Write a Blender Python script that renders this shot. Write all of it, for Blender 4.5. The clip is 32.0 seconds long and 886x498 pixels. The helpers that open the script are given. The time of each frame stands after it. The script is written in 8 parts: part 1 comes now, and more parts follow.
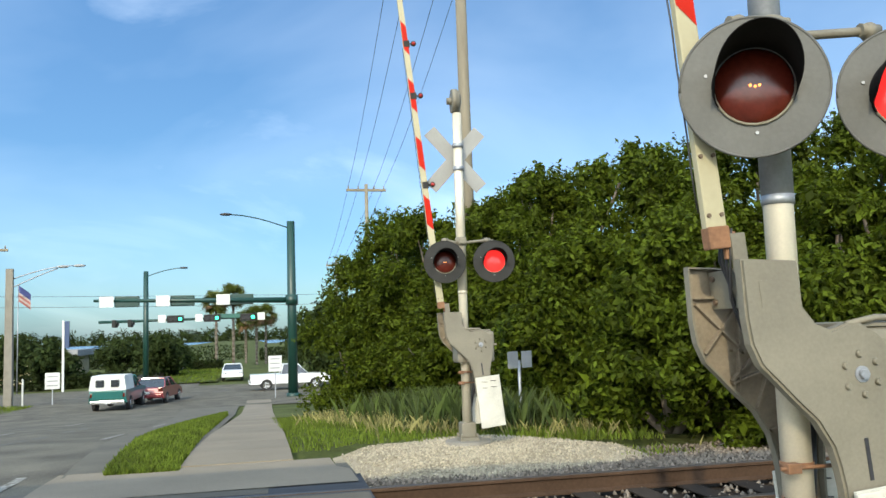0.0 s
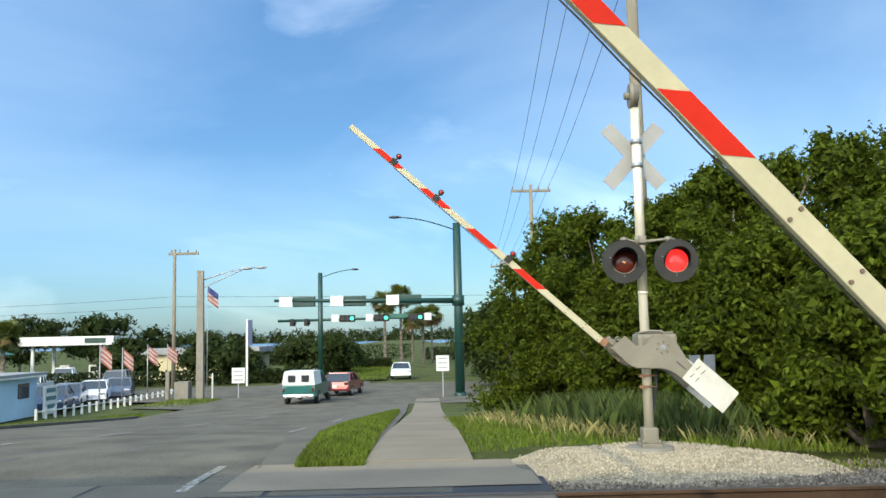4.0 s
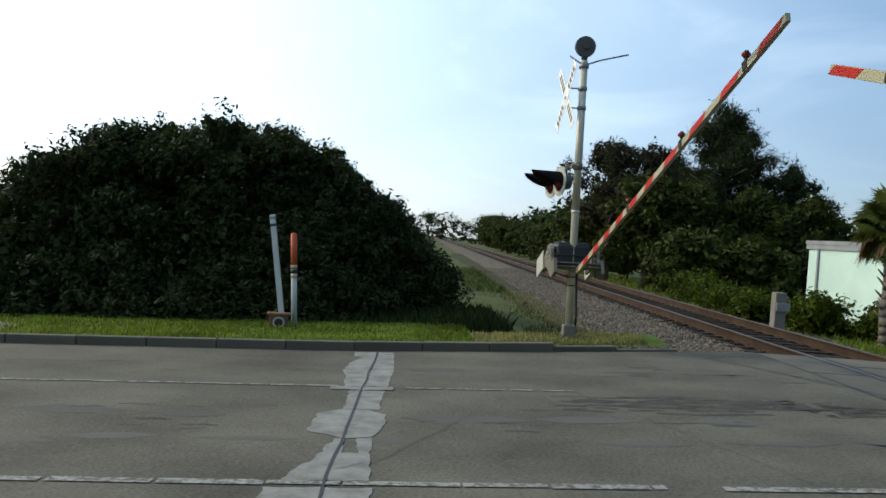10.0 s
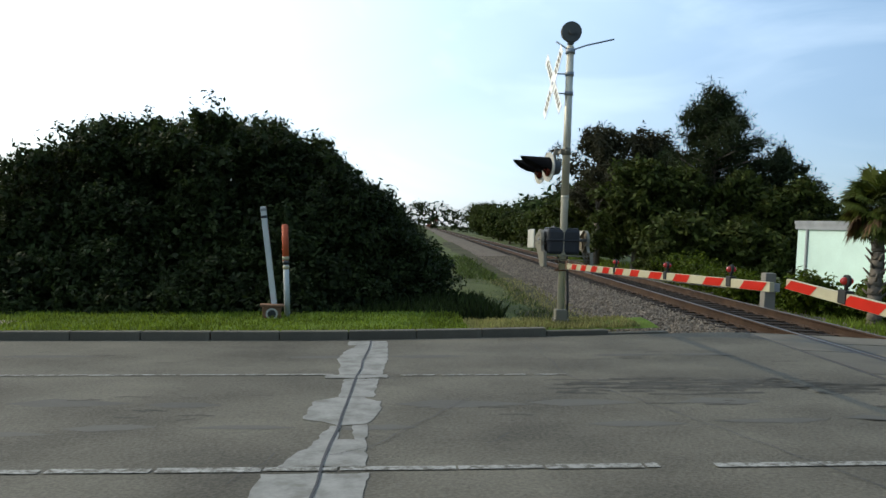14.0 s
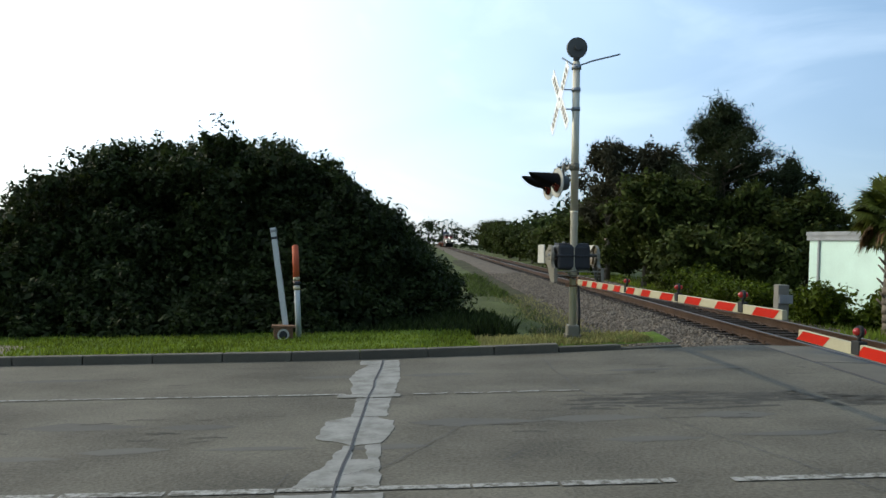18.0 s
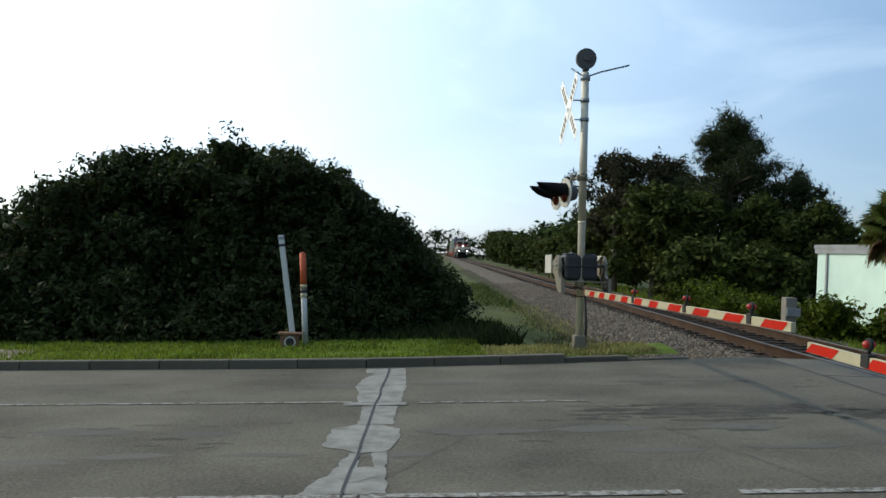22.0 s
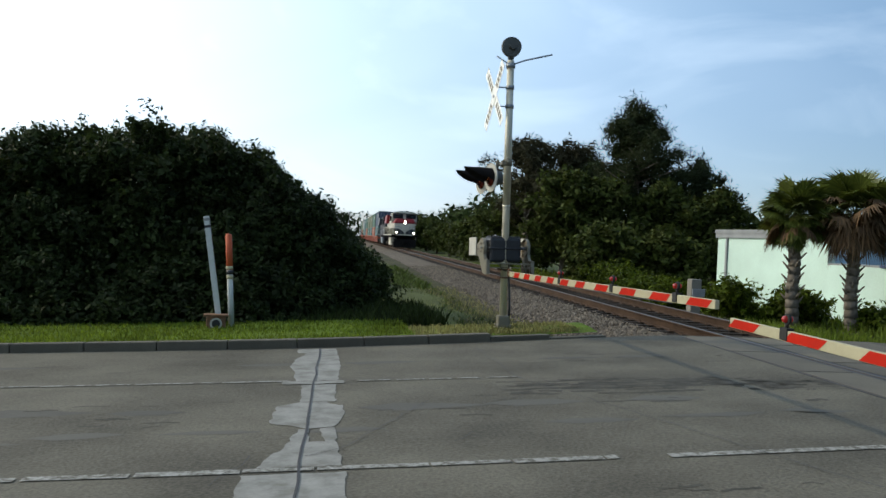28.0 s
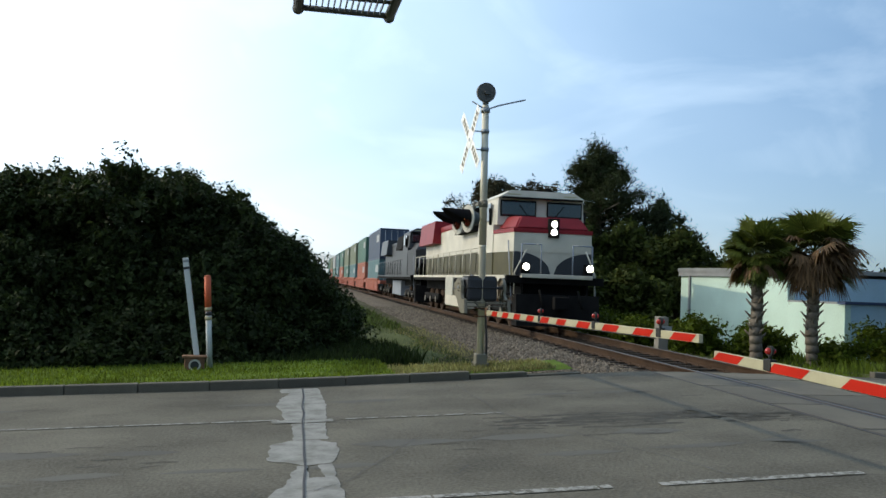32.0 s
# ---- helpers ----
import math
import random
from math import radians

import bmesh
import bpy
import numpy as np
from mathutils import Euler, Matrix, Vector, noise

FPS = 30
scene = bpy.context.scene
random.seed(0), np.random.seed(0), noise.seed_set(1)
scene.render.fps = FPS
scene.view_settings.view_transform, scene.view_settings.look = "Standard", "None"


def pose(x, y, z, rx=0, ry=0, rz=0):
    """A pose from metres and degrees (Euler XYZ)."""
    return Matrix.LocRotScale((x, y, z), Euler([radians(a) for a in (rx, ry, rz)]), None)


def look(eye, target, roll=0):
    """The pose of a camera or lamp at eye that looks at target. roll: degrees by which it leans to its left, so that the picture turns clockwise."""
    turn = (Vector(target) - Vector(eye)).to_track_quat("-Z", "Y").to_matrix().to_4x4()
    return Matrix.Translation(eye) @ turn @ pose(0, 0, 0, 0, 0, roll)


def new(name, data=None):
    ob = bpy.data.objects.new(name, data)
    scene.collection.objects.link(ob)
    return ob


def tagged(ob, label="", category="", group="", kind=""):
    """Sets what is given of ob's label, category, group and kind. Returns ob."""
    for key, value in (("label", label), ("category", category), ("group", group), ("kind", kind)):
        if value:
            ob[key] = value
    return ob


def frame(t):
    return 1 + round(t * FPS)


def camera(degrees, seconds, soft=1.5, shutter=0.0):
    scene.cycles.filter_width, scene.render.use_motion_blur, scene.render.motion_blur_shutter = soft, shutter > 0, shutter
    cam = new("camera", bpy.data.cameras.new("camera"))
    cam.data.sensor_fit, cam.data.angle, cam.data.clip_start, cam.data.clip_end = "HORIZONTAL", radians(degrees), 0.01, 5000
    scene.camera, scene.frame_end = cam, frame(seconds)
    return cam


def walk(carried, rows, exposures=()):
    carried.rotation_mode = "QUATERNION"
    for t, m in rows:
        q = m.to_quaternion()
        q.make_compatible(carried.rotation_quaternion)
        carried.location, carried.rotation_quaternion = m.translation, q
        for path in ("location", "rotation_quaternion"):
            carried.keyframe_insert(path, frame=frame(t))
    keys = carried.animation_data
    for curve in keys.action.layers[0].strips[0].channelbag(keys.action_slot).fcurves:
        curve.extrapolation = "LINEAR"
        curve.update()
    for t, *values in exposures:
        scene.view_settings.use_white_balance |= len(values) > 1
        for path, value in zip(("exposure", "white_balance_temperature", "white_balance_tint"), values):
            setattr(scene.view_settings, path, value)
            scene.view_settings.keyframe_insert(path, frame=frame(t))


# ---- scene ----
cam = camera(56.0, 32.0)
PATH = [
    (0, (0.43, 0.87, 1.452), (2.37, 0.425, 1.645), -1.9),
    (0.5, (0.432, 0.892, 1.467), (2.379, 0.49, 1.681), -1.5),
    (1, (0.401, 0.907, 1.463), (2.361, 0.566, 1.674), -1.4),
    (1.5, (0.418, 0.918, 1.469), (2.391, 0.683, 1.696), -1.6),
    (2, (0.435, 0.921, 1.459), (2.415, 0.779, 1.699), -1.5),
    (2.5, (0.445, 0.957, 1.469), (2.43, 0.887, 1.704), -0.9),
    (4.5, (0.619, 1.052, 1.434), (2.609, 1.005, 1.622), -1.4),
    (5, (0.81, 0.964, 1.391), (2.791, 1.136, 1.604), -0.5),
    (5.5, (1.179, 0.864, 1.388), (3.087, 1.435, 1.573), 0.6),
    (6, (1.052, 0.85, 1.387), (2.78, 1.847, 1.531), 0.1),
    (6.5, (0.5, -0.1, 1.5), (1.758, 1.443, 1.686), -0.8),
    (7, (0.068, 0.068, 1.455), (0.785, 1.934, 1.53), 0.6),
    (7.5, (0.249, 0.114, 1.474), (0.524, 2.094, 1.539), 1.0),
    (8, (0.408, 0.248, 1.495), (0.477, 2.247, 1.53), 2.1),
    (8.5, (0.454, 0.367, 1.462), (0.552, 2.363, 1.546), 1.9),
    (9, (0.509, 0.473, 1.496), (0.666, 2.467, 1.547), 3.0),
    (9.5, (0.604, 0.498, 1.497), (0.799, 2.488, 1.518), 3.1),
    (10, (0.634, 0.556, 1.502), (0.724, 2.554, 1.469), 4.1),
    (10.5, (0.658, 0.548, 1.472), (0.704, 2.548, 1.437), 3.9),
    (11, (0.641, 0.533, 1.49), (0.688, 2.532, 1.467), 4.0),
    (11.5, (0.621, 0.541, 1.489), (0.655, 2.54, 1.446), 4.3),
    (12, (0.617, 0.537, 1.491), (0.67, 2.536, 1.448), 4.6),
    (12.5, (0.638, 0.528, 1.48), (0.715, 2.525, 1.412), 3.2),
    (13, (0.623, 0.532, 1.469), (0.672, 2.531, 1.399), 2.6),
    (13.5, (0.608, 0.508, 1.478), (0.687, 2.506, 1.423), 3.1),
    (14, (0.638, 0.498, 1.484), (0.75, 2.494, 1.426), 2.8),
    (14.5, (0.643, 0.496, 1.473), (0.743, 2.493, 1.437), 1.4),
    (16.5, (0.648, 0.487, 1.478), (0.753, 2.484, 1.467), 1.5),
    (17, (0.653, 0.502, 1.469), (0.753, 2.5, 1.452), 1.1),
    (17.5, (0.649, 0.499, 1.472), (0.728, 2.498, 1.451), 1.2),
    (18, (0.64, 0.502, 1.475), (0.726, 2.5, 1.46), 1.7),
    (18.5, (0.643, 0.491, 1.473), (0.741, 2.489, 1.471), 1.5),
    (19, (0.642, 0.498, 1.473), (0.726, 2.496, 1.473), 1.5),
    (19.5, (0.643, 0.498, 1.473), (0.702, 2.497, 1.48), 1.5),
    (20, (0.65, 0.491, 1.473), (0.708, 2.491, 1.48), 1.4),
    (20.5, (0.64, 0.49, 1.478), (0.7, 2.49, 1.481), 1.5),
    (21, (0.639, 0.478, 1.468), (0.701, 2.477, 1.478), 1.8),
    (21.5, (0.63, 0.484, 1.467), (0.694, 2.483, 1.48), 2.0),
    (22, (0.623, 0.493, 1.467), (0.693, 2.492, 1.474), 2.3),
    (22.5, (0.63, 0.481, 1.484), (0.695, 2.479, 1.485), 2.4),
    (23, (0.621, 0.487, 1.487), (0.682, 2.486, 1.49), 2.4),
    (23.5, (0.632, 0.502, 1.488), (0.707, 2.5, 1.491), 2.2),
    (24, (0.624, 0.5, 1.51), (0.716, 2.498, 1.505), 2.3),
    (24.5, (0.626, 0.486, 1.489), (0.716, 2.484, 1.494), 2.2),
    (26.5, (0.629, 0.484, 1.498), (0.725, 2.482, 1.489), 2.0),
    (27, (0.546, 0.478, 1.485), (0.696, 2.472, 1.453), 2.7),
    (27.5, (0.432, 0.408, 1.453), (0.644, 2.397, 1.454), 1.7),
    (28, (0.278, 0.253, 1.446), (0.569, 2.232, 1.421), 2.6),
    (28.5, (0.119, 0.153, 1.433), (0.404, 2.132, 1.428), 2.6),
    (29, (-0.082, 0.127, 1.456), (0.218, 2.104, 1.499), 2.6),
    (29.5, (-0.175, 0.12, 1.466), (0.118, 2.097, 1.52), 3.0),
    (30, (-0.148, 0.097, 1.499), (0.112, 2.08, 1.552), 3.0),
    (30.5, (-0.095, 0.042, 1.448), (0.101, 2.031, 1.498), 3.2),
    (31, (-0.064, 0.015, 1.449), (0.141, 2.004, 1.496), 2.5),
    (31.5, (-0.061, 0.002, 1.442), (0.201, 1.984, 1.498), 2.5),
    (32, (-0.057, 0.035, 1.422), (0.323, 1.997, 1.498), 2.2),
]
walk(cam, [(t, look(eye, target, roll)) for t, eye, target, roll in PATH], exposures=((0, -0.3), (4.5, -0.3), (5, -0.4), (6, -0.65), (7.2, -1.1), (9, -1.28), (11, -1.15), (13, -1.1), (18, -1.1), (20, -1.2), (27, -1.2), (30, -1.12), (32, -1.1)))

# ---- light ----
SUN_AZ, SUN_EL = 155.0, 29.0           # degrees from +x towards +y, and above the horizon
sun_dir = Vector((math.cos(radians(SUN_AZ)) * math.cos(radians(SUN_EL)), math.sin(radians(SUN_AZ)) * math.cos(radians(SUN_EL)), math.sin(radians(SUN_EL))))
sun = new("sun", bpy.data.lights.new("sun", "SUN"))
sun.data.energy, sun.data.angle, sun.data.color = 4.4, radians(0.6), (1.0, 0.86, 0.60)
sun.matrix_world = look(sun_dir * 100, (0, 0, 0))

world = bpy.data.worlds.new("evening_sky")
scene.world = world
world.use_nodes = True
wn, wl = world.node_tree.nodes, world.node_tree.links
bg = wn["Background"]
sky = wn.new("ShaderNodeTexSky")
sky.sky_type, sky.sun_disc = "NISHITA", False
sky.sun_elevation, sky.sun_rotation = radians(SUN_EL), radians(90 - SUN_AZ)
sky.air_density, sky.dust_density, sky.ozone_density = 1.0, 1.0, 4.5
tc = wn.new("ShaderNodeTexCoord")
mp = wn.new("ShaderNodeMapping")
mp.inputs["Scale"].default_value = (1.0, 1.2, 2.6)
mp.inputs["Rotation"].default_value = (0.25, 0.1, 0.5)
n1 = wn.new("ShaderNodeTexNoise")
n1.inputs["Scale"].default_value, n1.inputs["Detail"].default_value, n1.inputs["Roughness"].default_value = 1.5, 5.0, 0.5
n1.inputs["Distortion"].default_value = 0.7
cr = wn.new("ShaderNodeValToRGB")
cr.color_ramp.elements[0].position, cr.color_ramp.elements[1].position = 0.34, 0.80
cr.color_ramp.elements[0].color, cr.color_ramp.elements[1].color = (0.08, 0.08, 0.08, 1), (0.6, 0.6, 0.6, 1)
mx = wn.new("ShaderNodeMixRGB")
mx.blend_type = "ADD"
mx.inputs["Color2"].default_value = (3.8, 3.9, 3.7, 1)
wl.new(tc.outputs["Generated"], mp.inputs["Vector"])
wl.new(mp.outputs["Vector"], n1.inputs["Vector"])
wl.new(n1.outputs["Fac"], cr.inputs["Fac"])
n2 = wn.new("ShaderNodeTexNoise")
n2.inputs["Scale"].default_value, n2.inputs["Detail"].default_value, n2.inputs["Roughness"].default_value, n2.inputs["Distortion"].default_value = 2.3, 7.0, 0.55, 0.9
c2 = wn.new("ShaderNodeValToRGB")
c2.color_ramp.elements[0].position, c2.color_ramp.elements[1].position = 0.52, 0.76
c2.color_ramp.elements[1].color = (0.75, 0.75, 0.75, 1)
wl.new(mp.outputs["Vector"], n2.inputs["Vector"])
wl.new(n2.outputs["Fac"], c2.inputs["Fac"])
wisps = wn.new("ShaderNodeMixRGB")
wisps.blend_type = "ADD"
wisps.inputs["Fac"].default_value = 1.0
wl.new(cr.outputs["Color"], wisps.inputs["Color1"])
wl.new(c2.outputs["Color"], wisps.inputs["Color2"])
wl.new(wisps.outputs["Color"], mx.inputs["Fac"])
# haze brightens the sky towards the sun
dot = wn.new("ShaderNodeVectorMath")
dot.operation = "DOT_PRODUCT"
dot.inputs[1].default_value = sun_dir
wl.new(tc.outputs["Generated"], dot.inputs[0])
half = wn.new("ShaderNodeMath")
half.operation, half.use_clamp = "MULTIPLY_ADD", True
half.inputs[1].default_value, half.inputs[2].default_value = 0.5, 0.5
wl.new(dot.outputs["Value"], half.inputs[0])
haze = wn.new("ShaderNodeCombineXYZ")
for k, power in enumerate((3.55, 2.75, 2.15)):
    pw = wn.new("ShaderNodeMath")
    pw.operation = "POWER"
    pw.inputs[1].default_value = power
    wl.new(half.outputs[0], pw.inputs[0])
    sc = wn.new("ShaderNodeMath")
    sc.operation = "MULTIPLY"
    sc.inputs[1].default_value = 25.0
    wl.new(pw.outputs[0], sc.inputs[0])
    wl.new(sc.outputs[0], haze.inputs[k])
tint = wn.new("ShaderNodeVectorMath")
tint.operation = "MULTIPLY_ADD"
tint.inputs[1].default_value = (0.67, 0.98, 1.07)
wl.new(sky.outputs["Color"], tint.inputs[0])
# paler, warmer haze low over the horizon on the sun's side
updown = wn.new("ShaderNodeSeparateXYZ")
wl.new(tc.outputs["Generated"], updown.inputs[0])
low = wn.new("ShaderNodeMath")
low.operation, low.use_clamp = "SUBTRACT", True
low.inputs[0].default_value = 1.0
wl.new(updown.outputs["Z"], low.inputs[1])
thick = wn.new("ShaderNodeMath")
thick.operation = "POWER"
thick.inputs[1].default_value = 6.0
wl.new(low.outputs[0], thick.inputs[0])
veil = wn.new("ShaderNodeVectorMath")
veil.operation = "MULTIPLY_ADD"
veil.inputs[1].default_value = (8.5, 3.2, 0.2)
sunward = wn.new("ShaderNodeMath")
sunward.operation = "POWER"
sunward.inputs[1].default_value = 2.0
wl.new(half.outputs[0], sunward.inputs[0])
both = wn.new("ShaderNodeMath")
both.operation = "MULTIPLY"
wl.new(thick.outputs[0], both.inputs[0])
wl.new(sunward.outputs[0], both.inputs[1])
wl.new(both.outputs[0], veil.inputs[0])
wl.new(haze.outputs["Vector"], veil.inputs[2])
wl.new(veil.outputs["Vector"], tint.inputs[2])
wl.new(tint.outputs["Vector"], mx.inputs["Color1"])
wl.new(mx.outputs["Color"], bg.inputs["Color"])
bg.inputs["Strength"].default_value = 0.15


# ---- materials ----
def mat(name, color, rough=0.7, metal=0.0, scale=6.0, vary=0.25, fine=60.0, bump=0.15, glow=None, power=0.0, spec=0.5, rand=0.0, stretch=(1, 1, 1), island=0.0, dist=0.004, trans=0.0, grain=0.45):
    """A surface with stains at one scale, grain at another and fine relief."""
    m = bpy.data.materials.new(name)
    m.use_nodes = True
    n, l = m.node_tree.nodes, m.node_tree.links
    b = n["Principled BSDF"]
    b.inputs["Roughness"].default_value, b.inputs["Metallic"].default_value = rough, metal
    b.inputs["Specular IOR Level"].default_value = spec
    co = n.new("ShaderNodeTexCoord")
    mpn = n.new("ShaderNodeMapping")
    mpn.inputs["Scale"].default_value = stretch
    l.new(co.outputs["Object"], mpn.inputs["Vector"])
    a, f = n.new("ShaderNodeTexNoise"), n.new("ShaderNodeTexNoise")
    a.inputs["Scale"].default_value, a.inputs["Detail"].default_value = scale, 4.0
    f.inputs["Scale"].default_value, f.inputs["Detail"].default_value = fine, 2.0
    l.new(mpn.outputs["Vector"], a.inputs["Vector"])
    l.new(mpn.outputs["Vector"], f.inputs["Vector"])
    add = n.new("ShaderNodeMath")
    add.operation = "MULTIPLY_ADD"
    add.inputs[1].default_value = grain
    l.new(f.outputs["Fac"], add.inputs[0])
    l.new(a.outputs["Fac"], add.inputs[2])
    rng = n.new("ShaderNodeMapRange")
    rng.inputs["From Min"].default_value, rng.inputs["From Max"].default_value = 0.225 + 0.5 * grain, 0.775 + 0.5 * grain
    rng.inputs["To Min"].default_value, rng.inputs["To Max"].default_value = 1.0 - vary, 1.0 + vary
    l.new(add.outputs[0], rng.inputs["Value"])
    val = rng.outputs["Result"]
    for use, source in ((rand, "rand"), (island, "isl")):
        if use:
            o = n.new("ShaderNodeObjectInfo") if source == "rand" else n.new("ShaderNodeNewGeometry")
            r2 = n.new("ShaderNodeMapRange")
            r2.inputs["To Min"].default_value, r2.inputs["To Max"].default_value = 1.0 - use, 1.0 + use
            l.new(o.outputs["Random"] if source == "rand" else o.outputs["Random Per Island"], r2.inputs["Value"])
            mm = n.new("ShaderNodeMath")
            mm.operation = "MULTIPLY"
            l.new(val, mm.inputs[0])
            l.new(r2.outputs["Result"], mm.inputs[1])
            val = mm.outputs[0]
    mul = n.new("ShaderNodeVectorMath")
    mul.operation = "SCALE"
    mul.inputs[0].default_value = color
    l.new(val, mul.inputs["Scale"])
    l.new(mul.outputs["Vector"], b.inputs["Base Color"])
    if bump:
        bp = n.new("ShaderNodeBump")
        bp.inputs["Strength"].default_value, bp.inputs["Distance"].default_value = bump, dist
        l.new(f.outputs["Fac"], bp.inputs["Height"])
        l.new(bp.outputs["Normal"], b.inputs["Normal"])
    if glow:
        b.inputs["Emission Color"].default_value, b.inputs["Emission Strength"].default_value = (*glow, 1), power
    if trans:
        t = n.new("ShaderNodeBsdfTranslucent")
        l.new(mul.outputs["Vector"], t.inputs["Color"])
        ms = n.new("ShaderNodeMixShader")
        ms.inputs["Fac"].default_value = trans
        l.new(b.outputs["BSDF"], ms.inputs[1])
        l.new(t.outputs["BSDF"], ms.inputs[2])
        l.new(ms.outputs["Shader"], n["Material Output"].inputs["Surface"])
    return m


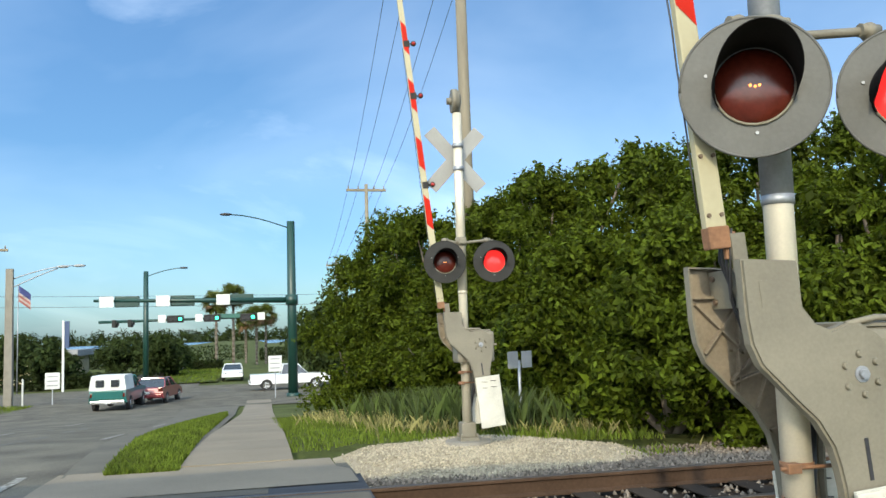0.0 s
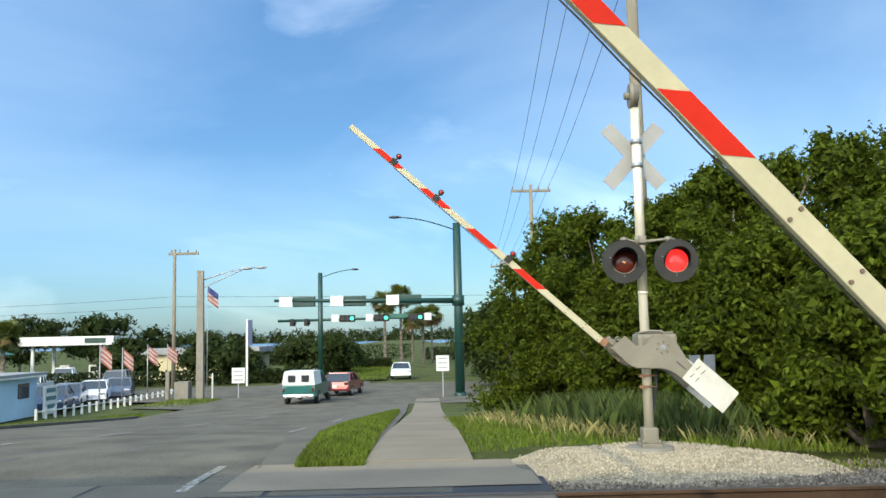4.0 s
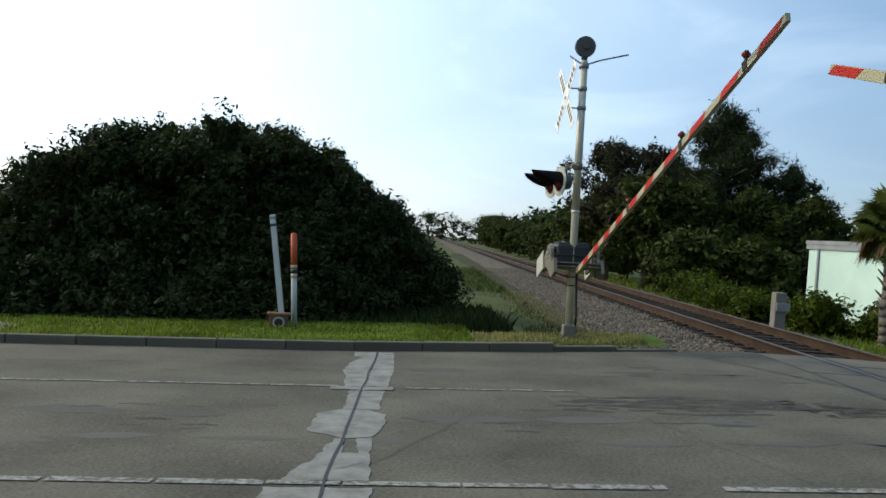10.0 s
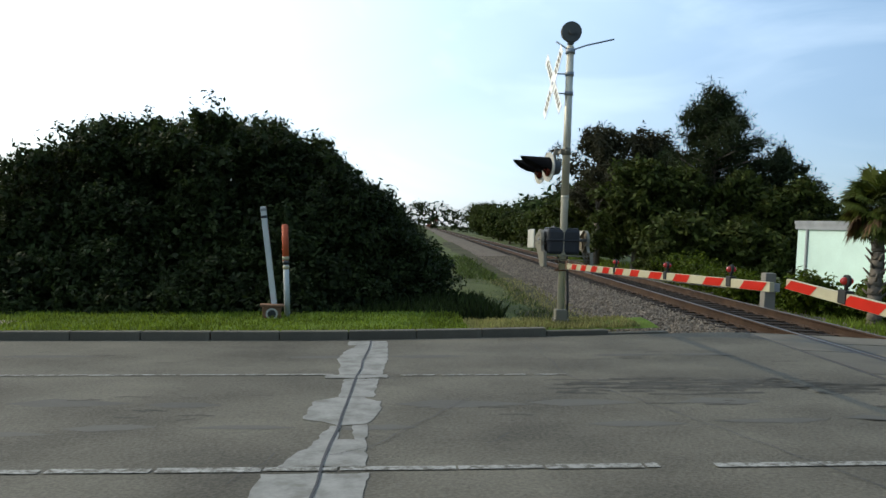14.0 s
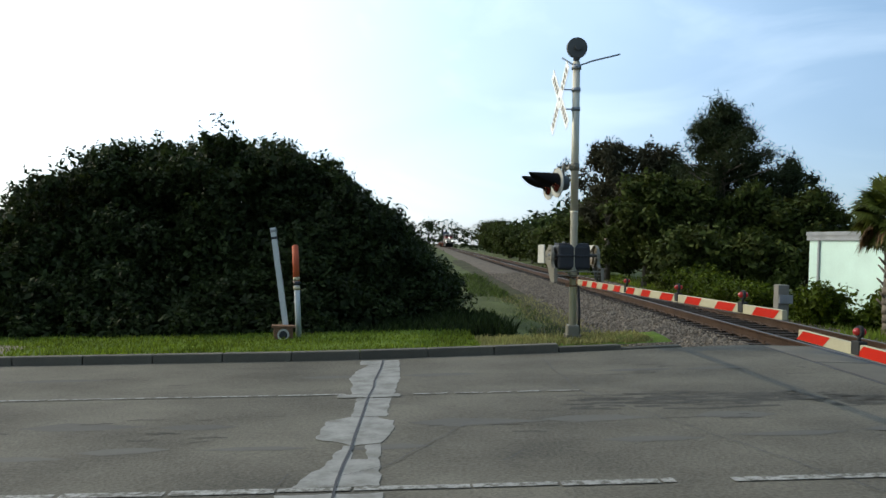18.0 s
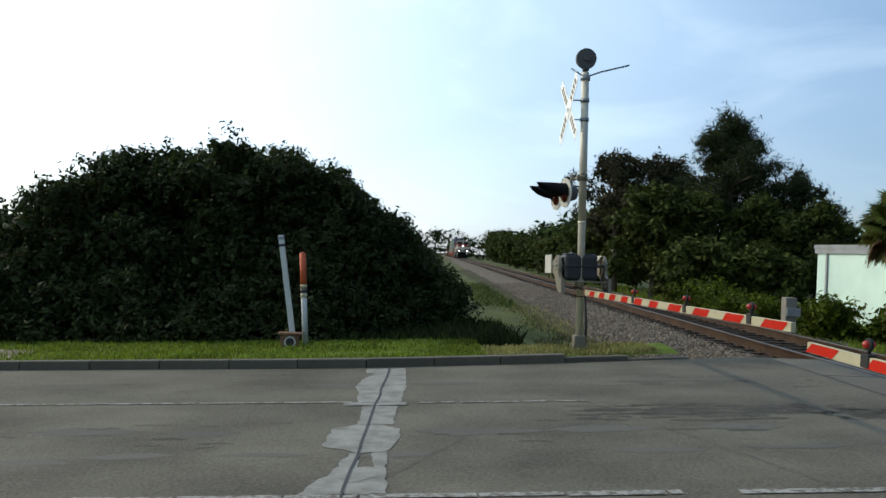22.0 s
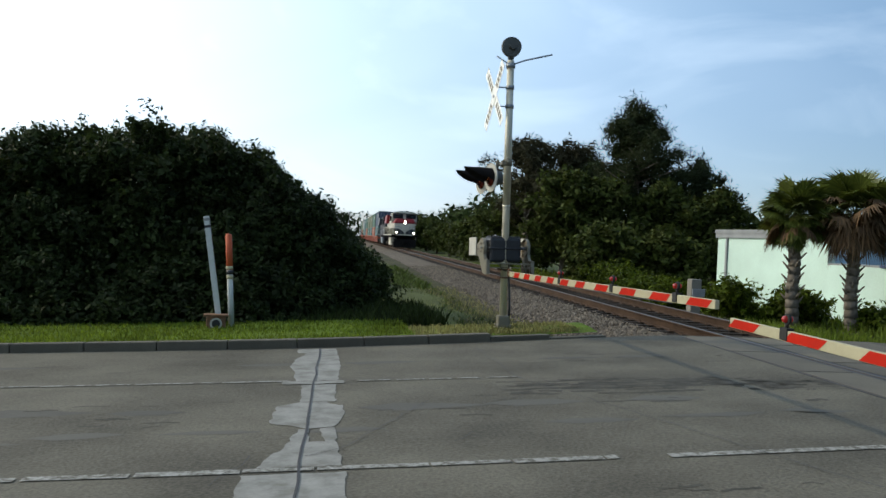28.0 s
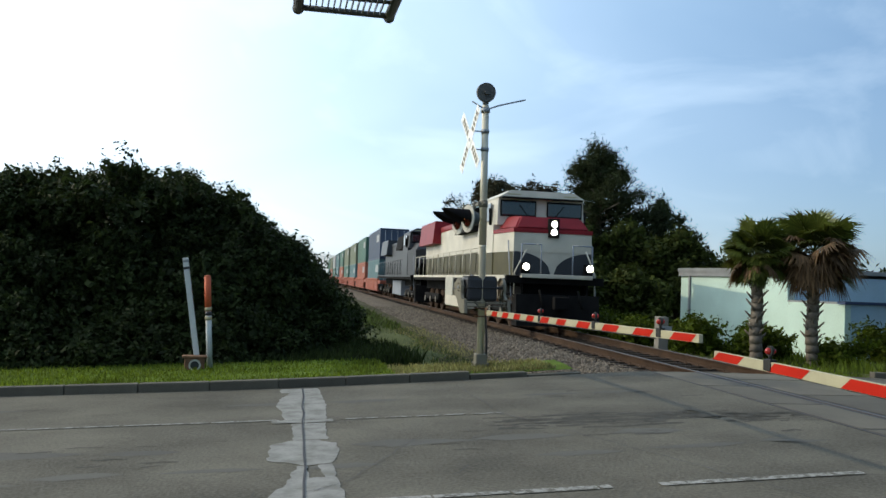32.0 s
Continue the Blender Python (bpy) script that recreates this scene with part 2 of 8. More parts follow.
M = {
    "concrete_road": mat("concrete_road", (0.101, 0.092, 0.071), 0.9, scale=0.9, vary=0.42, fine=42, bump=0.9, dist=0.01, stretch=(0.8, 1, 1), spec=0.2, grain=0.8),
    "panel": mat("crossing_panel", (0.084, 0.074, 0.054), 0.9, scale=1.2, vary=0.3, fine=50, bump=0.5, rand=0.2),
    "tar": mat("tar", (0.025, 0.025, 0.027), 0.75, scale=3, vary=0.4),
    "skid": mat("tyre_dirt", (0.074, 0.069, 0.056), 0.9, scale=0.5, vary=0.3, fine=40, bump=0.4, stretch=(0.3, 2, 1)),
    "scuff": mat("dark_scuff", (0.06, 0.056, 0.046), 0.9, scale=6, vary=0.4, spec=0.2),
    "patch": mat("pale_patch", (0.15, 0.146, 0.128), 0.9, scale=1.6, vary=0.25, fine=40, bump=0.4),
    "line": mat("road_paint", (0.2688, 0.2688, 0.2496), 0.8, scale=5, vary=0.35, fine=30),
    "kerb": mat("kerb_concrete", (0.084, 0.075, 0.054), 0.9, scale=1.5, vary=0.3, fine=40, bump=0.5, rand=0.12),
    "walk": mat("pavement_concrete", (0.168, 0.14, 0.098), 0.9, scale=0.8, vary=0.2, fine=45, bump=0.4, rand=0.06),
    "soil": mat("grassy_soil", (0.06, 0.0713, 0.0188), 0.95, spec=0.15, scale=0.5, vary=0.5, fine=9, bump=0.8, dist=0.03),
    "dirt": mat("sandy_dirt", (0.34, 0.31, 0.26), 0.95, scale=0.9, vary=0.35, fine=18, bump=0.8, dist=0.02),
    "gravel": mat("pale_gravel", (0.24, 0.205, 0.14), 0.95, scale=2.0, vary=0.3, fine=30, bump=0.9, dist=0.02),
    "pebble": mat("pale_pebbles", (0.30, 0.262, 0.185), 0.95, scale=9, vary=0.2, island=0.35),
    "ballast": mat("ballast_bed", (0.105, 0.084, 0.062), 0.95, spec=0.15, scale=2.0, vary=0.35, fine=16, bump=1.0, dist=0.03),
    "stone": mat("ballast_stone", (0.145, 0.122, 0.096), 0.95, spec=0.15, scale=8, vary=0.2, island=0.5),
    "grass": mat("grass_blades", (0.115, 0.16, 0.012), 0.8, scale=1.0, vary=0.4, island=0.45, trans=0.5, bump=0),
    "drygrass": mat("dry_grass", (0.24, 0.22, 0.075), 0.8, scale=1.0, vary=0.4, island=0.4, trans=0.3, bump=0),
    "leaf": mat("leaf_green", (0.056, 0.078, 0.006), 0.6, scale=0.6, vary=0.35, island=0.6, trans=0.32, bump=0, spec=0.08),
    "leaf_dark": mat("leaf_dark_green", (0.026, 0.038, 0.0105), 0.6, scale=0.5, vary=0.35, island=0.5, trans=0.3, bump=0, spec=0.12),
    "leaf_far": mat("leaf_distant", (0.028, 0.042, 0.0105), 0.8, scale=0.2, vary=0.4, island=0.4, trans=0.15, bump=0, spec=0.1),
    "leaf_track": mat("leaf_olive", (0.044, 0.056, 0.011), 0.7, scale=0.4, vary=0.4, island=0.5, trans=0.2, bump=0, spec=0.1),
    "leaf_pine": mat("leaf_pine", (0.0289, 0.0399, 0.0136), 0.7, scale=0.3, vary=0.4, island=0.4, trans=0.25, bump=0, spec=0.2),
    "frond": mat("palm_frond", (0.085, 0.105, 0.016), 0.5, scale=1.0, vary=0.4, island=0.35, trans=0.3, bump=0),
    "frond_dead": mat("dead_palm_frond", (0.14, 0.0805, 0.035), 0.8, scale=1.0, vary=0.4, island=0.4, trans=0.2, bump=0),
    "bark": mat("bark", (0.13, 0.105, 0.08), 0.95, scale=3, vary=0.4, fine=20, bump=1.0, dist=0.02, stretch=(1, 1, 0.3)),
    "palm_bark": mat("palm_bark", (0.14, 0.1155, 0.0875), 0.95, scale=3, vary=0.4, fine=16, bump=1.0, dist=0.02),
    "rust": mat("rusty_rail_side", (0.055, 0.033, 0.02), 0.9, 0.1, spec=0.15, scale=2, vary=0.4, fine=30),
    "railtop": mat("worn_rail_head", (0.06, 0.048, 0.038), 0.45, 0.4, scale=3, vary=0.25, stretch=(1, 0.1, 1)),
    "oily": mat("oily_ballast", (0.026, 0.02, 0.015), 0.95, spec=0.15, scale=2.0, vary=0.4, fine=16, bump=1.0, dist=0.03),
    "oilstone": mat("rust_stained_stone", (0.042, 0.031, 0.023), 0.95, spec=0.15, scale=8, vary=0.25, island=0.5),
    "bank": mat("trodden_bank", (0.046, 0.043, 0.019), 0.95, spec=0.1, scale=0.8, vary=0.5, fine=14, bump=0.9, dist=0.02),
    "deadleaf": mat("grey_brown_foliage", (0.05, 0.048, 0.026), 0.8, scale=0.4, vary=0.4, island=0.5, trans=0.2, bump=0, spec=0.1),
    "sleeper": mat("creosoted_sleeper", (0.026, 0.02, 0.015), 0.95, spec=0.15, scale=3, vary=0.4, fine=25, bump=0.8, rand=0.3, stretch=(0.3, 1, 1)),
    "turf": mat("mown_turf", (0.085, 0.125, 0.012), 0.95, spec=0.15, scale=1.5, vary=0.4, fine=30, bump=0.8, dist=0.02),
    "reed": mat("reedy_grass", (0.05, 0.075, 0.01), 0.8, scale=1.0, vary=0.4, island=0.5, trans=0.3, bump=0),
    "signface": mat("sign_face_white", (0.78, 0.78, 0.74), 0.5, scale=2, vary=0.1),
    "alu": mat("brushed_aluminium", (0.60, 0.55, 0.43), 0.42, 0.35, scale=4, vary=0.12, fine=90, bump=0.05),
    "galv": mat("galvanised_steel", (0.27, 0.285, 0.3), 0.5, 0.55, scale=7, vary=0.2),
    "cast": mat("cast_grey_paint", (0.165, 0.15, 0.11), 0.6, 0.1, scale=3, vary=0.2, fine=70, bump=0.1),
    "cast_d": mat("cast_inner_face", (0.20, 0.165, 0.115), 0.7, 0.1, scale=5, vary=0.3),
    "visor": mat("visor_black", (0.012, 0.011, 0.011), 0.9, scale=4, vary=0.2, spec=0.1),
    "disc": mat("dull_black_paint", (0.0713, 0.0728, 0.066), 0.6, scale=4, vary=0.2),
    "disc_w": mat("pale_back_paint", (0.45, 0.435, 0.37), 0.6, scale=4, vary=0.2),
    "matt": mat("matt_black_plate", (0.03, 0.03, 0.028), 0.8, scale=4, vary=0.2, spec=0.2),
    "black": mat("black_paint", (0.02, 0.02, 0.022), 0.5, scale=5, vary=0.3),
    "lens": mat("red_lens", (0.075, 0.012, 0.007), 0.22, scale=40, vary=0.2, spec=0.4),
    "lens_on": mat("lit_red_lens", (0.6, 0.02, 0.02), 0.2, scale=40, vary=0.2, glow=(1, 0.035, 0.03), power=1.3),
    # glow for the dots that imitate glints on unlit lenses
    "bulb": mat("lens_glint_glow", (1, 0.4, 0.1), 0.4, glow=(1, 0.35, 0.08), power=3.0),
    "board": mat("sign_board_back", (0.36, 0.36, 0.34), 0.6, scale=2, vary=0.15, trans=0.3),
    "white": mat("white_sheeting", (0.37, 0.34, 0.225), 0.6, scale=2, vary=0.1, fine=30, bump=0.05, spec=0.12),
    "red": mat("red_sheeting", (0.4, 0.014, 0.004), 0.55, scale=2, vary=0.12, fine=30, bump=0.05, spec=0.12),
    "redlamp": mat("gate_lamp_lens", (0.28, 0.02, 0.015), 0.25, glow=(1, 0.05, 0.03), power=0.12),
    "rustplate": mat("rusty_bracket", (0.17, 0.085, 0.042), 0.85, scale=8, vary=0.45),
    "bolt": mat("bolt_steel", (0.14, 0.10, 0.07), 0.6, 0.4),
    "wood": mat("treated_wood_pole", (0.1762, 0.1537, 0.1087), 0.9, scale=2, vary=0.3, fine=24, bump=0.7, stretch=(2, 2, 0.15)),
    "woodw": mat("weathered_board", (0.42, 0.40, 0.36), 0.9, scale=2, vary=0.3, fine=24, bump=0.5),
    "green": mat("dark_green_paint", (0.0054, 0.0338, 0.0248), 0.4, scale=3, vary=0.15, bump=0.03),
    "conc": mat("pole_concrete", (0.1764, 0.1617, 0.1302), 0.85, scale=2, vary=0.2, fine=30),
    "whitepaint": mat("white_paint", (0.4995, 0.513, 0.486), 0.7, scale=1.2, vary=0.12, fine=20, bump=0.1),
    "mint": mat("pale_mint_wall", (0.504, 0.648, 0.558), 0.8, scale=0.8, vary=0.12, fine=20, bump=0.15),
    "bluewall": mat("pale_blue_wall", (0.336, 0.48, 0.576), 0.8, scale=0.8, vary=0.12, fine=20, bump=0.15),
    "navy": mat("navy_paint", (0.03, 0.055, 0.12), 0.6, scale=2, vary=0.15),
    "roof_grey": mat("grey_roof", (0.231, 0.238, 0.238), 0.85, scale=2, vary=0.2),
    "roof_green": mat("green_metal_roof", (0.018, 0.093, 0.069), 0.45, scale=1, vary=0.15, bump=0.05),
    "cream": mat("cream_stucco", (0.462, 0.406, 0.252), 0.85, scale=1, vary=0.12),
    "glass": mat("dark_glass", (0.02, 0.025, 0.03), 0.08, spec=0.9, vary=0.1, bump=0),
    "flag_r": mat("faded_flag_red", (0.336, 0.112, 0.091), 0.85, scale=5, vary=0.2, trans=0.3),
    "flag_w": mat("faded_flag_white", (0.434, 0.364, 0.322), 0.85, scale=5, vary=0.2, trans=0.3),
    "flag_b": mat("flag_blue", (0.03, 0.04, 0.13), 0.85, scale=5, vary=0.2),
    "rubber": mat("tyre_rubber", (0.02, 0.02, 0.02), 0.85, scale=9, vary=0.3),
    "chrome": mat("bright_metal", (0.62, 0.62, 0.62), 0.25, 0.9, vary=0.1, bump=0),
    "signal_red": mat("signal_red", (0.4, 0.02, 0.02), 0.4, glow=(1, 0.03, 0.03), power=4.0, bump=0),
    "signal_green": mat("signal_green", (0.02, 0.4, 0.2), 0.4, glow=(0.05, 1, 0.5), power=4.0, bump=0),
    "water": mat("river_water", (0.10, 0.16, 0.24), 0.25, scale=0.05, vary=0.2, fine=0.6, bump=0.3, dist=0.2),
    "orange": mat("orange_paint", (0.48, 0.085, 0.025), 0.65, scale=4, vary=0.2),
}


def worn(name, paint, under, scale, lo, hi):
    """Paint worn through to what lies beneath."""
    m = mat(name, paint, 0.85, scale=5, vary=0.25, fine=30, spec=0.2)
    n, l = m.node_tree.nodes, m.node_tree.links
    b = n["Principled BSDF"]
    old = b.inputs["Base Color"].links[0].from_socket
    co, noi, ramp, mix = n.new("ShaderNodeTexCoord"), n.new("ShaderNodeTexNoise"), n.new("ShaderNodeMapRange"), n.new("ShaderNodeMixRGB")
    noi.inputs["Scale"].default_value, noi.inputs["Detail"].default_value, noi.inputs["Roughness"].default_value = scale, 5.0, 0.65
    ramp.inputs["From Min"].default_value, ramp.inputs["From Max"].default_value = lo, hi
    mix.inputs["Color1"].default_value = (*under, 1)
    l.new(co.outputs["Object"], noi.inputs["Vector"])
    l.new(noi.outputs["Fac"], ramp.inputs["Value"])
    l.new(ramp.outputs["Result"], mix.inputs["Fac"])
    l.new(old, mix.inputs["Color2"])
    l.new(mix.outputs["Color"], b.inputs["Base Color"])
    return m


M["line"] = worn("worn_road_paint", (0.27, 0.265, 0.24), (0.10, 0.092, 0.073), 16, 0.40, 0.56)
M["patch"] = worn("worn_patch", (0.215, 0.21, 0.19), (0.15, 0.143, 0.12), 5, 0.28, 0.48)


# ---- helpers of this place ----
def part(name, bm, material, parent=None, label="", smooth=False):
    """One mesh object from a bmesh, under a thing or a part."""
    me = bpy.data.meshes.new(name)
    bm.to_mesh(me)
    bm.free()
    for m in (material if isinstance(material, (list, tuple)) else (material,)):
        me.materials.append(M[m] if isinstance(m, str) else m)
    if smooth:
        me.shade_smooth()
    ob = new(name, me)
    if parent:
        ob.parent = parent
    return tagged(ob, label=label)


def thing(name, label, category, m=None, group="", kind=""):
    """An Empty at a thing's base."""
    ob = new(name)
    ob.empty_display_size = 0.2
    if m is not None:
        ob.matrix_basis = m
    return tagged(ob, label, category, group, kind)


def B():
    return bmesh.new()


def T(*ms):
    """The product of poses."""
    out = Matrix.Identity(4)
    for m in ms:
        out = out @ m
    return out


def box(bm, x0, y0, z0, x1, y1, z1, bevel=0.0, m=None, mi=0):
    r = bmesh.ops.create_cube(bm, size=1)
    vs = r["verts"]
    bmesh.ops.transform(bm, verts=vs, matrix=Matrix.Translation(((x0 + x1) / 2, (y0 + y1) / 2, (z0 + z1) / 2)) @ Matrix.Diagonal((abs(x1 - x0), abs(y1 - y0), abs(z1 - z0), 1)))
    fs = list({f for v in vs for f in v.link_faces})
    for f in fs:
        f.material_index = mi
    if bevel:
        es = list({e for v in vs for e in v.link_edges})
        g = bmesh.ops.bevel(bm, geom=es, offset=bevel, segments=2, profile=0.6, affect="EDGES")
        vs = list({v for f in g["faces"] for v in f.verts} | {v for v in vs if v.is_valid})
        for f in {f for v in vs for f in v.link_faces}:
            f.material_index = mi
    if m is not None:
        bmesh.ops.transform(bm, verts=vs, matrix=m)
    return vs


def rod(bm, p, q, r0, r1=None, seg=12, mi=0, caps=True):
    """A round bar from p to q."""
    p, q = Vector(p), Vector(q)
    d = q - p
    r = bmesh.ops.create_cone(bm, cap_ends=caps, cap_tris=False, segments=seg, radius1=r0, radius2=r0 if r1 is None else r1, depth=d.length)
    bmesh.ops.transform(bm, verts=r["verts"], matrix=Matrix.Translation((p + q) / 2) @ d.to_track_quat("Z", "Y").to_matrix().to_4x4())
    for f in {f for v in r["verts"] for f in v.link_faces}:
        f.material_index = mi
        f.smooth = len(f.verts) == 4
    return r["verts"]


def ball(bm, c, r, seg=12, squash=(1, 1, 1), mi=0):
    g = bmesh.ops.create_uvsphere(bm, u_segments=seg, v_segments=max(6, seg * 2 // 3), radius=r)
    bmesh.ops.transform(bm, verts=g["verts"], matrix=Matrix.Translation(c) @ Matrix.Diagonal((*squash, 1)))
    for f in {f for v in g["verts"] for f in v.link_faces}:
        f.smooth, f.material_index = True, mi
    return g["verts"]


def plate(bm, pts, depth, m=None, mi=0, bevel=0.0):
    """A flat outline in the yz plane, given thickness along x."""
    a = [bm.verts.new((-depth / 2, y, z)) for y, z in pts]
    b = [bm.verts.new((depth / 2, y, z)) for y, z in pts]
    n = len(pts)
    fs = [bm.faces.new(a[::-1]), bm.faces.new(b)] + [bm.faces.new((a[i], a[(i + 1) % n], b[(i + 1) % n], b[i])) for i in range(n)]
    for f in fs:
        f.material_index = mi
    bmesh.ops.recalc_face_normals(bm, faces=fs)
    if m is not None:
        bmesh.ops.transform(bm, verts=a + b, matrix=m)
    return a + b


def raw(name, verts, faces, material, parent=None, label="", smooth=False):
    """A mesh object from arrays of equal polygons."""
    verts, faces = np.asarray(verts, np.float32), np.asarray(faces, np.int32)
    me = bpy.data.meshes.new(name)
    k = faces.shape[1]
    me.vertices.add(len(verts))
    me.vertices.foreach_set("co", verts.ravel())
    me.loops.add(faces.size)
    me.loops.foreach_set("vertex_index", faces.ravel())
    me.polygons.add(len(faces))
    me.polygons.foreach_set("loop_start", np.arange(0, faces.size, k, dtype=np.int32))
    if smooth:
        me.polygons.foreach_set("use_smooth", np.ones(len(faces), bool))
    me.update(calc_edges=True)
    for m in (material if isinstance(material, (list, tuple)) else (material,)):
        me.materials.append(M[m] if isinstance(m, str) else m)
    ob = new(name, me)
    if parent:
        ob.parent = parent
    return tagged(ob, label=label)


# ---- the lie of the land ----
PX = np.array([-400, -60, -20, -10, 0, 4, 6.2, 9.5, 12, 16, 22, 28, 36, 44, 52, 70, 300, 3000], float)
PZ = np.array([-2.2, -1.7, -1.0, -0.70, -0.28, -0.10, 0, 0, -0.07, -0.28, -0.72, -1.15, -1.72, -2.0, -2.15, -2.3, -2.8, -3.4], float)
KERB_FAR, ROAD_NEAR = 12.75, 2.95


def zr(x):
    """Height of the road, which climbs to the level crossing from both sides."""
    return float(np.interp(x, PX, PZ))


def xt(y):
    """The middle of the track."""
    return 7.7 + 0.025 * (y - 5)


TRACK_YAW = -math.degrees(math.atan(0.025))


def zg(x, y):
    """Height of the natural ground."""
    z = zr(x)
    off = abs(x - xt(y))
    if y > KERB_FAR or y < ROAD_NEAR:
        away = max(0.0, y - KERB_FAR, -1.0 - y)
        bed = min(1.0, away / 6.0)
        if off < 7:
            z = z * (1 - bed) - 0.30 * bed
        else:
            z -= 0.12 * bed
        lot = max(0.0, min(1.0, (x - 19) / 5)) * max(0.0, min(1.0, (y - 15.3) / 2.5))
        z = z * (1 - lot) + min(z, -1.98) * lot
    return z


# ---- ground, road, pavement ----
def sheet(name, xs, ys, zf, material, parent=None, label="", kind="structure"):
    xs, ys = list(xs), list(ys)
    v = [(x, y, zf(x, y)) for y in ys for x in xs]
    n = len(xs)
    f = [(j * n + i, j * n + i + 1, (j + 1) * n + i + 1, (j + 1) * n + i) for j in range(len(ys) - 1) for i in range(n - 1)]
    ob = raw(name, v, f, material, parent, label, smooth=True)
    if parent is None:
        tagged(ob, kind=kind)
    return ob


def steps(*spans):
    out = []
    for a, b, n in spans:
        out += list(np.linspace(a, b, n, endpoint=False))
    return out + [spans[-1][1]]


def near_edge(x):
    if x < 10.3:
        return -0.15
    return 2.9 + 0.4 * min(1.0, (x - 10.3) / 5) + 0.035 * max(0.0, x - 16)


def ground_z(x, y):
    if x > 10.3 and -0.1 < y < near_edge(x) + 0.1:
        return zr(x) - 0.03
    inside = (-0.6 if x < 10.6 else near_edge(x)) < y < 13.6
    z = zg(x, y) - (0.10 if inside else 0.03)
    wob = 0.05 * noise.noise((x * 0.3, y * 0.3, 0)) if not inside and abs(x - xt(y)) > 3.2 else -0.06
    off = abs(x - xt(y))
    if off < 4.4 and not -0.3 < y < 13.4:
        return min(z + wob, -0.27 - 0.16 * max(0.0, min(1.0, (off - 1.6) / 2.2)))
    return z + wob


ground = sheet("ground", steps((-3000, -300, 3), (-300, -40, 6), (-40, 60, 126), (60, 160, 26), (160, 400, 6), (400, 3000, 4)),
               steps((-3000, -200, 3), (-200, -30, 8), (-30, 60, 100), (60, 160, 20), (160, 500, 6), (500, 3000, 4)), ground_z, "soil", label="rough grassy ground sloping away from the railway")
ground["category"] = "ground"


def far_edge(x):
    """The far kerb, which flares towards the track."""
    if x < 7.7:
        return KERB_FAR + 0.75 * max(0.0, min(1.0, (x + 1.0) / 6.5)) ** 1.5
    return 13.4 - 0.5 * max(0.0, min(1.0, (x - 9.5) / 6.0))


def road_mesh():
    xs = steps((-120, -20, 12), (-20, 24, 89), (24, 120, 49))
    rows = []
    for x in xs:
        a, b = near_edge(x), far_edge(x)
        if 44.5 < x < 69:
            a, b = -40.0, 16.5 if x < 52 else 70.0
        rows.append([(x, a + (b - a) * k / 16, zr(x) + 0.03 * math.sin(math.pi * k / 16) * (0 if 5 < x < 10.5 else 1)) for k in range(17)])
    v = [p for r in rows for p in r]
    f = [(i * 17 + k, (i + 1) * 17 + k, (i + 1) * 17 + k + 1, i * 17 + k + 1) for i in range(len(xs) - 1) for k in range(16)]
    ob = raw("road", v, f, "concrete_road", label="worn grey concrete road climbing over a level crossing", smooth=True)
    return tagged(ob, category="road", kind="structure")


road = road_mesh()


def strip(pts, w, lift=0.006, seg=None):
    """A thin mark on the road along a line of points, w wide or as wide as each point tells."""
    v, f = [], []
    fine = []
    for (x0, y0, *w0), (x1, y1, *w1) in zip(pts, pts[1:]):
        n = max(1, int(math.hypot(x1 - x0, y1 - y0) / 0.35))
        for k in range(n):
            u = k / n
            ww = (w0[0] if w0 else w) * (1 - u) + (w1[0] if w1 else w) * u
            fine.append((x0 + (x1 - x0) * u, y0 + (y1 - y0) * u, ww))
    fine.append((pts[-1][0], pts[-1][1], pts[-1][2] if len(pts[-1]) > 2 else w))
    for i, (x, y, ww) in enumerate(fine):
        a, b = fine[max(0, i - 1)], fine[min(len(fine) - 1, i + 1)]
        dx, dy = b[0] - a[0], b[1] - a[1]
        d = math.hypot(dx, dy) or 1
        for s in (1, -1):
            px, py = x - dy / d * ww / 2 * s, y + dx / d * ww / 2 * s
            v.append((px, py, road_z(px, py) + lift))
    for i in range(len(fine) - 1):
        f.append((2 * i, 2 * i + 1, 2 * i + 3, 2 * i + 2))
    return v, f


def road_z(x, y):
    a, b = near_edge(x), far_edge(x)
    k = min(1.0, max(0.0, (y - a) / (b - a)))
    return zr(x) + 0.03 * math.sin(math.pi * k) * (0 if 5 < x < 10.5 else 1)


def mark(name, pts, w, material, label="", lift=0.008):
    v, f = strip(pts, w, lift)
    return raw(name, v, f, material, road, label)


def broken_line(name, x0, x1, y, w, bit, gap, label):
    x = x0
    while x < x1:
        e = min(x1, x + bit * random.uniform(0.7, 1.25))
        mark(name, [(x, y + random.uniform(-0.008, 0.008)), (e, y + random.uniform(-0.008, 0.008))], w * random.uniform(0.75, 1.1), "line", label)
        x = e + gap * random.uniform(0.5, 1.6)


def crooked(x0, y0, x1, y1, n, amp):
    return [(x0 + (x1 - x0) * i / n + random.uniform(-amp, amp), y0 + (y1 - y0) * i / n + random.uniform(-amp, amp)) for i in range(n + 1)]


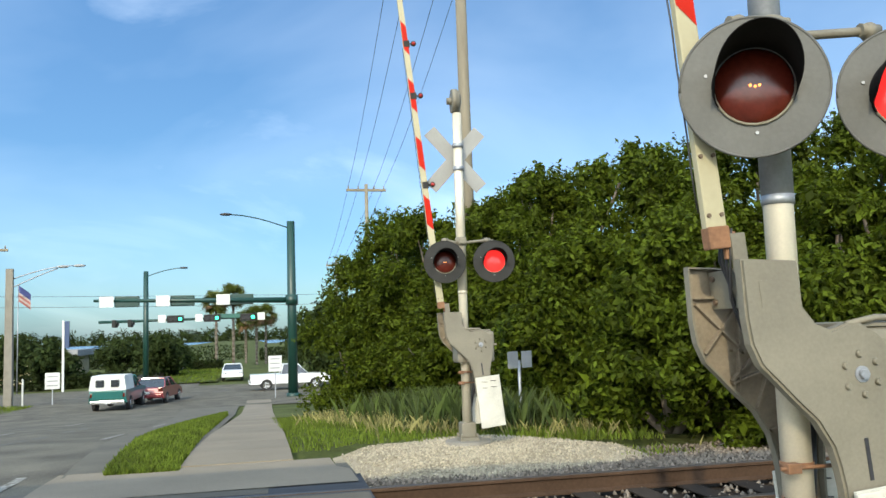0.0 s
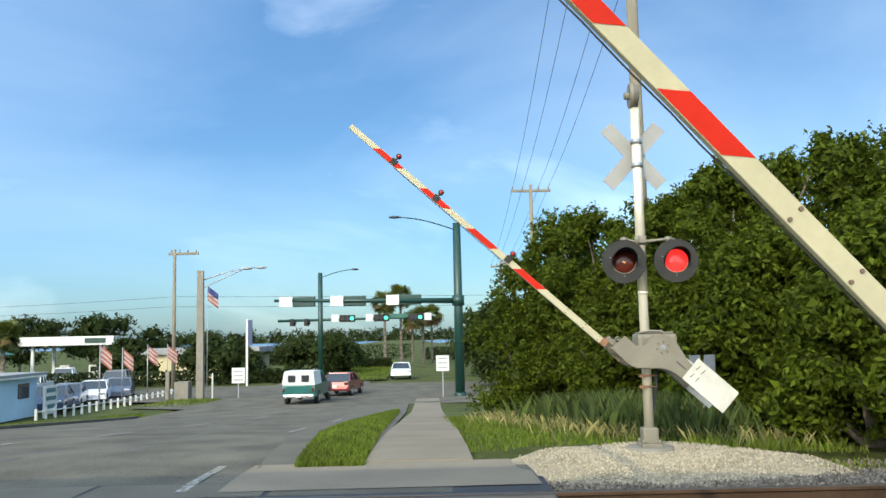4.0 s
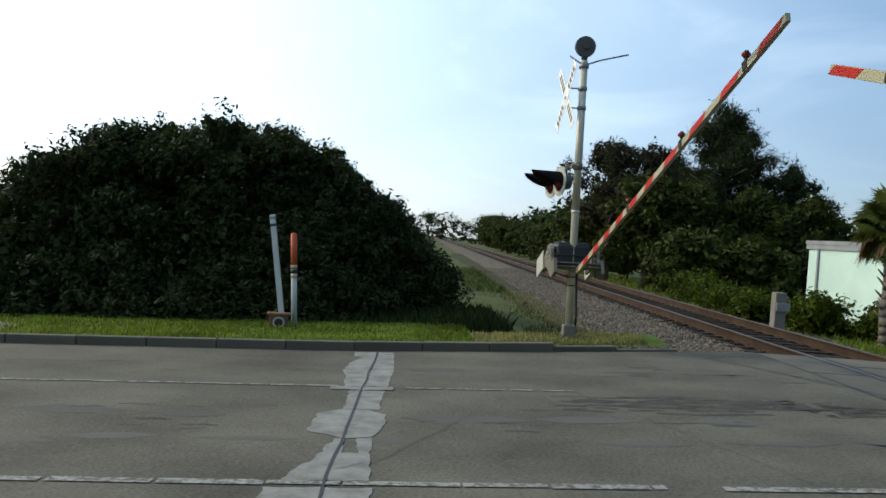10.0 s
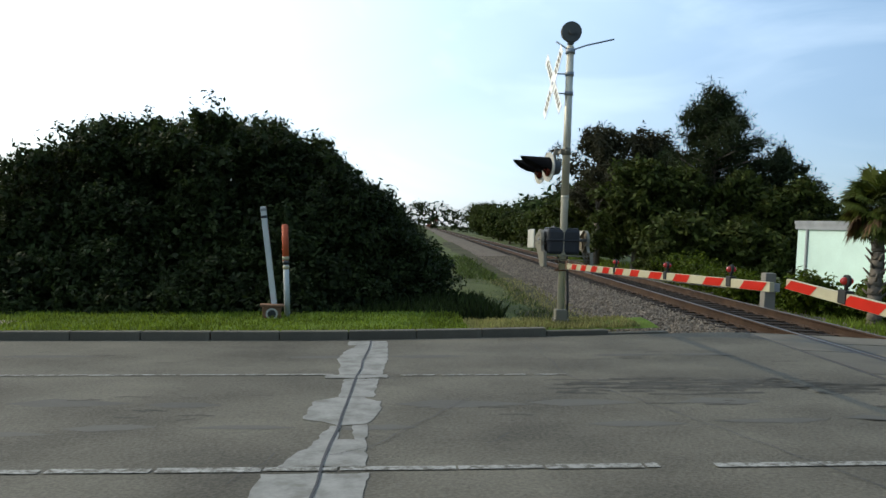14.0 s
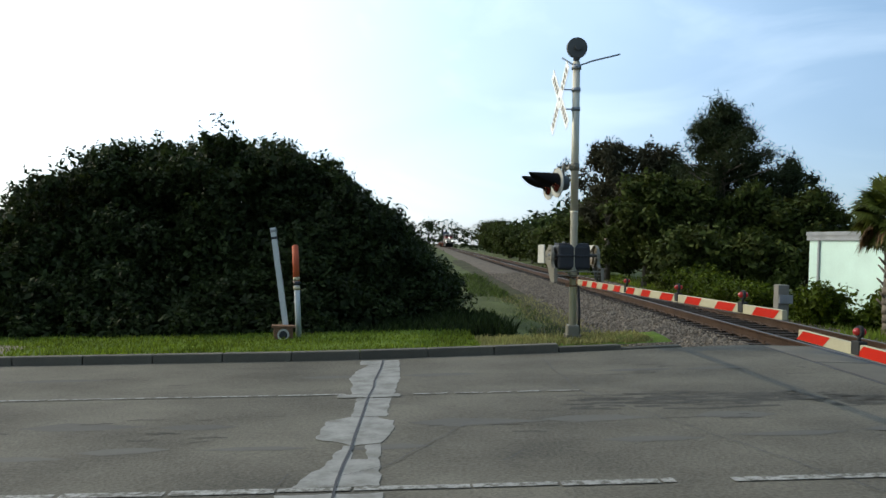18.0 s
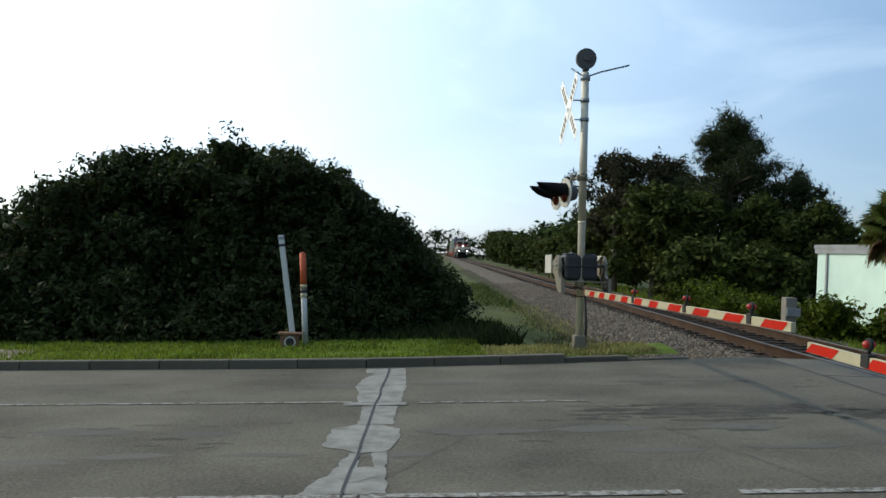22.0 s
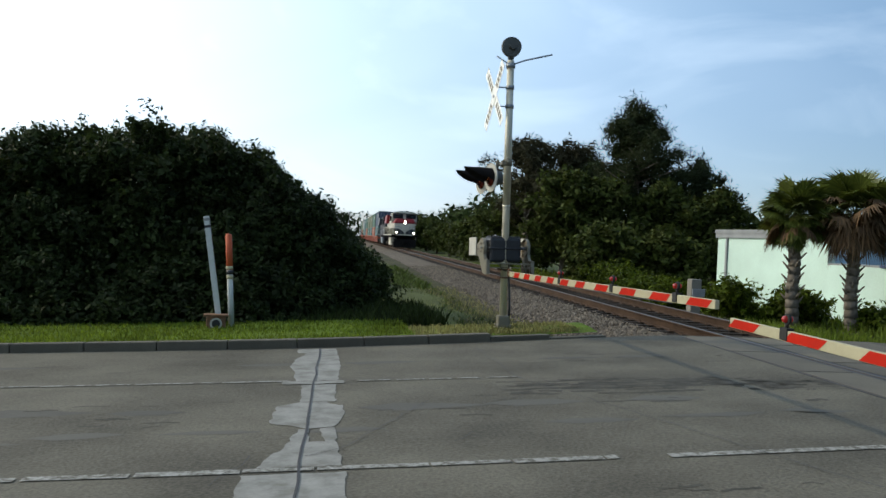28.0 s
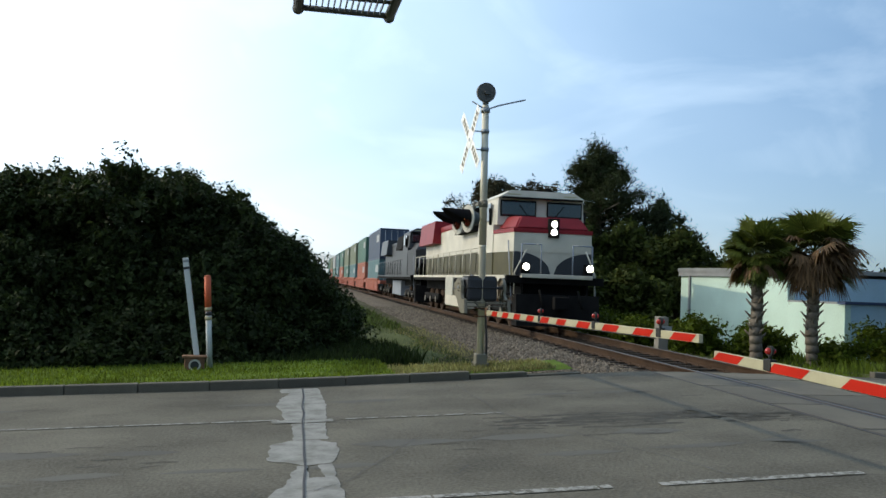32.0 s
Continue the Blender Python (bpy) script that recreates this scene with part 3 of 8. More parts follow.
# worn white lines before the crossing
broken_line("lane_line", -9.5, 0.0, 9.86, 0.075, 0.8, 0.03, "worn white lane line")
broken_line("lane_line", 0.75, 2.62, 9.78, 0.06, 0.34, 0.06, "worn white lane line")
broken_line("lane_line", -6.0, 2.55, 6.22, 0.10, 0.7, 0.03, "worn white lane line")
mark("lane_line", [(2.95, 6.2), (4.75, 6.2)], 0.10, "line", "white lane dash")
for xa, xb, y in ((8.85, 10.65, 3.38), (10.75, 11.9, 7.35), (17, 19.5, 3.6), (24, 27, 3.5), (16.5, 18.5, 7.1), (14.2, 15.0, 7.9), (22, 24.5, 7.0), (30, 33, 6.9), (12.4, 13.2, 8.6)):
    mark("lane_dash", [(xa, y), (xb, y)], 0.11, "line", "white lane dash")
# the patched joint across the road
def ragged(corners, label, lift, material="patch"):
    """A flat repair with an uneven edge, between corners in order."""
    pts = []
    for (x0, y0), (x1, y1) in zip(corners, corners[1:] + corners[:1]):
        n = max(2, int(math.hypot(x1 - x0, y1 - y0) / 0.09))
        for k in range(n):
            a = 0.016 if k else 0.006
            pts.append((x0 + (x1 - x0) * k / n + random.uniform(-a, a), y0 + (y1 - y0) * k / n + random.uniform(-a, a)))
    bm = B()
    bm.faces.new([bm.verts.new((x, y, road_z(x, y) + lift)) for x, y in pts])
    bmesh.ops.triangulate(bm, faces=bm.faces[:])
    bmesh.ops.recalc_face_normals(bm, faces=bm.faces[:])
    if bm.faces and sum(f.normal.z for f in bm.faces) < 0:
        bmesh.ops.reverse_faces(bm, faces=bm.faces[:])
    return part("patch", bm, material, road, label)


for k, c in enumerate(([(0.02, 12.62), (0.57, 12.64), (0.58, 12.2), (0.03, 12.2)], [(0.16, 12.19), (0.58, 12.19), (0.60, 10.9), (0.54, 9.85), (0.06, 9.85), (0.03, 10.6), (-0.03, 10.9), (0.0, 11.55)],
                       [(0.14, 9.60), (0.52, 9.60), (0.49, 8.62), (0.14, 8.62)], [(0.14, 8.61), (0.40, 8.60), (0.50, 8.46), (0.57, 8.42), (0.55, 7.95), (0.46, 7.52), (0.22, 7.46), (0.05, 7.62), (-0.10, 7.72), (-0.07, 8.45)],
                       [(0.16, 7.44), (0.25, 7.46), (0.25, 7.0), (0.38, 7.0), (0.34, 7.46), (0.46, 7.50), (0.48, 6.82), (0.50, 6.28), (-0.12, 6.28), (0.06, 6.85)], [(-0.2, 6.12), (0.52, 6.12), (0.50, 2.4), (-0.25, 2.4)])):
    ragged(c, "pale repair along a joint", 0.004 + 0.0004 * k)
ragged([(-0.08, 9.82), (0.60, 9.82), (0.60, 9.63), (-0.08, 9.63)], "pale repair along a joint", 0.0095)
mark("crack", crooked(0.34, 12.7, 0.10, 2.0, 22, 0.012), 0.02, "tar", "dark open joint", 0.013)
for a in ((2.63, 12.4, 2.62, 9.7, 9, 0.03), (2.62, 9.7, 4.2, 4.6, 20, 0.03), (0.20, 6.53, 0.54, 6.79, 3, 0.015), (0.54, 6.79, 1.21, 8.12, 8, 0.025), (1.21, 8.12, 1.43, 8.53, 3, 0.02), (1.42, 6.82, 1.62, 7.14, 3, 0.02), (1.9, 8.3, 2.4, 8.6, 4, 0.03), (-0.4, 5.9, -0.15, 6.6, 3, 0.03), (10.4, 3.2, 11.2, 2.9, 4, 0.03), (-4.0, 7.6, -3.0, 7.3, 5, 0.05)):
    mark("crack", crooked(*a), 0.007, "tar", "thin dark crack", 0.012)
# scuffs and tyre dirt along the lanes
for x0, y0, x1, y1, w in ((9.6, 11.5, 30, 10.9, 0.30), (9.6, 9.9, 34, 9.3, 0.22), (9.8, 8.4, 30, 8.0, 0.25), (9.8, 5.2, 28, 5.5, 0.25), (10, 6.4, 26, 6.5, 0.18), (-12, 11.2, 5.5, 11.3, 0.22), (-12, 8.5, 5.6, 8.3, 0.35), (-10, 7.3, 5.6, 7.5, 0.2)):
    n = 14
    for k in range(n):
        if random.random() < 0.75:
            a, b = (k + random.uniform(0, 0.3)) / n, (k + random.uniform(0.7, 1.3)) / n
            o = random.gauss(0, 0.08)
            mark("tyre_trail", [(x0 + (x1 - x0) * u, y0 + (y1 - y0) * u + o + random.gauss(0, 0.015), w * q * random.uniform(0.6, 1.1)) for u, q in ((a, 0.05), (a * 0.7 + b * 0.3, 1), (a * 0.3 + b * 0.7, 0.9), (b, 0.05))], w, "skid", "faint tyre trail", 0.0015 + 0.00008 * k)
for k in range(110):
    x, y = random.uniform(2.2, 6.0), random.gauss(9.05, 0.22)
    mark("scuff", crooked(x, y, x + random.uniform(0.15, 0.7), y + random.uniform(-0.04, 0.04), 3, 0.03), random.uniform(0.015, 0.09), "scuff", "dark scuff", 0.0022)
for k in range(60):
    x, y = random.uniform(-6, 6), random.choice((11.4, 11.0, 8.4, 8.0, 5.2)) + random.uniform(-0.35, 0.35)
    mark("scuff", crooked(x, y, x + random.uniform(0.1, 0.4), y + random.uniform(-0.05, 0.05), 3, 0.03), random.uniform(0.015, 0.05), "scuff", "dark scuff", 0.0025)
# kerbs: each stone a piece
kerbs = tagged(thing("kerb", "grey concrete kerb along the verge", "kerb"), kind="structure")


def kerb_stone(p, q, w=0.16, h=0.13, side=1):
    bm = B()
    d = Vector((q[0] - p[0], q[1] - p[1], 0))
    ln = d.length
    box(bm, 0.004, 0, -0.15, ln - 0.006, w, h, 0.018)
    ang = math.degrees(math.atan2(d.y, d.x))
    pitch = -math.degrees(math.atan2(zr(q[0]) - zr(p[0]), ln))
    o = part("kerb_stone", bm, "kerb", kerbs)
    o.matrix_basis = T(pose(p[0], p[1], zr(p[0])), pose(0, 0, 0, 0, 0, ang), pose(0, 0, 0, 0, pitch, 0))


for i in range(-14, 6):
    if i * 1.0 < 4.6:
        kerb_stone((i * 1.0, far_edge(i * 1.0)), (i + 1.0, far_edge(i + 1.0)), h=0.13 if i < 3 else 0.13 - 0.05 * (i - 2))
for i in range(0, 26):
    x = 10.5 + i * 1.0
    kerb_stone((x, far_edge(x)), (x + 1.0, far_edge(x + 1.0)), h=0.10)
# the driveway slab in the far verge
bm = B()
box(bm, -9.5, 12.9, -0.62, -4.0, 14.3, -0.40, 0.02)
tagged(part("driveway_slab", bm, "walk", label="pale concrete driveway slab in the verge"), category="slab", kind="structure")

# pavement flags beyond the track
pavement = thing("pavement", "pale concrete pavement leading to the junction", "pavement", kind="structure")
xw = 10.6


def walk_mid(x):
    return 1.08 - 0.012 * (x - 10), 1.28


flag_me = {}
while xw < 48:
    x1 = xw + 1.5
    c0, w0 = walk_mid(xw)
    bm = B()
    vs = [bm.verts.new((x, walk_mid(x)[0] + s * w0 / 2, zr(x) + z)) for z in (-0.12, 0.025) for x, s in ((xw + 0.006, -1), (x1 - 0.006, -1), (x1 - 0.006, 1), (xw + 0.006, 1))]
    for q in ((4, 5, 6, 7), (0, 3, 2, 1), (0, 1, 5, 4), (1, 2, 6, 5), (2, 3, 7, 6), (3, 0, 4, 7)):
        bm.faces.new([vs[i] for i in q])
    part("flag", bm, "walk", pavement)
    xw = x1
# apron between the track and the pavement
v = [(x, y, zr(x) + 0.012) for x in np.linspace(8.75, 10.62, 8) for y in np.linspace(-0.12 if x < 9.6 else 0.0, 3.0, 6)]
raw("apron", v, [(i * 6 + k, (i + 1) * 6 + k, (i + 1) * 6 + k + 1, i * 6 + k + 1) for i in range(7) for k in range(5)], "walk", pavement, "worn concrete apron by the rails")
# where the camera stands: pavement on the near side
v = [(x, y, zr(x) + 0.02) for x in np.linspace(-12, 6.3, 20) for y in np.linspace(-0.6, 1.9, 4)]
raw("near_slab", v, [(i * 4 + k, (i + 1) * 4 + k, (i + 1) * 4 + k + 1, i * 4 + k + 1) for i in range(19) for k in range(3)], "walk", pavement, "concrete pavement slab")

# ---- railway ----
track = thing("railway_track", "single rusty railway track on grey ballast", "railway", pose(xt(0), 0, 0, 0, 0, TRACK_YAW), kind="structure")


def rail_mesh(y0, y1, sx):
    bm = B()
    prof = [(-0.07, -0.18), (0.07, -0.18), (0.07, -0.165), (0.012, -0.145), (0.012, -0.045), (0.036, -0.035), (0.036, -0.006), (0.03, 0.0), (-0.03, 0.0), (-0.036, -0.006), (-0.036, -0.035), (-0.012, -0.045), (-0.012, -0.145), (-0.07, -0.165)]
    a = [bm.verts.new((sx + x, y0, z + 0.012)) for x, z in prof]
    b = [bm.verts.new((sx + x, y1, z + 0.012)) for x, z in prof]
    n = len(prof)
    for i in range(n):
        f = bm.faces.new((a[i], a[(i + 1) % n], b[(i + 1) % n], b[i]))
        f.material_index = 1 if i in (6, 7, 8) else 0
    bm.faces.new(a[::-1]), bm.faces.new(b)
    return bm


for sx in (-0.75, 0.75):
    part("rail", rail_mesh(-60, 700, sx), ("rust", "railtop"), track, "rusty rail with a worn bright head")
bm = B()
box(bm, -1.28, -0.11, -0.17, 1.28, 0.11, -0.155 + 0.0, 0.012)
sl = part("sleeper", bm, "sleeper", track)
sl_me = sl.data
sl.location = (0, 14.0, 0)
bm = B()
box(bm, -0.16, -0.09, -0.158, 0.16, 0.09, -0.145, 0.004)
rod(bm, (-0.11, 0.05, -0.15), (-0.11, 0.05, -0.11), 0.012, seg=6), rod(bm, (0.11, -0.05, -0.15), (0.11, -0.05, -0.11), 0.012, seg=6)
tp = part("tie_plate", bm, "rust", track)
tp.location = (0.75, 14.0, 0)
for i in range(0, 150):
    for y, near in ((14.0 + 0.55 * i, True), (-2.2 - 0.55 * i, i < 40)):
        if not near or (i == 0 and y > 0):
            continue
        o = new("sleeper", sl_me)
        o.parent = track
        o.location = (random.uniform(-0.03, 0.03), y, random.uniform(-0.004, 0.004))
        o.rotation_euler = (0, 0, random.uniform(-0.012, 0.012))
        if 0 < y < 45:
            for sx in (-0.75, 0.75):
                o = new("tie_plate", tp.data)
                o.parent = track
                o.location = (sx, y, 0)


def ballast_z(u):
    """Across the bed, from its middle."""
    u = abs(u)
    return -0.19 if u < 1.6 else -0.19 - 0.16 * min(1.0, (u - 1.6) / 2.2)


def bed(name, y0, y1, n):
    us = np.array([-3.3, -2.9, -2.4, -1.6, -1.2, 0, 1.2, 1.6, 2.0, 2.4] if y0 > 0 else [-4.2, -3.4, -2.6, -1.6, -1.2, 0, 1.2, 1.6, 2.6, 3.4, 4.2])
    v, f, inner = [], [], []
    for j in range(n + 1):
        y = y0 + (y1 - y0) * j / n
        for u in us:
            edge = 0.10 * noise.noise((u, y * 0.6, 7)) - 0.07 if u in (us[0], us[-1]) else 0.0
            v.append((u + edge * 2, y, ballast_z(u) + edge + (0.03 * noise.noise((u * 2, y * 1.5, 3)) if abs(u) > 1.25 else -0.035)))
    k = len(us)
    for j in range(n):
        for i in range(k - 1):
            f.append((j * k + i, j * k + i + 1, (j + 1) * k + i + 1, (j + 1) * k + i))
            inner.append(abs(us[i] + us[i + 1]) < 2.0)
    ob = raw(name, v, f, ("ballast", "oily"), track, "grey stone ballast, rust-stained between the rails", smooth=True)
    ob.data.polygons.foreach_set("material_index", np.array(inner, np.int32))
    return ob


bed("ballast_bed", 13.3, 80, 120)
bed("ballast_bed", 80, 700, 60)
bed("ballast_bed", -60, -0.4, 80)


def stones(name, n, place, size, material, parent, label):
    """Many small broken stones, each an uneven tetra-like lump."""
    base = np.array([(1, 0, -0.4), (-0.5, 0.87, -0.4), (-0.5, -0.87, -0.4), (0.2, 0.1, 0.7), (-0.3, 0.3, 0.5)])
    tri = np.array([(0, 1, 3), (1, 4, 3), (1, 2, 4), (2, 0, 3), (2, 3, 4), (0, 2, 1)])
    rs = np.random.RandomState(7 + n)
    c = place(rs, n)
    v = base[None] * rs.uniform(0.6, 1.3, (n, 5, 3))
    a = rs.uniform(0, 6.28, n)
    ca, sa = np.cos(a)[:, None], np.sin(a)[:, None]
    v = np.stack([v[..., 0] * ca - v[..., 1] * sa, v[..., 0] * sa + v[..., 1] * ca, v[..., 2]], -1)
    v = v * (size * rs.uniform(0.5, 1.4, (n, 1, 1))) + c[:, None]
    f = (tri[None] + 5 * np.arange(n)[:, None, None]).reshape(-1, 3)
    return tagged(raw(name, v.reshape(-1, 3), f, material, parent, label), kind="stuff")


def bed_place(y0, y1, umin, umax, near=1.0):
    def place(rs, n):
        y = y0 + (y1 - y0) * rs.uniform(0, 1, n) ** near
        u = rs.uniform(umin, umax, n)
        z = np.array([ballast_z(q) for q in u]) + 0.012
        return np.stack([u, y, z], -1)
    return place


stones("ballast_stone", 13000, bed_place(13.4, 50, -3.4, -1.1, near=1.6), 0.036, "stone", track, "loose grey ballast stones")
stones("ballast_stone", 3500, bed_place(13.4, 50, 1.1, 2.5, near=1.6), 0.036, "stone", track, "loose grey ballast stones")
stones("ballast_stone", 3500, bed_place(13.5, 45, -1.1, 1.1, near=1.6), 0.026, "oilstone", track, "rust-stained stones between the rails")
stones("ballast_stone", 9000, bed_place(-9, -0.3, 0.9, 4.4), 0.034, "stone", track, "loose grey ballast stones")
stones("ballast_stone", 3000, bed_place(-9, -0.5, -4.3, 0.9), 0.034, "stone", track, "loose grey ballast stones")

# crossing panels between and beside the rails, with thin open joints
for u0, u1, y0, n in ((-1.62, -0.89, 0.75, 7), (-0.61, 0.61, -0.15, 8), (0.89, 1.62, 0.75, 7)):
    for i in range(n):
        ya, yb = y0 + i * 1.8, min(13.38, y0 + i * 1.8 + 1.8)
        if yb - ya < 0.3:
            continue
        bm = B()
        box(bm, u0, ya + 0.028, -0.12, u1, yb - 0.028, 0.006 + random.uniform(-0.001, 0.002), 0.0)
        part("crossing_panel", bm, "panel", track)
for u, w in ((-1.645, 0.022), (1.645, 0.022), (-0.75, 0.135), (0.75, 0.135)):
    bm = B()
    box(bm, u - w, -0.15, -0.05, u + w, 13.4, 0.0025)
    part("joint_filler", bm, "tar", track, "dark tar filler along the rails")
bm = B()
box(bm, -1.62, -0.15, -0.06, 1.62, 13.38, 0.001)
part("joint_filler", bm, "tar", track, "dark tar under the panel joints")
# pale gravel heap under the gate beyond the track
def mound_z(x, y):
    r = math.hypot((x - 11.75) / 1.55, (y + 2.35) / 2.0) + 0.16 * noise.noise((x * 1.1, y * 1.1, 2))
    return zg(x, y) - 0.125 + 0.165 * max(-2.2, 1 - r * r) + 0.03 * noise.noise((x * 2, y * 2, 5))


mound = sheet("gravel_heap", np.linspace(8.9, 14.0, 30), np.linspace(-4.3, -0.15, 26), mound_z, "gravel", label="pale gravel spread round the gate base")
mound["category"] = "gravel"


def mound_place(rs, n):
    x, y = rs.normal(11.35, 1.0, n), rs.normal(-2.0, 0.85, n)
    x, y = np.clip(x, 9.3, 13.8), np.clip(y, -4.2, -0.3)
    return np.stack([x, y, np.array([mound_z(a, b) for a, b in zip(x, y)]) + 0.006], -1)


stones("pebbles", 14000, mound_place, 0.02, "pebble", mound, "pale loose pebbles")

# the river far beyond the junction
v = [(250, -400, -3.0), (900, -400, -3.0), (900, 900, -3.0), (250, 900, -3.0)]
tagged(raw("water", v, [(0, 1, 2, 3)], "water", label="wide blue river in the distance"), category="river", kind="structure")


# ---- level crossing gates ----


def tube(bm, pts, r, seg=6):
    """One connected bent bar through the points."""
    pts = [Vector(p) for p in pts]
    rings = []
    for i, p in enumerate(pts):
        d = (pts[min(i + 1, len(pts) - 1)] - pts[max(i - 1, 0)]).normalized()
        a = d.orthogonal().normalized() if not rings else (rings[-1][1] - d * rings[-1][1].dot(d)).normalized()
        b = d.cross(a)
        rings.append(([bm.verts.new(p + (a * math.cos(k * math.tau / seg) + b * math.sin(k * math.tau / seg)) * r) for k in range(seg)], a))
    for (p, _), (q, _) in zip(rings, rings[1:]):
        for k in range(seg):
            bm.faces.new((p[k], p[(k + 1) % seg], q[(k + 1) % seg], q[k])).smooth = True
    bm.faces.new(rings[0][0][::-1]), bm.faces.new(rings[-1][0])


def lamp_head(parent, m, on, plate_paint="disc", depth=0.17, rp=0.281):
    """A flashing light: round plate, hood, lens."""
    bm = B()
    rod(bm, (-0.006, 0, 0), (0.012, 0, 0), rp, rp - 0.005, seg=56)
    tube(bm, [(-0.004, (rp - 0.003) * math.cos(k * math.tau / 56), (rp - 0.003) * math.sin(k * math.tau / 56)) for k in range(57)], 0.006)
    head = part("background_plate", bm, plate_paint, parent, "round grey-black light plate" if plate_paint == "disc" else "round pale light plate")
    head.matrix_basis = m
    bm = B()
    n = 32
    ring = []
    for k in range(n + 1):
        a = math.pi * (-0.16 + 1.32 * k / n)
        ln = 0.03 + depth * max(0.0, math.sin(a) + 0.25) ** 0.55
        y, z = math.cos(a) * 0.158, math.sin(a) * 0.158
        ring.append([bm.verts.new((-0.008, y, z)), bm.verts.new((-ln, y, z)), bm.verts.new((-ln, y * 0.975, z * 0.975)), bm.verts.new((-0.008, y * 0.975, z * 0.975))])
    for p, q in zip(ring, ring[1:]):
        for i in range(3):
            bm.faces.new((p[i], q[i], q[i + 1], p[i + 1])).smooth = True
    part("visor", bm, "visor", head, "dull black visor")
    bm = B()
    ball(bm, (-0.004, 0, 0), 0.150, 28, (0.30, 1, 1))
    part("lens", bm, "lens_on" if on else "lens", head, "lit red lens" if on else "dark red lens", smooth=True)
    bm = B()
    tube(bm, [(-0.012, 0.153 * math.cos(k * math.pi / 12 + math.pi), 0.153 * math.sin(k * math.pi / 12 + math.pi)) for k in range(13)], 0.006)
    part("lens_ring", bm, "cast", head)
    bm = B()
    rod(bm, (0.01, 0, 0), (0.17, 0, 0), 0.15, 0.11, seg=24)
    part("lamp_housing", bm, "disc", head)
    bm = B()
    tube(bm, [(0.10, 0, 0.10), (0.10, 0, 0.24), (0.12, 0.0, 0.30)], 0.022, 10)
    part("hanger", bm, "cast", head)
    for a in (18, 162, 270):
        bm = B()
        rod(bm, (-0.008, 0.185 * math.cos(radians(a)), 0.185 * math.sin(radians(a))), (-0.014, 0.185 * math.cos(radians(a)), 0.185 * math.sin(radians(a))), 0.007, seg=6)
        part("screw", bm, "galv", head)
    if not on:
        # glints on an unlit lens, drawn as three tiny glowing dots
        bm = B()
        for dy, dz in ((0, 0), (0.018, 0.006), (-0.016, 0.004)):
            ball(bm, (-0.0475, dy, dz - 0.012), 0.006, 6)
        part("lens_glint", bm, "bulb", head, "small glowing dots for glints on the lens")
    return head


DROP = -0.43          # the arm hangs this far below its pivot when level


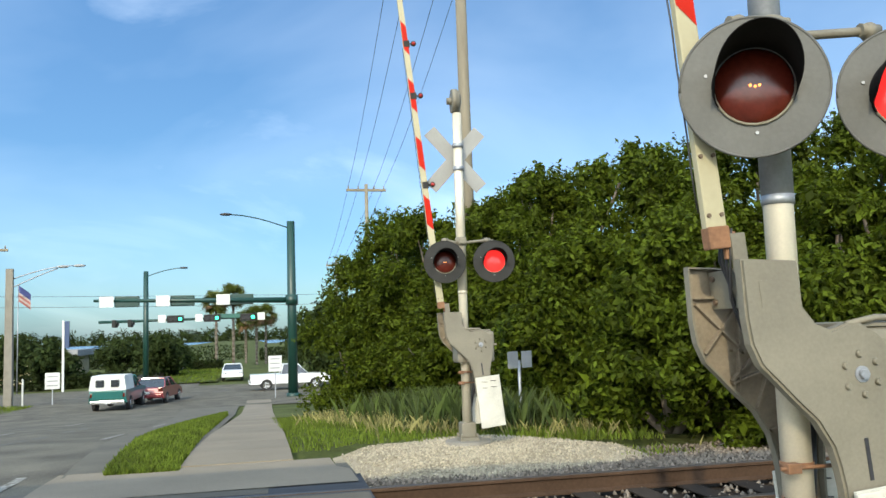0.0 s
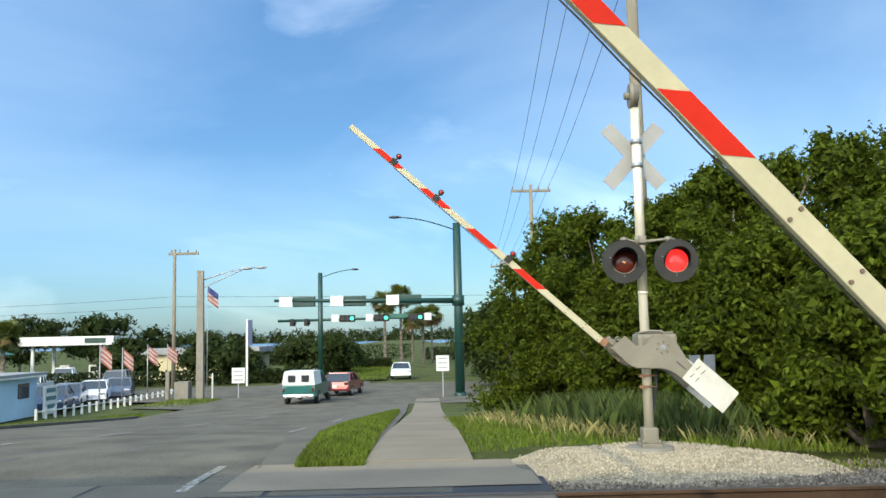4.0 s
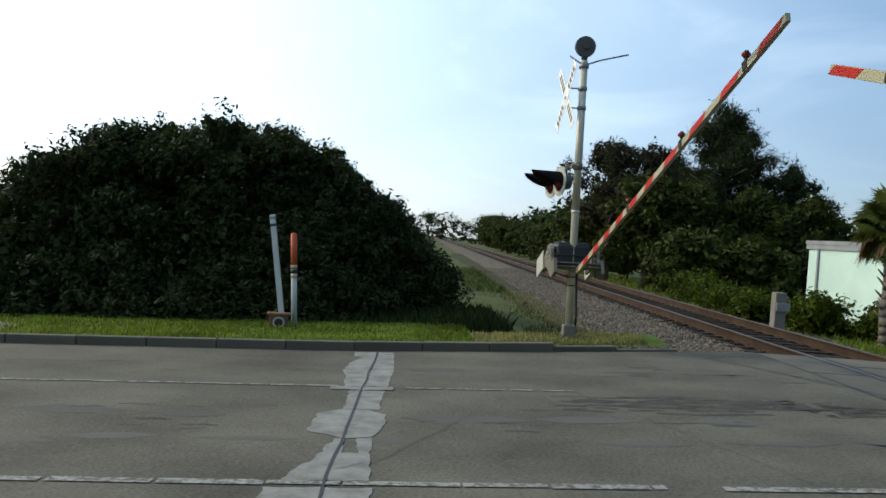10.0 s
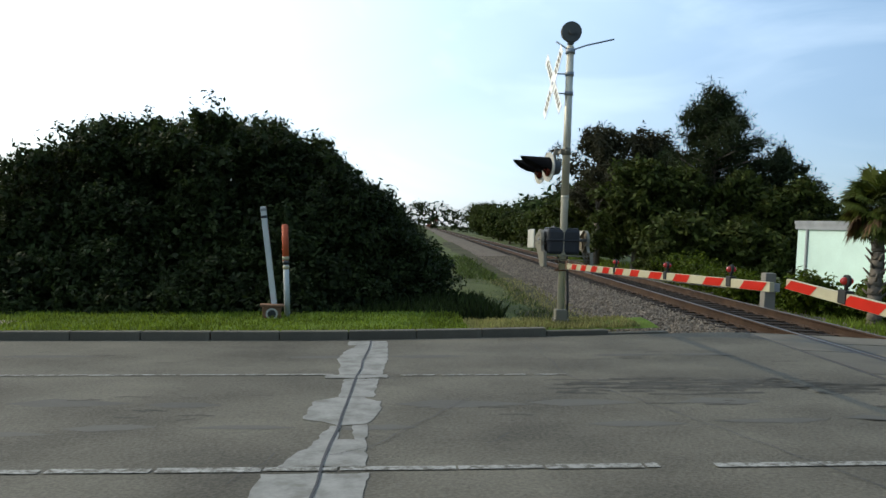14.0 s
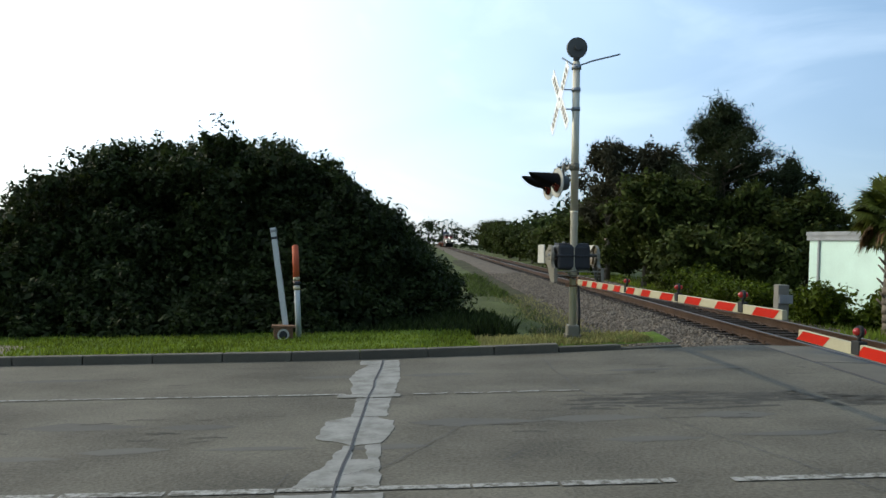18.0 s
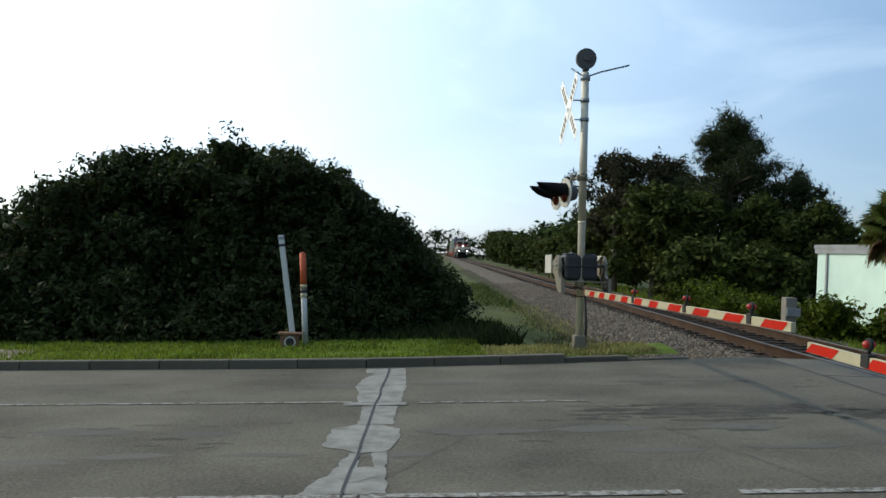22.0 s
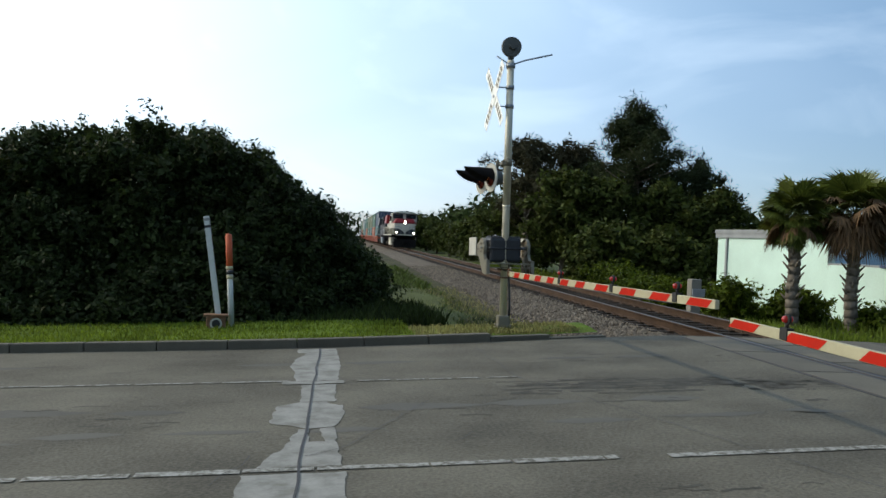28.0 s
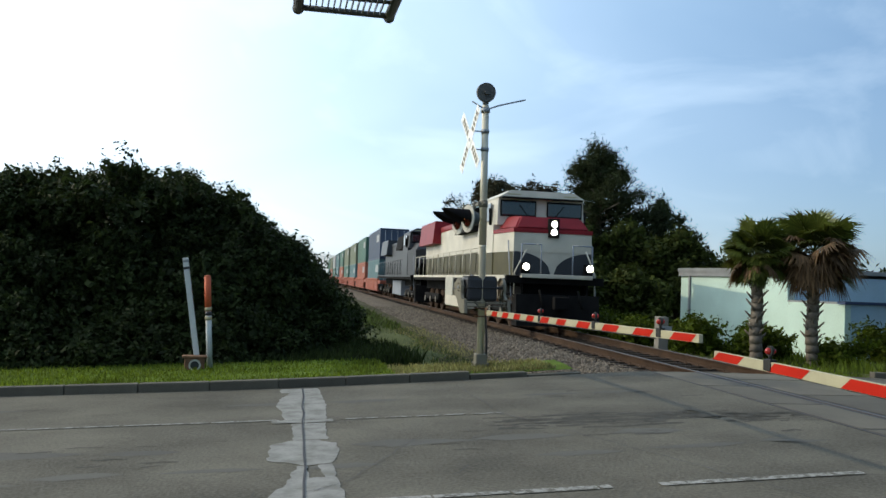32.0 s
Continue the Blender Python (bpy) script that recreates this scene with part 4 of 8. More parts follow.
def gate_arm(parent, length, sgn, pivot, wide=0.09, plates=(-0.17, 0.27), first=(1.5, 0.405)):
    """The moving arm, drawn along +y from its pivot; child of the gate."""
    z0 = DROP
    bm = B()
    box(bm, -0.019, 0.63, -wide / 2, 0.019, length, wide / 2, 0.005)
    for v in bm.verts:
        if v.co.y > 2.0:
            v.co.z *= 1 - 0.2 * (v.co.y - 2.0) / max(0.1, length - 2.0)
        v.co.z += z0
    arm = part("gate_arm", bm, "white", parent, "red and white striped gate arm")
    arm.location = pivot
    y, i = first[0], 0
    while y < length - 0.12:
        y1 = min(length - 0.03, y + (first[1] if y < 4.3 else 0.40))
        if i % 2 == 0:
            k0, k1 = 1 - 0.2 * max(0, y - 2) / (length - 2), 1 - 0.2 * max(0, y1 - 2) / (length - 2)
            h0, h1 = wide / 2 * k0 * 0.9, wide / 2 * k1 * 0.9
            bm = B()
            sl = -0.045 * sgn
            for sx in (-0.0215, 0.0215):
                q = [bm.verts.new((sx, yy, z0 + zz)) for yy, zz in ((y - sl, -h0), (y1 - sl, -h1), (y1 + sl, h1), (y + sl, h0))]
                bm.faces.new(q if sx > 0 else q[::-1])
            part("red_stripe", bm, "red", arm, "red reflective stripe")
        y, i = y1, i + 1
    for ly in (length - 0.75, length * 0.70, length * 0.45):
        bm = B()
        box(bm, -0.028, ly - 0.045, z0 - 0.03, 0.028, ly + 0.045, z0 + 0.054, 0.006)
        rod(bm, (0, ly, z0 + 0.05), (0, ly, z0 + 0.09), 0.012, seg=8)
        part("lamp_bracket", bm, "matt", arm)
        bm = B()
        for s in (-1, 1):
            ball(bm, (s * 0.018, ly, z0 + 0.112), 0.024, 10)
        part("arm_lamp", bm, "redlamp", arm, "small red gate lamp", smooth=True)
        bm = B()
        rod(bm, (-0.011, ly, z0 + 0.112), (0.011, ly, z0 + 0.112), 0.038, seg=14)
        part("lamp_hood", bm, "matt", arm)
    bm = B()
    tube(bm, [(0.022, 0.7 + (length - 1.5) * k / 40, z0 - wide / 2 * (1 - 0.2 * max(0.0, (length - 1.5) * k / 40 - 1.3) / (length - 2)) - 0.003 - 0.005 * math.sin(k * 1.3) ** 2) for k in range(41)], 0.004, 5)
    part("cable", bm, "black", arm, "thin black cable under the arm")
    for yy in (0.68, 0.92, 1.22):
        for zz in (-0.028, 0.028):
            for sx in (-1, 1):
                bm = B()
                rod(bm, (sx * 0.018, yy, z0 + zz), (sx * 0.027, yy, z0 + zz), 0.009, seg=8)
                part("bolt", bm, "bolt", arm, "dark bolt")
    bm = B()
    box(bm, -0.030, 0.545, z0 - 0.045, 0.030, 0.635, z0 + 0.05, 0.008)
    box(bm, -0.012, 0.50, z0 + 0.03, 0.012, 0.61, z0 + 0.085, 0.006)
    part("adaptor", bm, "rustplate", arm, "rusty arm adaptor")
    pa, pb = plates
    bm = B()
    box(bm, pa + 0.01, 0.33, -0.275, pb - 0.01, 0.45, -0.255, 0.004)
    box(bm, -0.035, 0.44, -0.385, -0.018, 0.60, -0.32, 0.004)
    part("yoke", bm, "cast", arm, "steel yoke between the side plates")
    bm = B()
    box(bm, pa + 0.012, 0.30, -0.335, pb - 0.012, 0.46, -0.323, 0.002)
    bp = part("cross_plate", bm, "cast", arm, "flat grey plate between the side plates")
    for px in (pa + 0.05, pb - 0.05):
        for py2 in (0.33, 0.43):
            bm = B()
            rod(bm, (px, py2, -0.347), (px, py2, -0.333), 0.012, seg=6)
            part("bolt", bm, "bolt", bp)
    out = [(0.485, -0.436), (0.455, -0.21), (0.28, -0.215), (0.204, -0.166), (0.174, -0.104), (0.19, -0.03), (0.185, 0.03), (0.13, 0.105), (0.04, 0.155), (-0.08, 0.16), (-0.20, 0.12), (-0.34, 0.075), (-0.50, 0.055), (-0.66, 0.05), (-0.66, -0.14), (-0.41, -0.137), (-0.33, -0.145), (-0.253, -0.16), (-0.147, -0.212), (-0.061, -0.289), (0.02, -0.355), (0.087, -0.412), (0.17, -0.44), (0.267, -0.445)]
    for sx, q in zip(plates, (1, -1)):
        bm = B()
        plate(bm, out, 0.012, Matrix.Translation((sx, 0, 0)))
        sp = part("side_plate", bm, "cast", arm, "curved cast side plate")
        for k in range(6):
            a = k * math.pi / 3
            bm = B()
            y, z = 0.078 * math.cos(a), 0.078 * math.sin(a)
            rod(bm, (sx - 0.020 * q, y, z), (sx - 0.005 * q, y, z), 0.010, 0.016, seg=10)
            part("hub_bolt", bm, "cast", sp)
        bm = B()
        rod(bm, (sx - 0.012 * q, 0, 0), (sx - 0.004 * q, 0, 0), 0.032, seg=16)
        rod(bm, (sx - 0.030 * q, 0, 0), (sx - 0.01 * q, 0, 0), 0.020, seg=6)
        part("hub_nut", bm, "galv", sp, "bright hub nut")
        bm = B()
        box(bm, sx - 0.0085 * q, 0.30, -0.385, sx - 0.005 * q, 0.40, -0.28)
        part("cast_mark", bm, "cast", sp, "raised square casting mark")
        bm = B()
        box(bm, sx - 0.0085 * q, -0.40, -0.035, sx - 0.0045 * q, -0.24, -0.018)
        part("slot", bm, "black", sp, "narrow slot")
        # flange round the edge and ribs on the inner face
        bm = B()
        n = len(out)
        ring = []
        for k in range(n):
            (ya, za), (yb, zb) = out[k - 1], out[(k + 1) % n]
            d = Vector((0, yb - ya, zb - za)).normalized()
            edge, inn = Vector((0, *out[k])), Vector((0, d.z, -d.y)) * 0.010
            ring.append([bm.verts.new(edge + w + Vector((sx + x * q, 0, 0))) for x, w in ((0.006, inn * 0), (0.045, inn * 0), (0.045, inn), (0.006, inn))])
        for k in range(n):
            a, b = ring[k], ring[(k + 1) % n]
            for m4 in range(4):
                bm.faces.new((a[m4], b[m4], b[(m4 + 1) % 4], a[(m4 + 1) % 4]))
        bmesh.ops.recalc_face_normals(bm, faces=bm.faces[:])
        part("flange", bm, "cast", sp, "turned flange round the plate")
        for ry0, rz0, ry1, rz1 in ((0.36, -0.435, 0.34, -0.22), (0.33, -0.42, 0.10, -0.22), (0.12, -0.41, 0.31, -0.22), (0.32, -0.22, -0.06, -0.27), (0.12, -0.28, 0.10, -0.12), (-0.01, -0.30, 0.17, -0.06), (0.14, -0.05, -0.14, -0.20), (0.02, -0.12, -0.02, -0.30), (-0.2, 0.11, -0.24, -0.15)):
            bm = B()
            v0, v1 = Vector((0, ry0, rz0)), Vector((0, ry1, rz1))
            ang = math.degrees(math.atan2(rz1 - rz0, ry1 - ry0))
            box(bm, 0.004 * q, 0, -0.005, 0.035 * q, (v1 - v0).length, 0.005, 0, T(pose(sx, ry0, rz0), pose(0, 0, 0, ang, 0, 0)))
            part("rib", bm, "cast_d", sp, "dusty stiffening rib")
        bm = B()
        plate(bm, [(y * 0.985, z * 0.985) for y, z in out], 0.002, Matrix.Translation((sx + 0.0085 * q, 0, 0)))
        part("inner_face", bm, "cast_d", sp, "dusty brown inner face")
    bm = B()
    rod(bm, (plates[0], 0, 0), (plates[1], 0, 0), 0.03, seg=12)
    part("cross_shaft", bm, "galv", arm)
    for x0, dz in ((plates[0] - 0.045, 0.0), (plates[0] - 0.075, -0.02), (plates[1] + 0.02, 0.0)):
        bm = B()
        box(bm, x0 - 0.010, -1.08, -0.14 + dz, x0 + 0.010, -0.42, 0.18 + dz, 0.004)
        cw = part("counterweight", bm, "disc_w", arm, "pale counterweight plate with dark scrawls")
        for k in range(4):
            bm = B()
            yy, zz = -0.48 - 0.08 * (k % 2), -0.06 + 0.12 * (k // 2)
            rod(bm, (x0 - 0.011, yy, zz + dz), (x0 - 0.011, yy - 0.012, zz + 0.07 + dz), 0.004, seg=5)
            part("scrawl", bm, "black", cw)
    for dx, dip in ((0, 0), (0.03, 0.03), (-0.03, -0.02), (0.05, 0.05)):
        bm = B()
        tube(bm, [(dx, 0.62, z0 + 0.055), (0.02 + dx, 0.50, z0 + 0.045), (0.05 + dx, 0.34, z0 + 0.06 + dip), (0.06 + dx, 0.16, z0 + 0.11 + dip), (0.05 + dx, 0.03, z0 + 0.19 + dip), (0.02 + dx, -0.06 - dip, z0 + 0.28), (0.0, -0.05, z0 + 0.36), (-0.01, 0.02, z0 + 0.40)], 0.006)
        part("cable", bm, "black", arm, "slack black cable")
    return arm


def crossbuck(parent, m, half=0.61, wide=0.10, board="signface"):
    """Two white boards crossed on a hub."""
    bm = B()
    rod(bm, (-0.012, 0, 0), (0.02, 0, 0), 0.03, seg=10)
    hub = part("crossbuck", bm, "galv", parent, "pale crossed sign boards")
    hub.matrix_basis = m
    for a in (-48, 48):
        bm = B()
        dx = 0.008 if a > 0 else 0.0
        box(bm, dx - 0.003, -half, -wide, dx + 0.003, half, wide, 0.001)
        bd = part("sign_board", bm, board, hub, "pale sign board")
        bd.matrix_basis = pose(0, 0, 0, a, 0, 0)
        if board == "signface":
            for y0 in (-half * 0.86, half * 0.26):
                for k in range(4):
                    bm = B()
                    box(bm, dx - 0.005, y0 + k * half * 0.155, -wide * 0.55, dx - 0.0032, y0 + k * half * 0.155 + half * 0.10, wide * 0.55)
                    part("lettering_bar", bm, "conc", bd, "worn grey lettering bar")
    return hub


def gate(m, py, pivot_z, top, lamp_z, lamp_y, lit, label, side=-1, half=0.61, lamps=("disc", 0.27, -27), case="cast", case_x=(-0.13, 0.21), case_y=-0.42, sleeve="galv", rp=0.281):
    """A crossing signal with its arm. The lights look along -x when face is -1."""
    g = thing("crossing_gate", label, "crossing gate", m, group="gates at the level crossing")
    bm = B()
    rod(bm, (0, 0, 0.22), (0, 0, top), 0.062, 0.058, seg=24)
    part("mast", bm, "alu", g, "bright aluminium mast", smooth=False)
    bm = B()
    rod(bm, (0, 0, -0.06), (0, 0, 0.10), 0.30, seg=28)
    part("footing", bm, "conc", g, "round concrete footing")
    bm = B()
    box(bm, -0.13, -0.13, 0.09, 0.13, 0.13, 0.14, 0.01)
    box(bm, -0.10, -0.10, 0.13, 0.10, 0.10, 0.34, 0.025)
    for a in (-1, 1):
        for b in (-1, 1):
            rod(bm, (a * 0.105, b * 0.105, 0.13), (a * 0.105, b * 0.105, 0.19), 0.02, seg=6)
    part("base", bm, "cast", g, "cast mast base")
    bm = B()
    rod(bm, (0, 0, pivot_z + 0.72), (0, 0, top - 0.02), 0.0655, 0.0615, seg=24)
    rod(bm, (0, 0, pivot_z + 0.69), (0, 0, pivot_z + 0.73), 0.0665, seg=24)
    part("mast_sleeve", bm, sleeve, g, "dull upper mast sleeve" if sleeve == "galv" else "bright upper mast sleeve")
    # mechanism case
    d = 1 if py > 0 else -1
    bm = B()
    box(bm, case_x[0], case_y - 0.26, pivot_z - 0.24, case_x[1], case_y + 0.26, pivot_z + 0.18, 0.05)
    box(bm, case_x[0] - 0.02, case_y - 0.28, pivot_z - 0.02, case_x[1] + 0.02, case_y + 0.28, pivot_z + 0.01, 0.010)
    mc = part("mechanism_case", bm, case, g, "cast gate mechanism case")
    bm = B()
    box(bm, case_x[0] + 0.02, case_y - 0.22, pivot_z + 0.175, case_x[1] - 0.02, case_y + 0.22, pivot_z + 0.20, 0.02)
    part("case_lid", bm, case, mc, "domed lid of the case")
    for k in range(4):
        bm = B()
        rod(bm, (case_x[0] - 0.018, case_y - 0.21 + 0.14 * k, pivot_z - 0.06), (case_x[0] - 0.032, case_y - 0.21 + 0.14 * k, pivot_z - 0.06), 0.014, seg=6)
        part("case_bolt", bm, "bolt", mc)
    bm = B()
    tube(bm, [(-0.12, case_y + 0.24, pivot_z + 0.19), (-0.12, case_y + 0.1, pivot_z + 0.215), (-0.12, case_y - 0.06, pivot_z + 0.21), (-0.13, case_y - 0.1, pivot_z + 0.10)], 0.014, 8)
    part("conduit", bm, case, g)
    for z in (pivot_z - 0.36, pivot_z - 0.50):
        bm = B()
        rod(bm, (0, 0, z - 0.012), (0, 0, z + 0.012), 0.066, seg=22)
        box(bm, -0.105, 0.05, z - 0.02, -0.06, 0.11, z + 0.02, 0.004)
        rod(bm, (-0.085, 0.13, z), (-0.085, -0.11, z), 0.008, seg=8)
        part("clamp", bm, "rustplate", g, "thin rusty mast clamp")
    bm = B()
    tube(bm, [(0.11, py, pivot_z - 0.2), (0.12, py * 0.9, pivot_z - 0.5), (0.13, py * 0.5, 0.5), (0.12, py * 0.5, 0.10)], 0.022, 8)
    part("cable_hose", bm, "black", g, "black cable hose")
    # crossarm with two lights
    bm = B()
    mid = lamp_z + 0.30
    tube(bm, [(-0.08, min(lamp_y) - 0.04, mid - 0.05), (-0.08, min(lamp_y) + 0.06, mid), (-0.02, -0.10, mid - 0.02), (-0.02, 0.10, mid - 0.02), (-0.08, max(lamp_y) - 0.06 if max(lamp_y) > 0.25 else max(lamp_y), mid)], 0.02, 10)
    ca = part("crossarm", bm, "cast", g, "bent lamp bracket")
    for ly in lamp_y:
        bm = B()
        ball(bm, (-0.08, ly * 0.86, mid - 0.005), 0.042, 12, (1, 0.8, 1))
        rod(bm, (-0.08, ly * 0.86 - 0.045, mid), (-0.08, ly * 0.86 + 0.045, mid), 0.03, seg=10)
        part("elbow_joint", bm, "cast", ca, "cast elbow joint")
    bm = B()
    rod(bm, (0, 0, mid - 0.07), (0, 0, mid + 0.05), 0.076, seg=18)
    box(bm, -0.11, -0.05, mid - 0.05, -0.05, 0.05, mid + 0.03, 0.012)
    part("bracket_collar", bm, "cast", g)
    for y, on in zip(lamp_y, lit):
        lamp_head(g, pose(-0.20 if lamps[2] < 0 else -0.36, y, lamp_z, 0, 0, lamps[2]), on, lamps[0], lamps[1], rp)
    crossbuck(g, pose(0.15 * side - (0.12 if lamps[2] > 0 else 0), 0, top - 0.62, 0, 0, max(0, lamps[2] * 0.45)), half, board="board" if side > 0 else "signface")
    for z in (top - 0.78, top - 0.46):
        bm = B()
        rod(bm, (0, 0, z), (0.14 * side - (0.12 if lamps[2] > 0 else 0), 0, z), 0.012, seg=8)
        rod(bm, (0, 0, z - 0.03), (0, 0, z + 0.03), 0.075, seg=16)
        part("sign_clamp", bm, "galv", g)
    # bell on top
    bm = B()
    rod(bm, (0, 0, top - 0.02), (0, 0, top + 0.10), 0.04, seg=12)
    box(bm, -0.05, -0.05, top + 0.02, 0.05, 0.05, top + 0.12, 0.015)
    part("bell_post", bm, "disc", g)
    return g


def bell(g, top, yaw):
    bm = B()
    ball(bm, (0, 0, 0), 0.165, 20, (0.42, 1, 1))
    rod(bm, (0.0, 0, 0), (0.07, 0, 0), 0.172, 0.165, seg=28)
    rod(bm, (0.0, 0, 0), (0.13, 0, 0), 0.05, seg=12)
    o = part("bell", bm, "cast" if yaw > 0 else "disc", g, "round crossing bell", smooth=False)
    o.matrix_basis = pose(0, 0, top + 0.22, 0, 0, yaw)
    return o


ARM_1, ARM_2, ARM_3 = (-0.04, -0.16, 1.35), (-0.04, -0.17, 1.36), (0.0, 0.20, 1.48)
gate_near = gate(pose(3.45, -1.25, -0.12), -0.16, 1.35, 4.6, 2.475, (0.21, -0.51), (0, 1), "tall crossing gate beside the pavement with its arm coming down")
arm_near = gate_arm(gate_near, 7.62, 1, ARM_1, first=(1.50, 0.325))
gate_beyond = gate(pose(11.4, -1.9, -0.12), -0.17, 1.36, 4.55, 2.47, (-0.40, 0.28), (1, 0), "crossing gate on pale gravel beyond the rails", 1, 0.54, lamps=("matt", 0.26, -8), case_y=-0.13, sleeve="alu")
arm_beyond = gate_arm(gate_beyond, 4.95, 1, ARM_2, first=(1.65, 0.405))
gate_far = gate(pose(3.4, 14.1, -0.15, 0, -0.9, 0), 0.20, 1.48, 4.66, 2.64, (-0.40, 0.40), (0, 0), "crossing gate across the road with its arm coming down", -1, 0.66, ("disc_w", 0.40, 14), "black", (-0.27, 0.27), 0.20, sleeve="alu", rp=0.235)
arm_far = gate_arm(gate_far, 7.88, -1, ARM_3, plates=(-0.44, 0.36), first=(1.02, 0.325))
bell(gate_beyond, 4.5, 85), bell(gate_far, 4.66, -90)
bm = B()
tube(bm, [(-0.24, 0, 4.72), (0, 0, 4.58), (0.25, -0.04, 4.67), (0.72, 0.0, 4.80)], 0.014, 8)
rod(bm, (0, 0, 4.53), (0, 0, 4.61), 0.08, seg=14)
part("side_bracket", bm, "galv", gate_far, "thin forked bracket")


# ---- foliage ----
def leafcloud(rs, lobes, n, size, shell=0.6, sprig=10):
    """Leaves on sprigs scattered through the outer part of rounded lobes: cx, cy, cz, rx, ry, rz."""
    lobes = np.array(lobes, float)
    vol = (lobes[:, 3] * lobes[:, 4] * lobes[:, 5]) ** 0.7
    which = rs.choice(len(lobes), n // sprig + 1, p=vol / vol.sum())
    d = rs.normal(size=(len(which), 3))
    d /= np.linalg.norm(d, axis=1, keepdims=True)
    r = shell + (1.0 - shell) * rs.uniform(0, 1, len(which)) ** 0.5
    wob = 1 + 0.14 * np.sin(d[:, 0] * 9 + which) * np.sin(d[:, 1] * 8 + 2 * which) + 0.09 * np.sin(d[:, 2] * 13 + which)
    c = lobes[which, :3] + d * (r * wob)[:, None] * lobes[which, 3:]
    way = d + rs.normal(0, 0.5, d.shape) + (0, 0, 0.25)
    way /= np.linalg.norm(way, axis=1, keepdims=True)
    cc, dd, ww = [np.repeat(q, sprig, 0)[:n] for q in (c, d, way)]
    along = np.tile(np.linspace(-0.4, 1.0, sprig), len(c))[:n, None]
    cc = cc + ww * along * size * 2.6 + rs.normal(0, size * 0.62, cc.shape)
    return cc, dd


def heart(rs, lobes, n, size):
    """Larger, darker leaves inside the lobes, which close the crown."""
    lobes = np.array(lobes, float)
    which = rs.randint(0, len(lobes), n)
    d = rs.normal(size=(n, 3))
    d /= np.linalg.norm(d, axis=1, keepdims=True)
    return lobes[which, :3] + d * (0.72 * rs.uniform(0.3, 1, n) ** 0.5)[:, None] * lobes[which, 3:], d


def leaves(name, rs, c, d, size, material, parent=None, label="", slim=0.42, up=0.4):
    """Folded leaves at places c, facing loosely along d."""
    n = len(c)
    nrm = d * 0.6 + rs.normal(0, 0.6, (n, 3)) + (0, 0, up)
    nrm /= np.linalg.norm(nrm, axis=1, keepdims=True)
    ax = np.cross(nrm, rs.normal(size=(n, 3)))
    ax /= np.linalg.norm(ax, axis=1, keepdims=True) + 1e-9
    bx = np.cross(nrm, ax)
    s = (size * rs.uniform(0.55, 1.35, n))[:, None]
    v = np.stack([c - ax * s, c + bx * s * slim + nrm * s * 0.12, c + ax * s, c - bx * s * slim + nrm * s * 0.12], 1).reshape(-1, 3)
    k = 4 * np.arange(n)[:, None]
    return raw(name, v, np.concatenate([k, k + 1, k + 2, k + 3], 1), material, parent, label)


def sprays(rs, x, y, z0, h, w, n, low=0.04, r0=0.2, r1=0.42):
    """Small leafy sprays over the outside of a rounded bush, with a few that stand up above it."""
    out = []
    for k in range(n):
        a, v = rs.uniform(0, 6.28), low + (1 - low) * rs.uniform(0, 1) ** 0.85
        q = 0.85 + 0.15 * v / 0.45 if v < 0.45 else math.sqrt(max(0.0, 1 - ((v - 0.45) / 0.56) ** 2))
        q *= rs.uniform(0.70, 1.08) * (1 + 0.16 * math.sin(3 * a + x * 2.1) + 0.10 * math.sin(7 * a + 9 * v))
        r = rs.uniform(r0, r1)
        out.append((x + w * q * math.cos(a), y + w * q * math.sin(a), z0 + h * v, r, r, r * rs.uniform(0.7, 1.3)))
    for k in range(n // 9):
        a, q = rs.uniform(0, 6.28), rs.uniform(0, 0.55)
        px, py, pz = x + w * q * math.cos(a), y + w * q * math.sin(a), z0 + h * (0.97 - 0.25 * q)
        for j in range(3):
            out.append((px + rs.uniform(-0.05, 0.05), py + rs.uniform(-0.05, 0.05), pz + 0.2 * j * rs.uniform(0.6, 1.2), 0.17 - 0.03 * j, 0.17 - 0.03 * j, 0.16))
    return out


def limbs(bm, base, lobes, r, rs, n):
    """A forked trunk: limbs from the base to the lobes' hearts."""
    base = Vector(base)
    for cx, cy, cz, *_ in [lobes[i] for i in rs.permutation(len(lobes))[:n]]:
        tip = Vector((cx, cy, cz))
        mid = base.lerp(tip, 0.5) + Vector(rs.normal(0, 0.12, 3)) * (tip - base).length * 0.5 + Vector((0, 0, 0.15 * (tip - base).length))
        rod(bm, base, mid, r, r * 0.6, seg=7), rod(bm, mid, tip, r * 0.6, r * 0.2, seg=6)


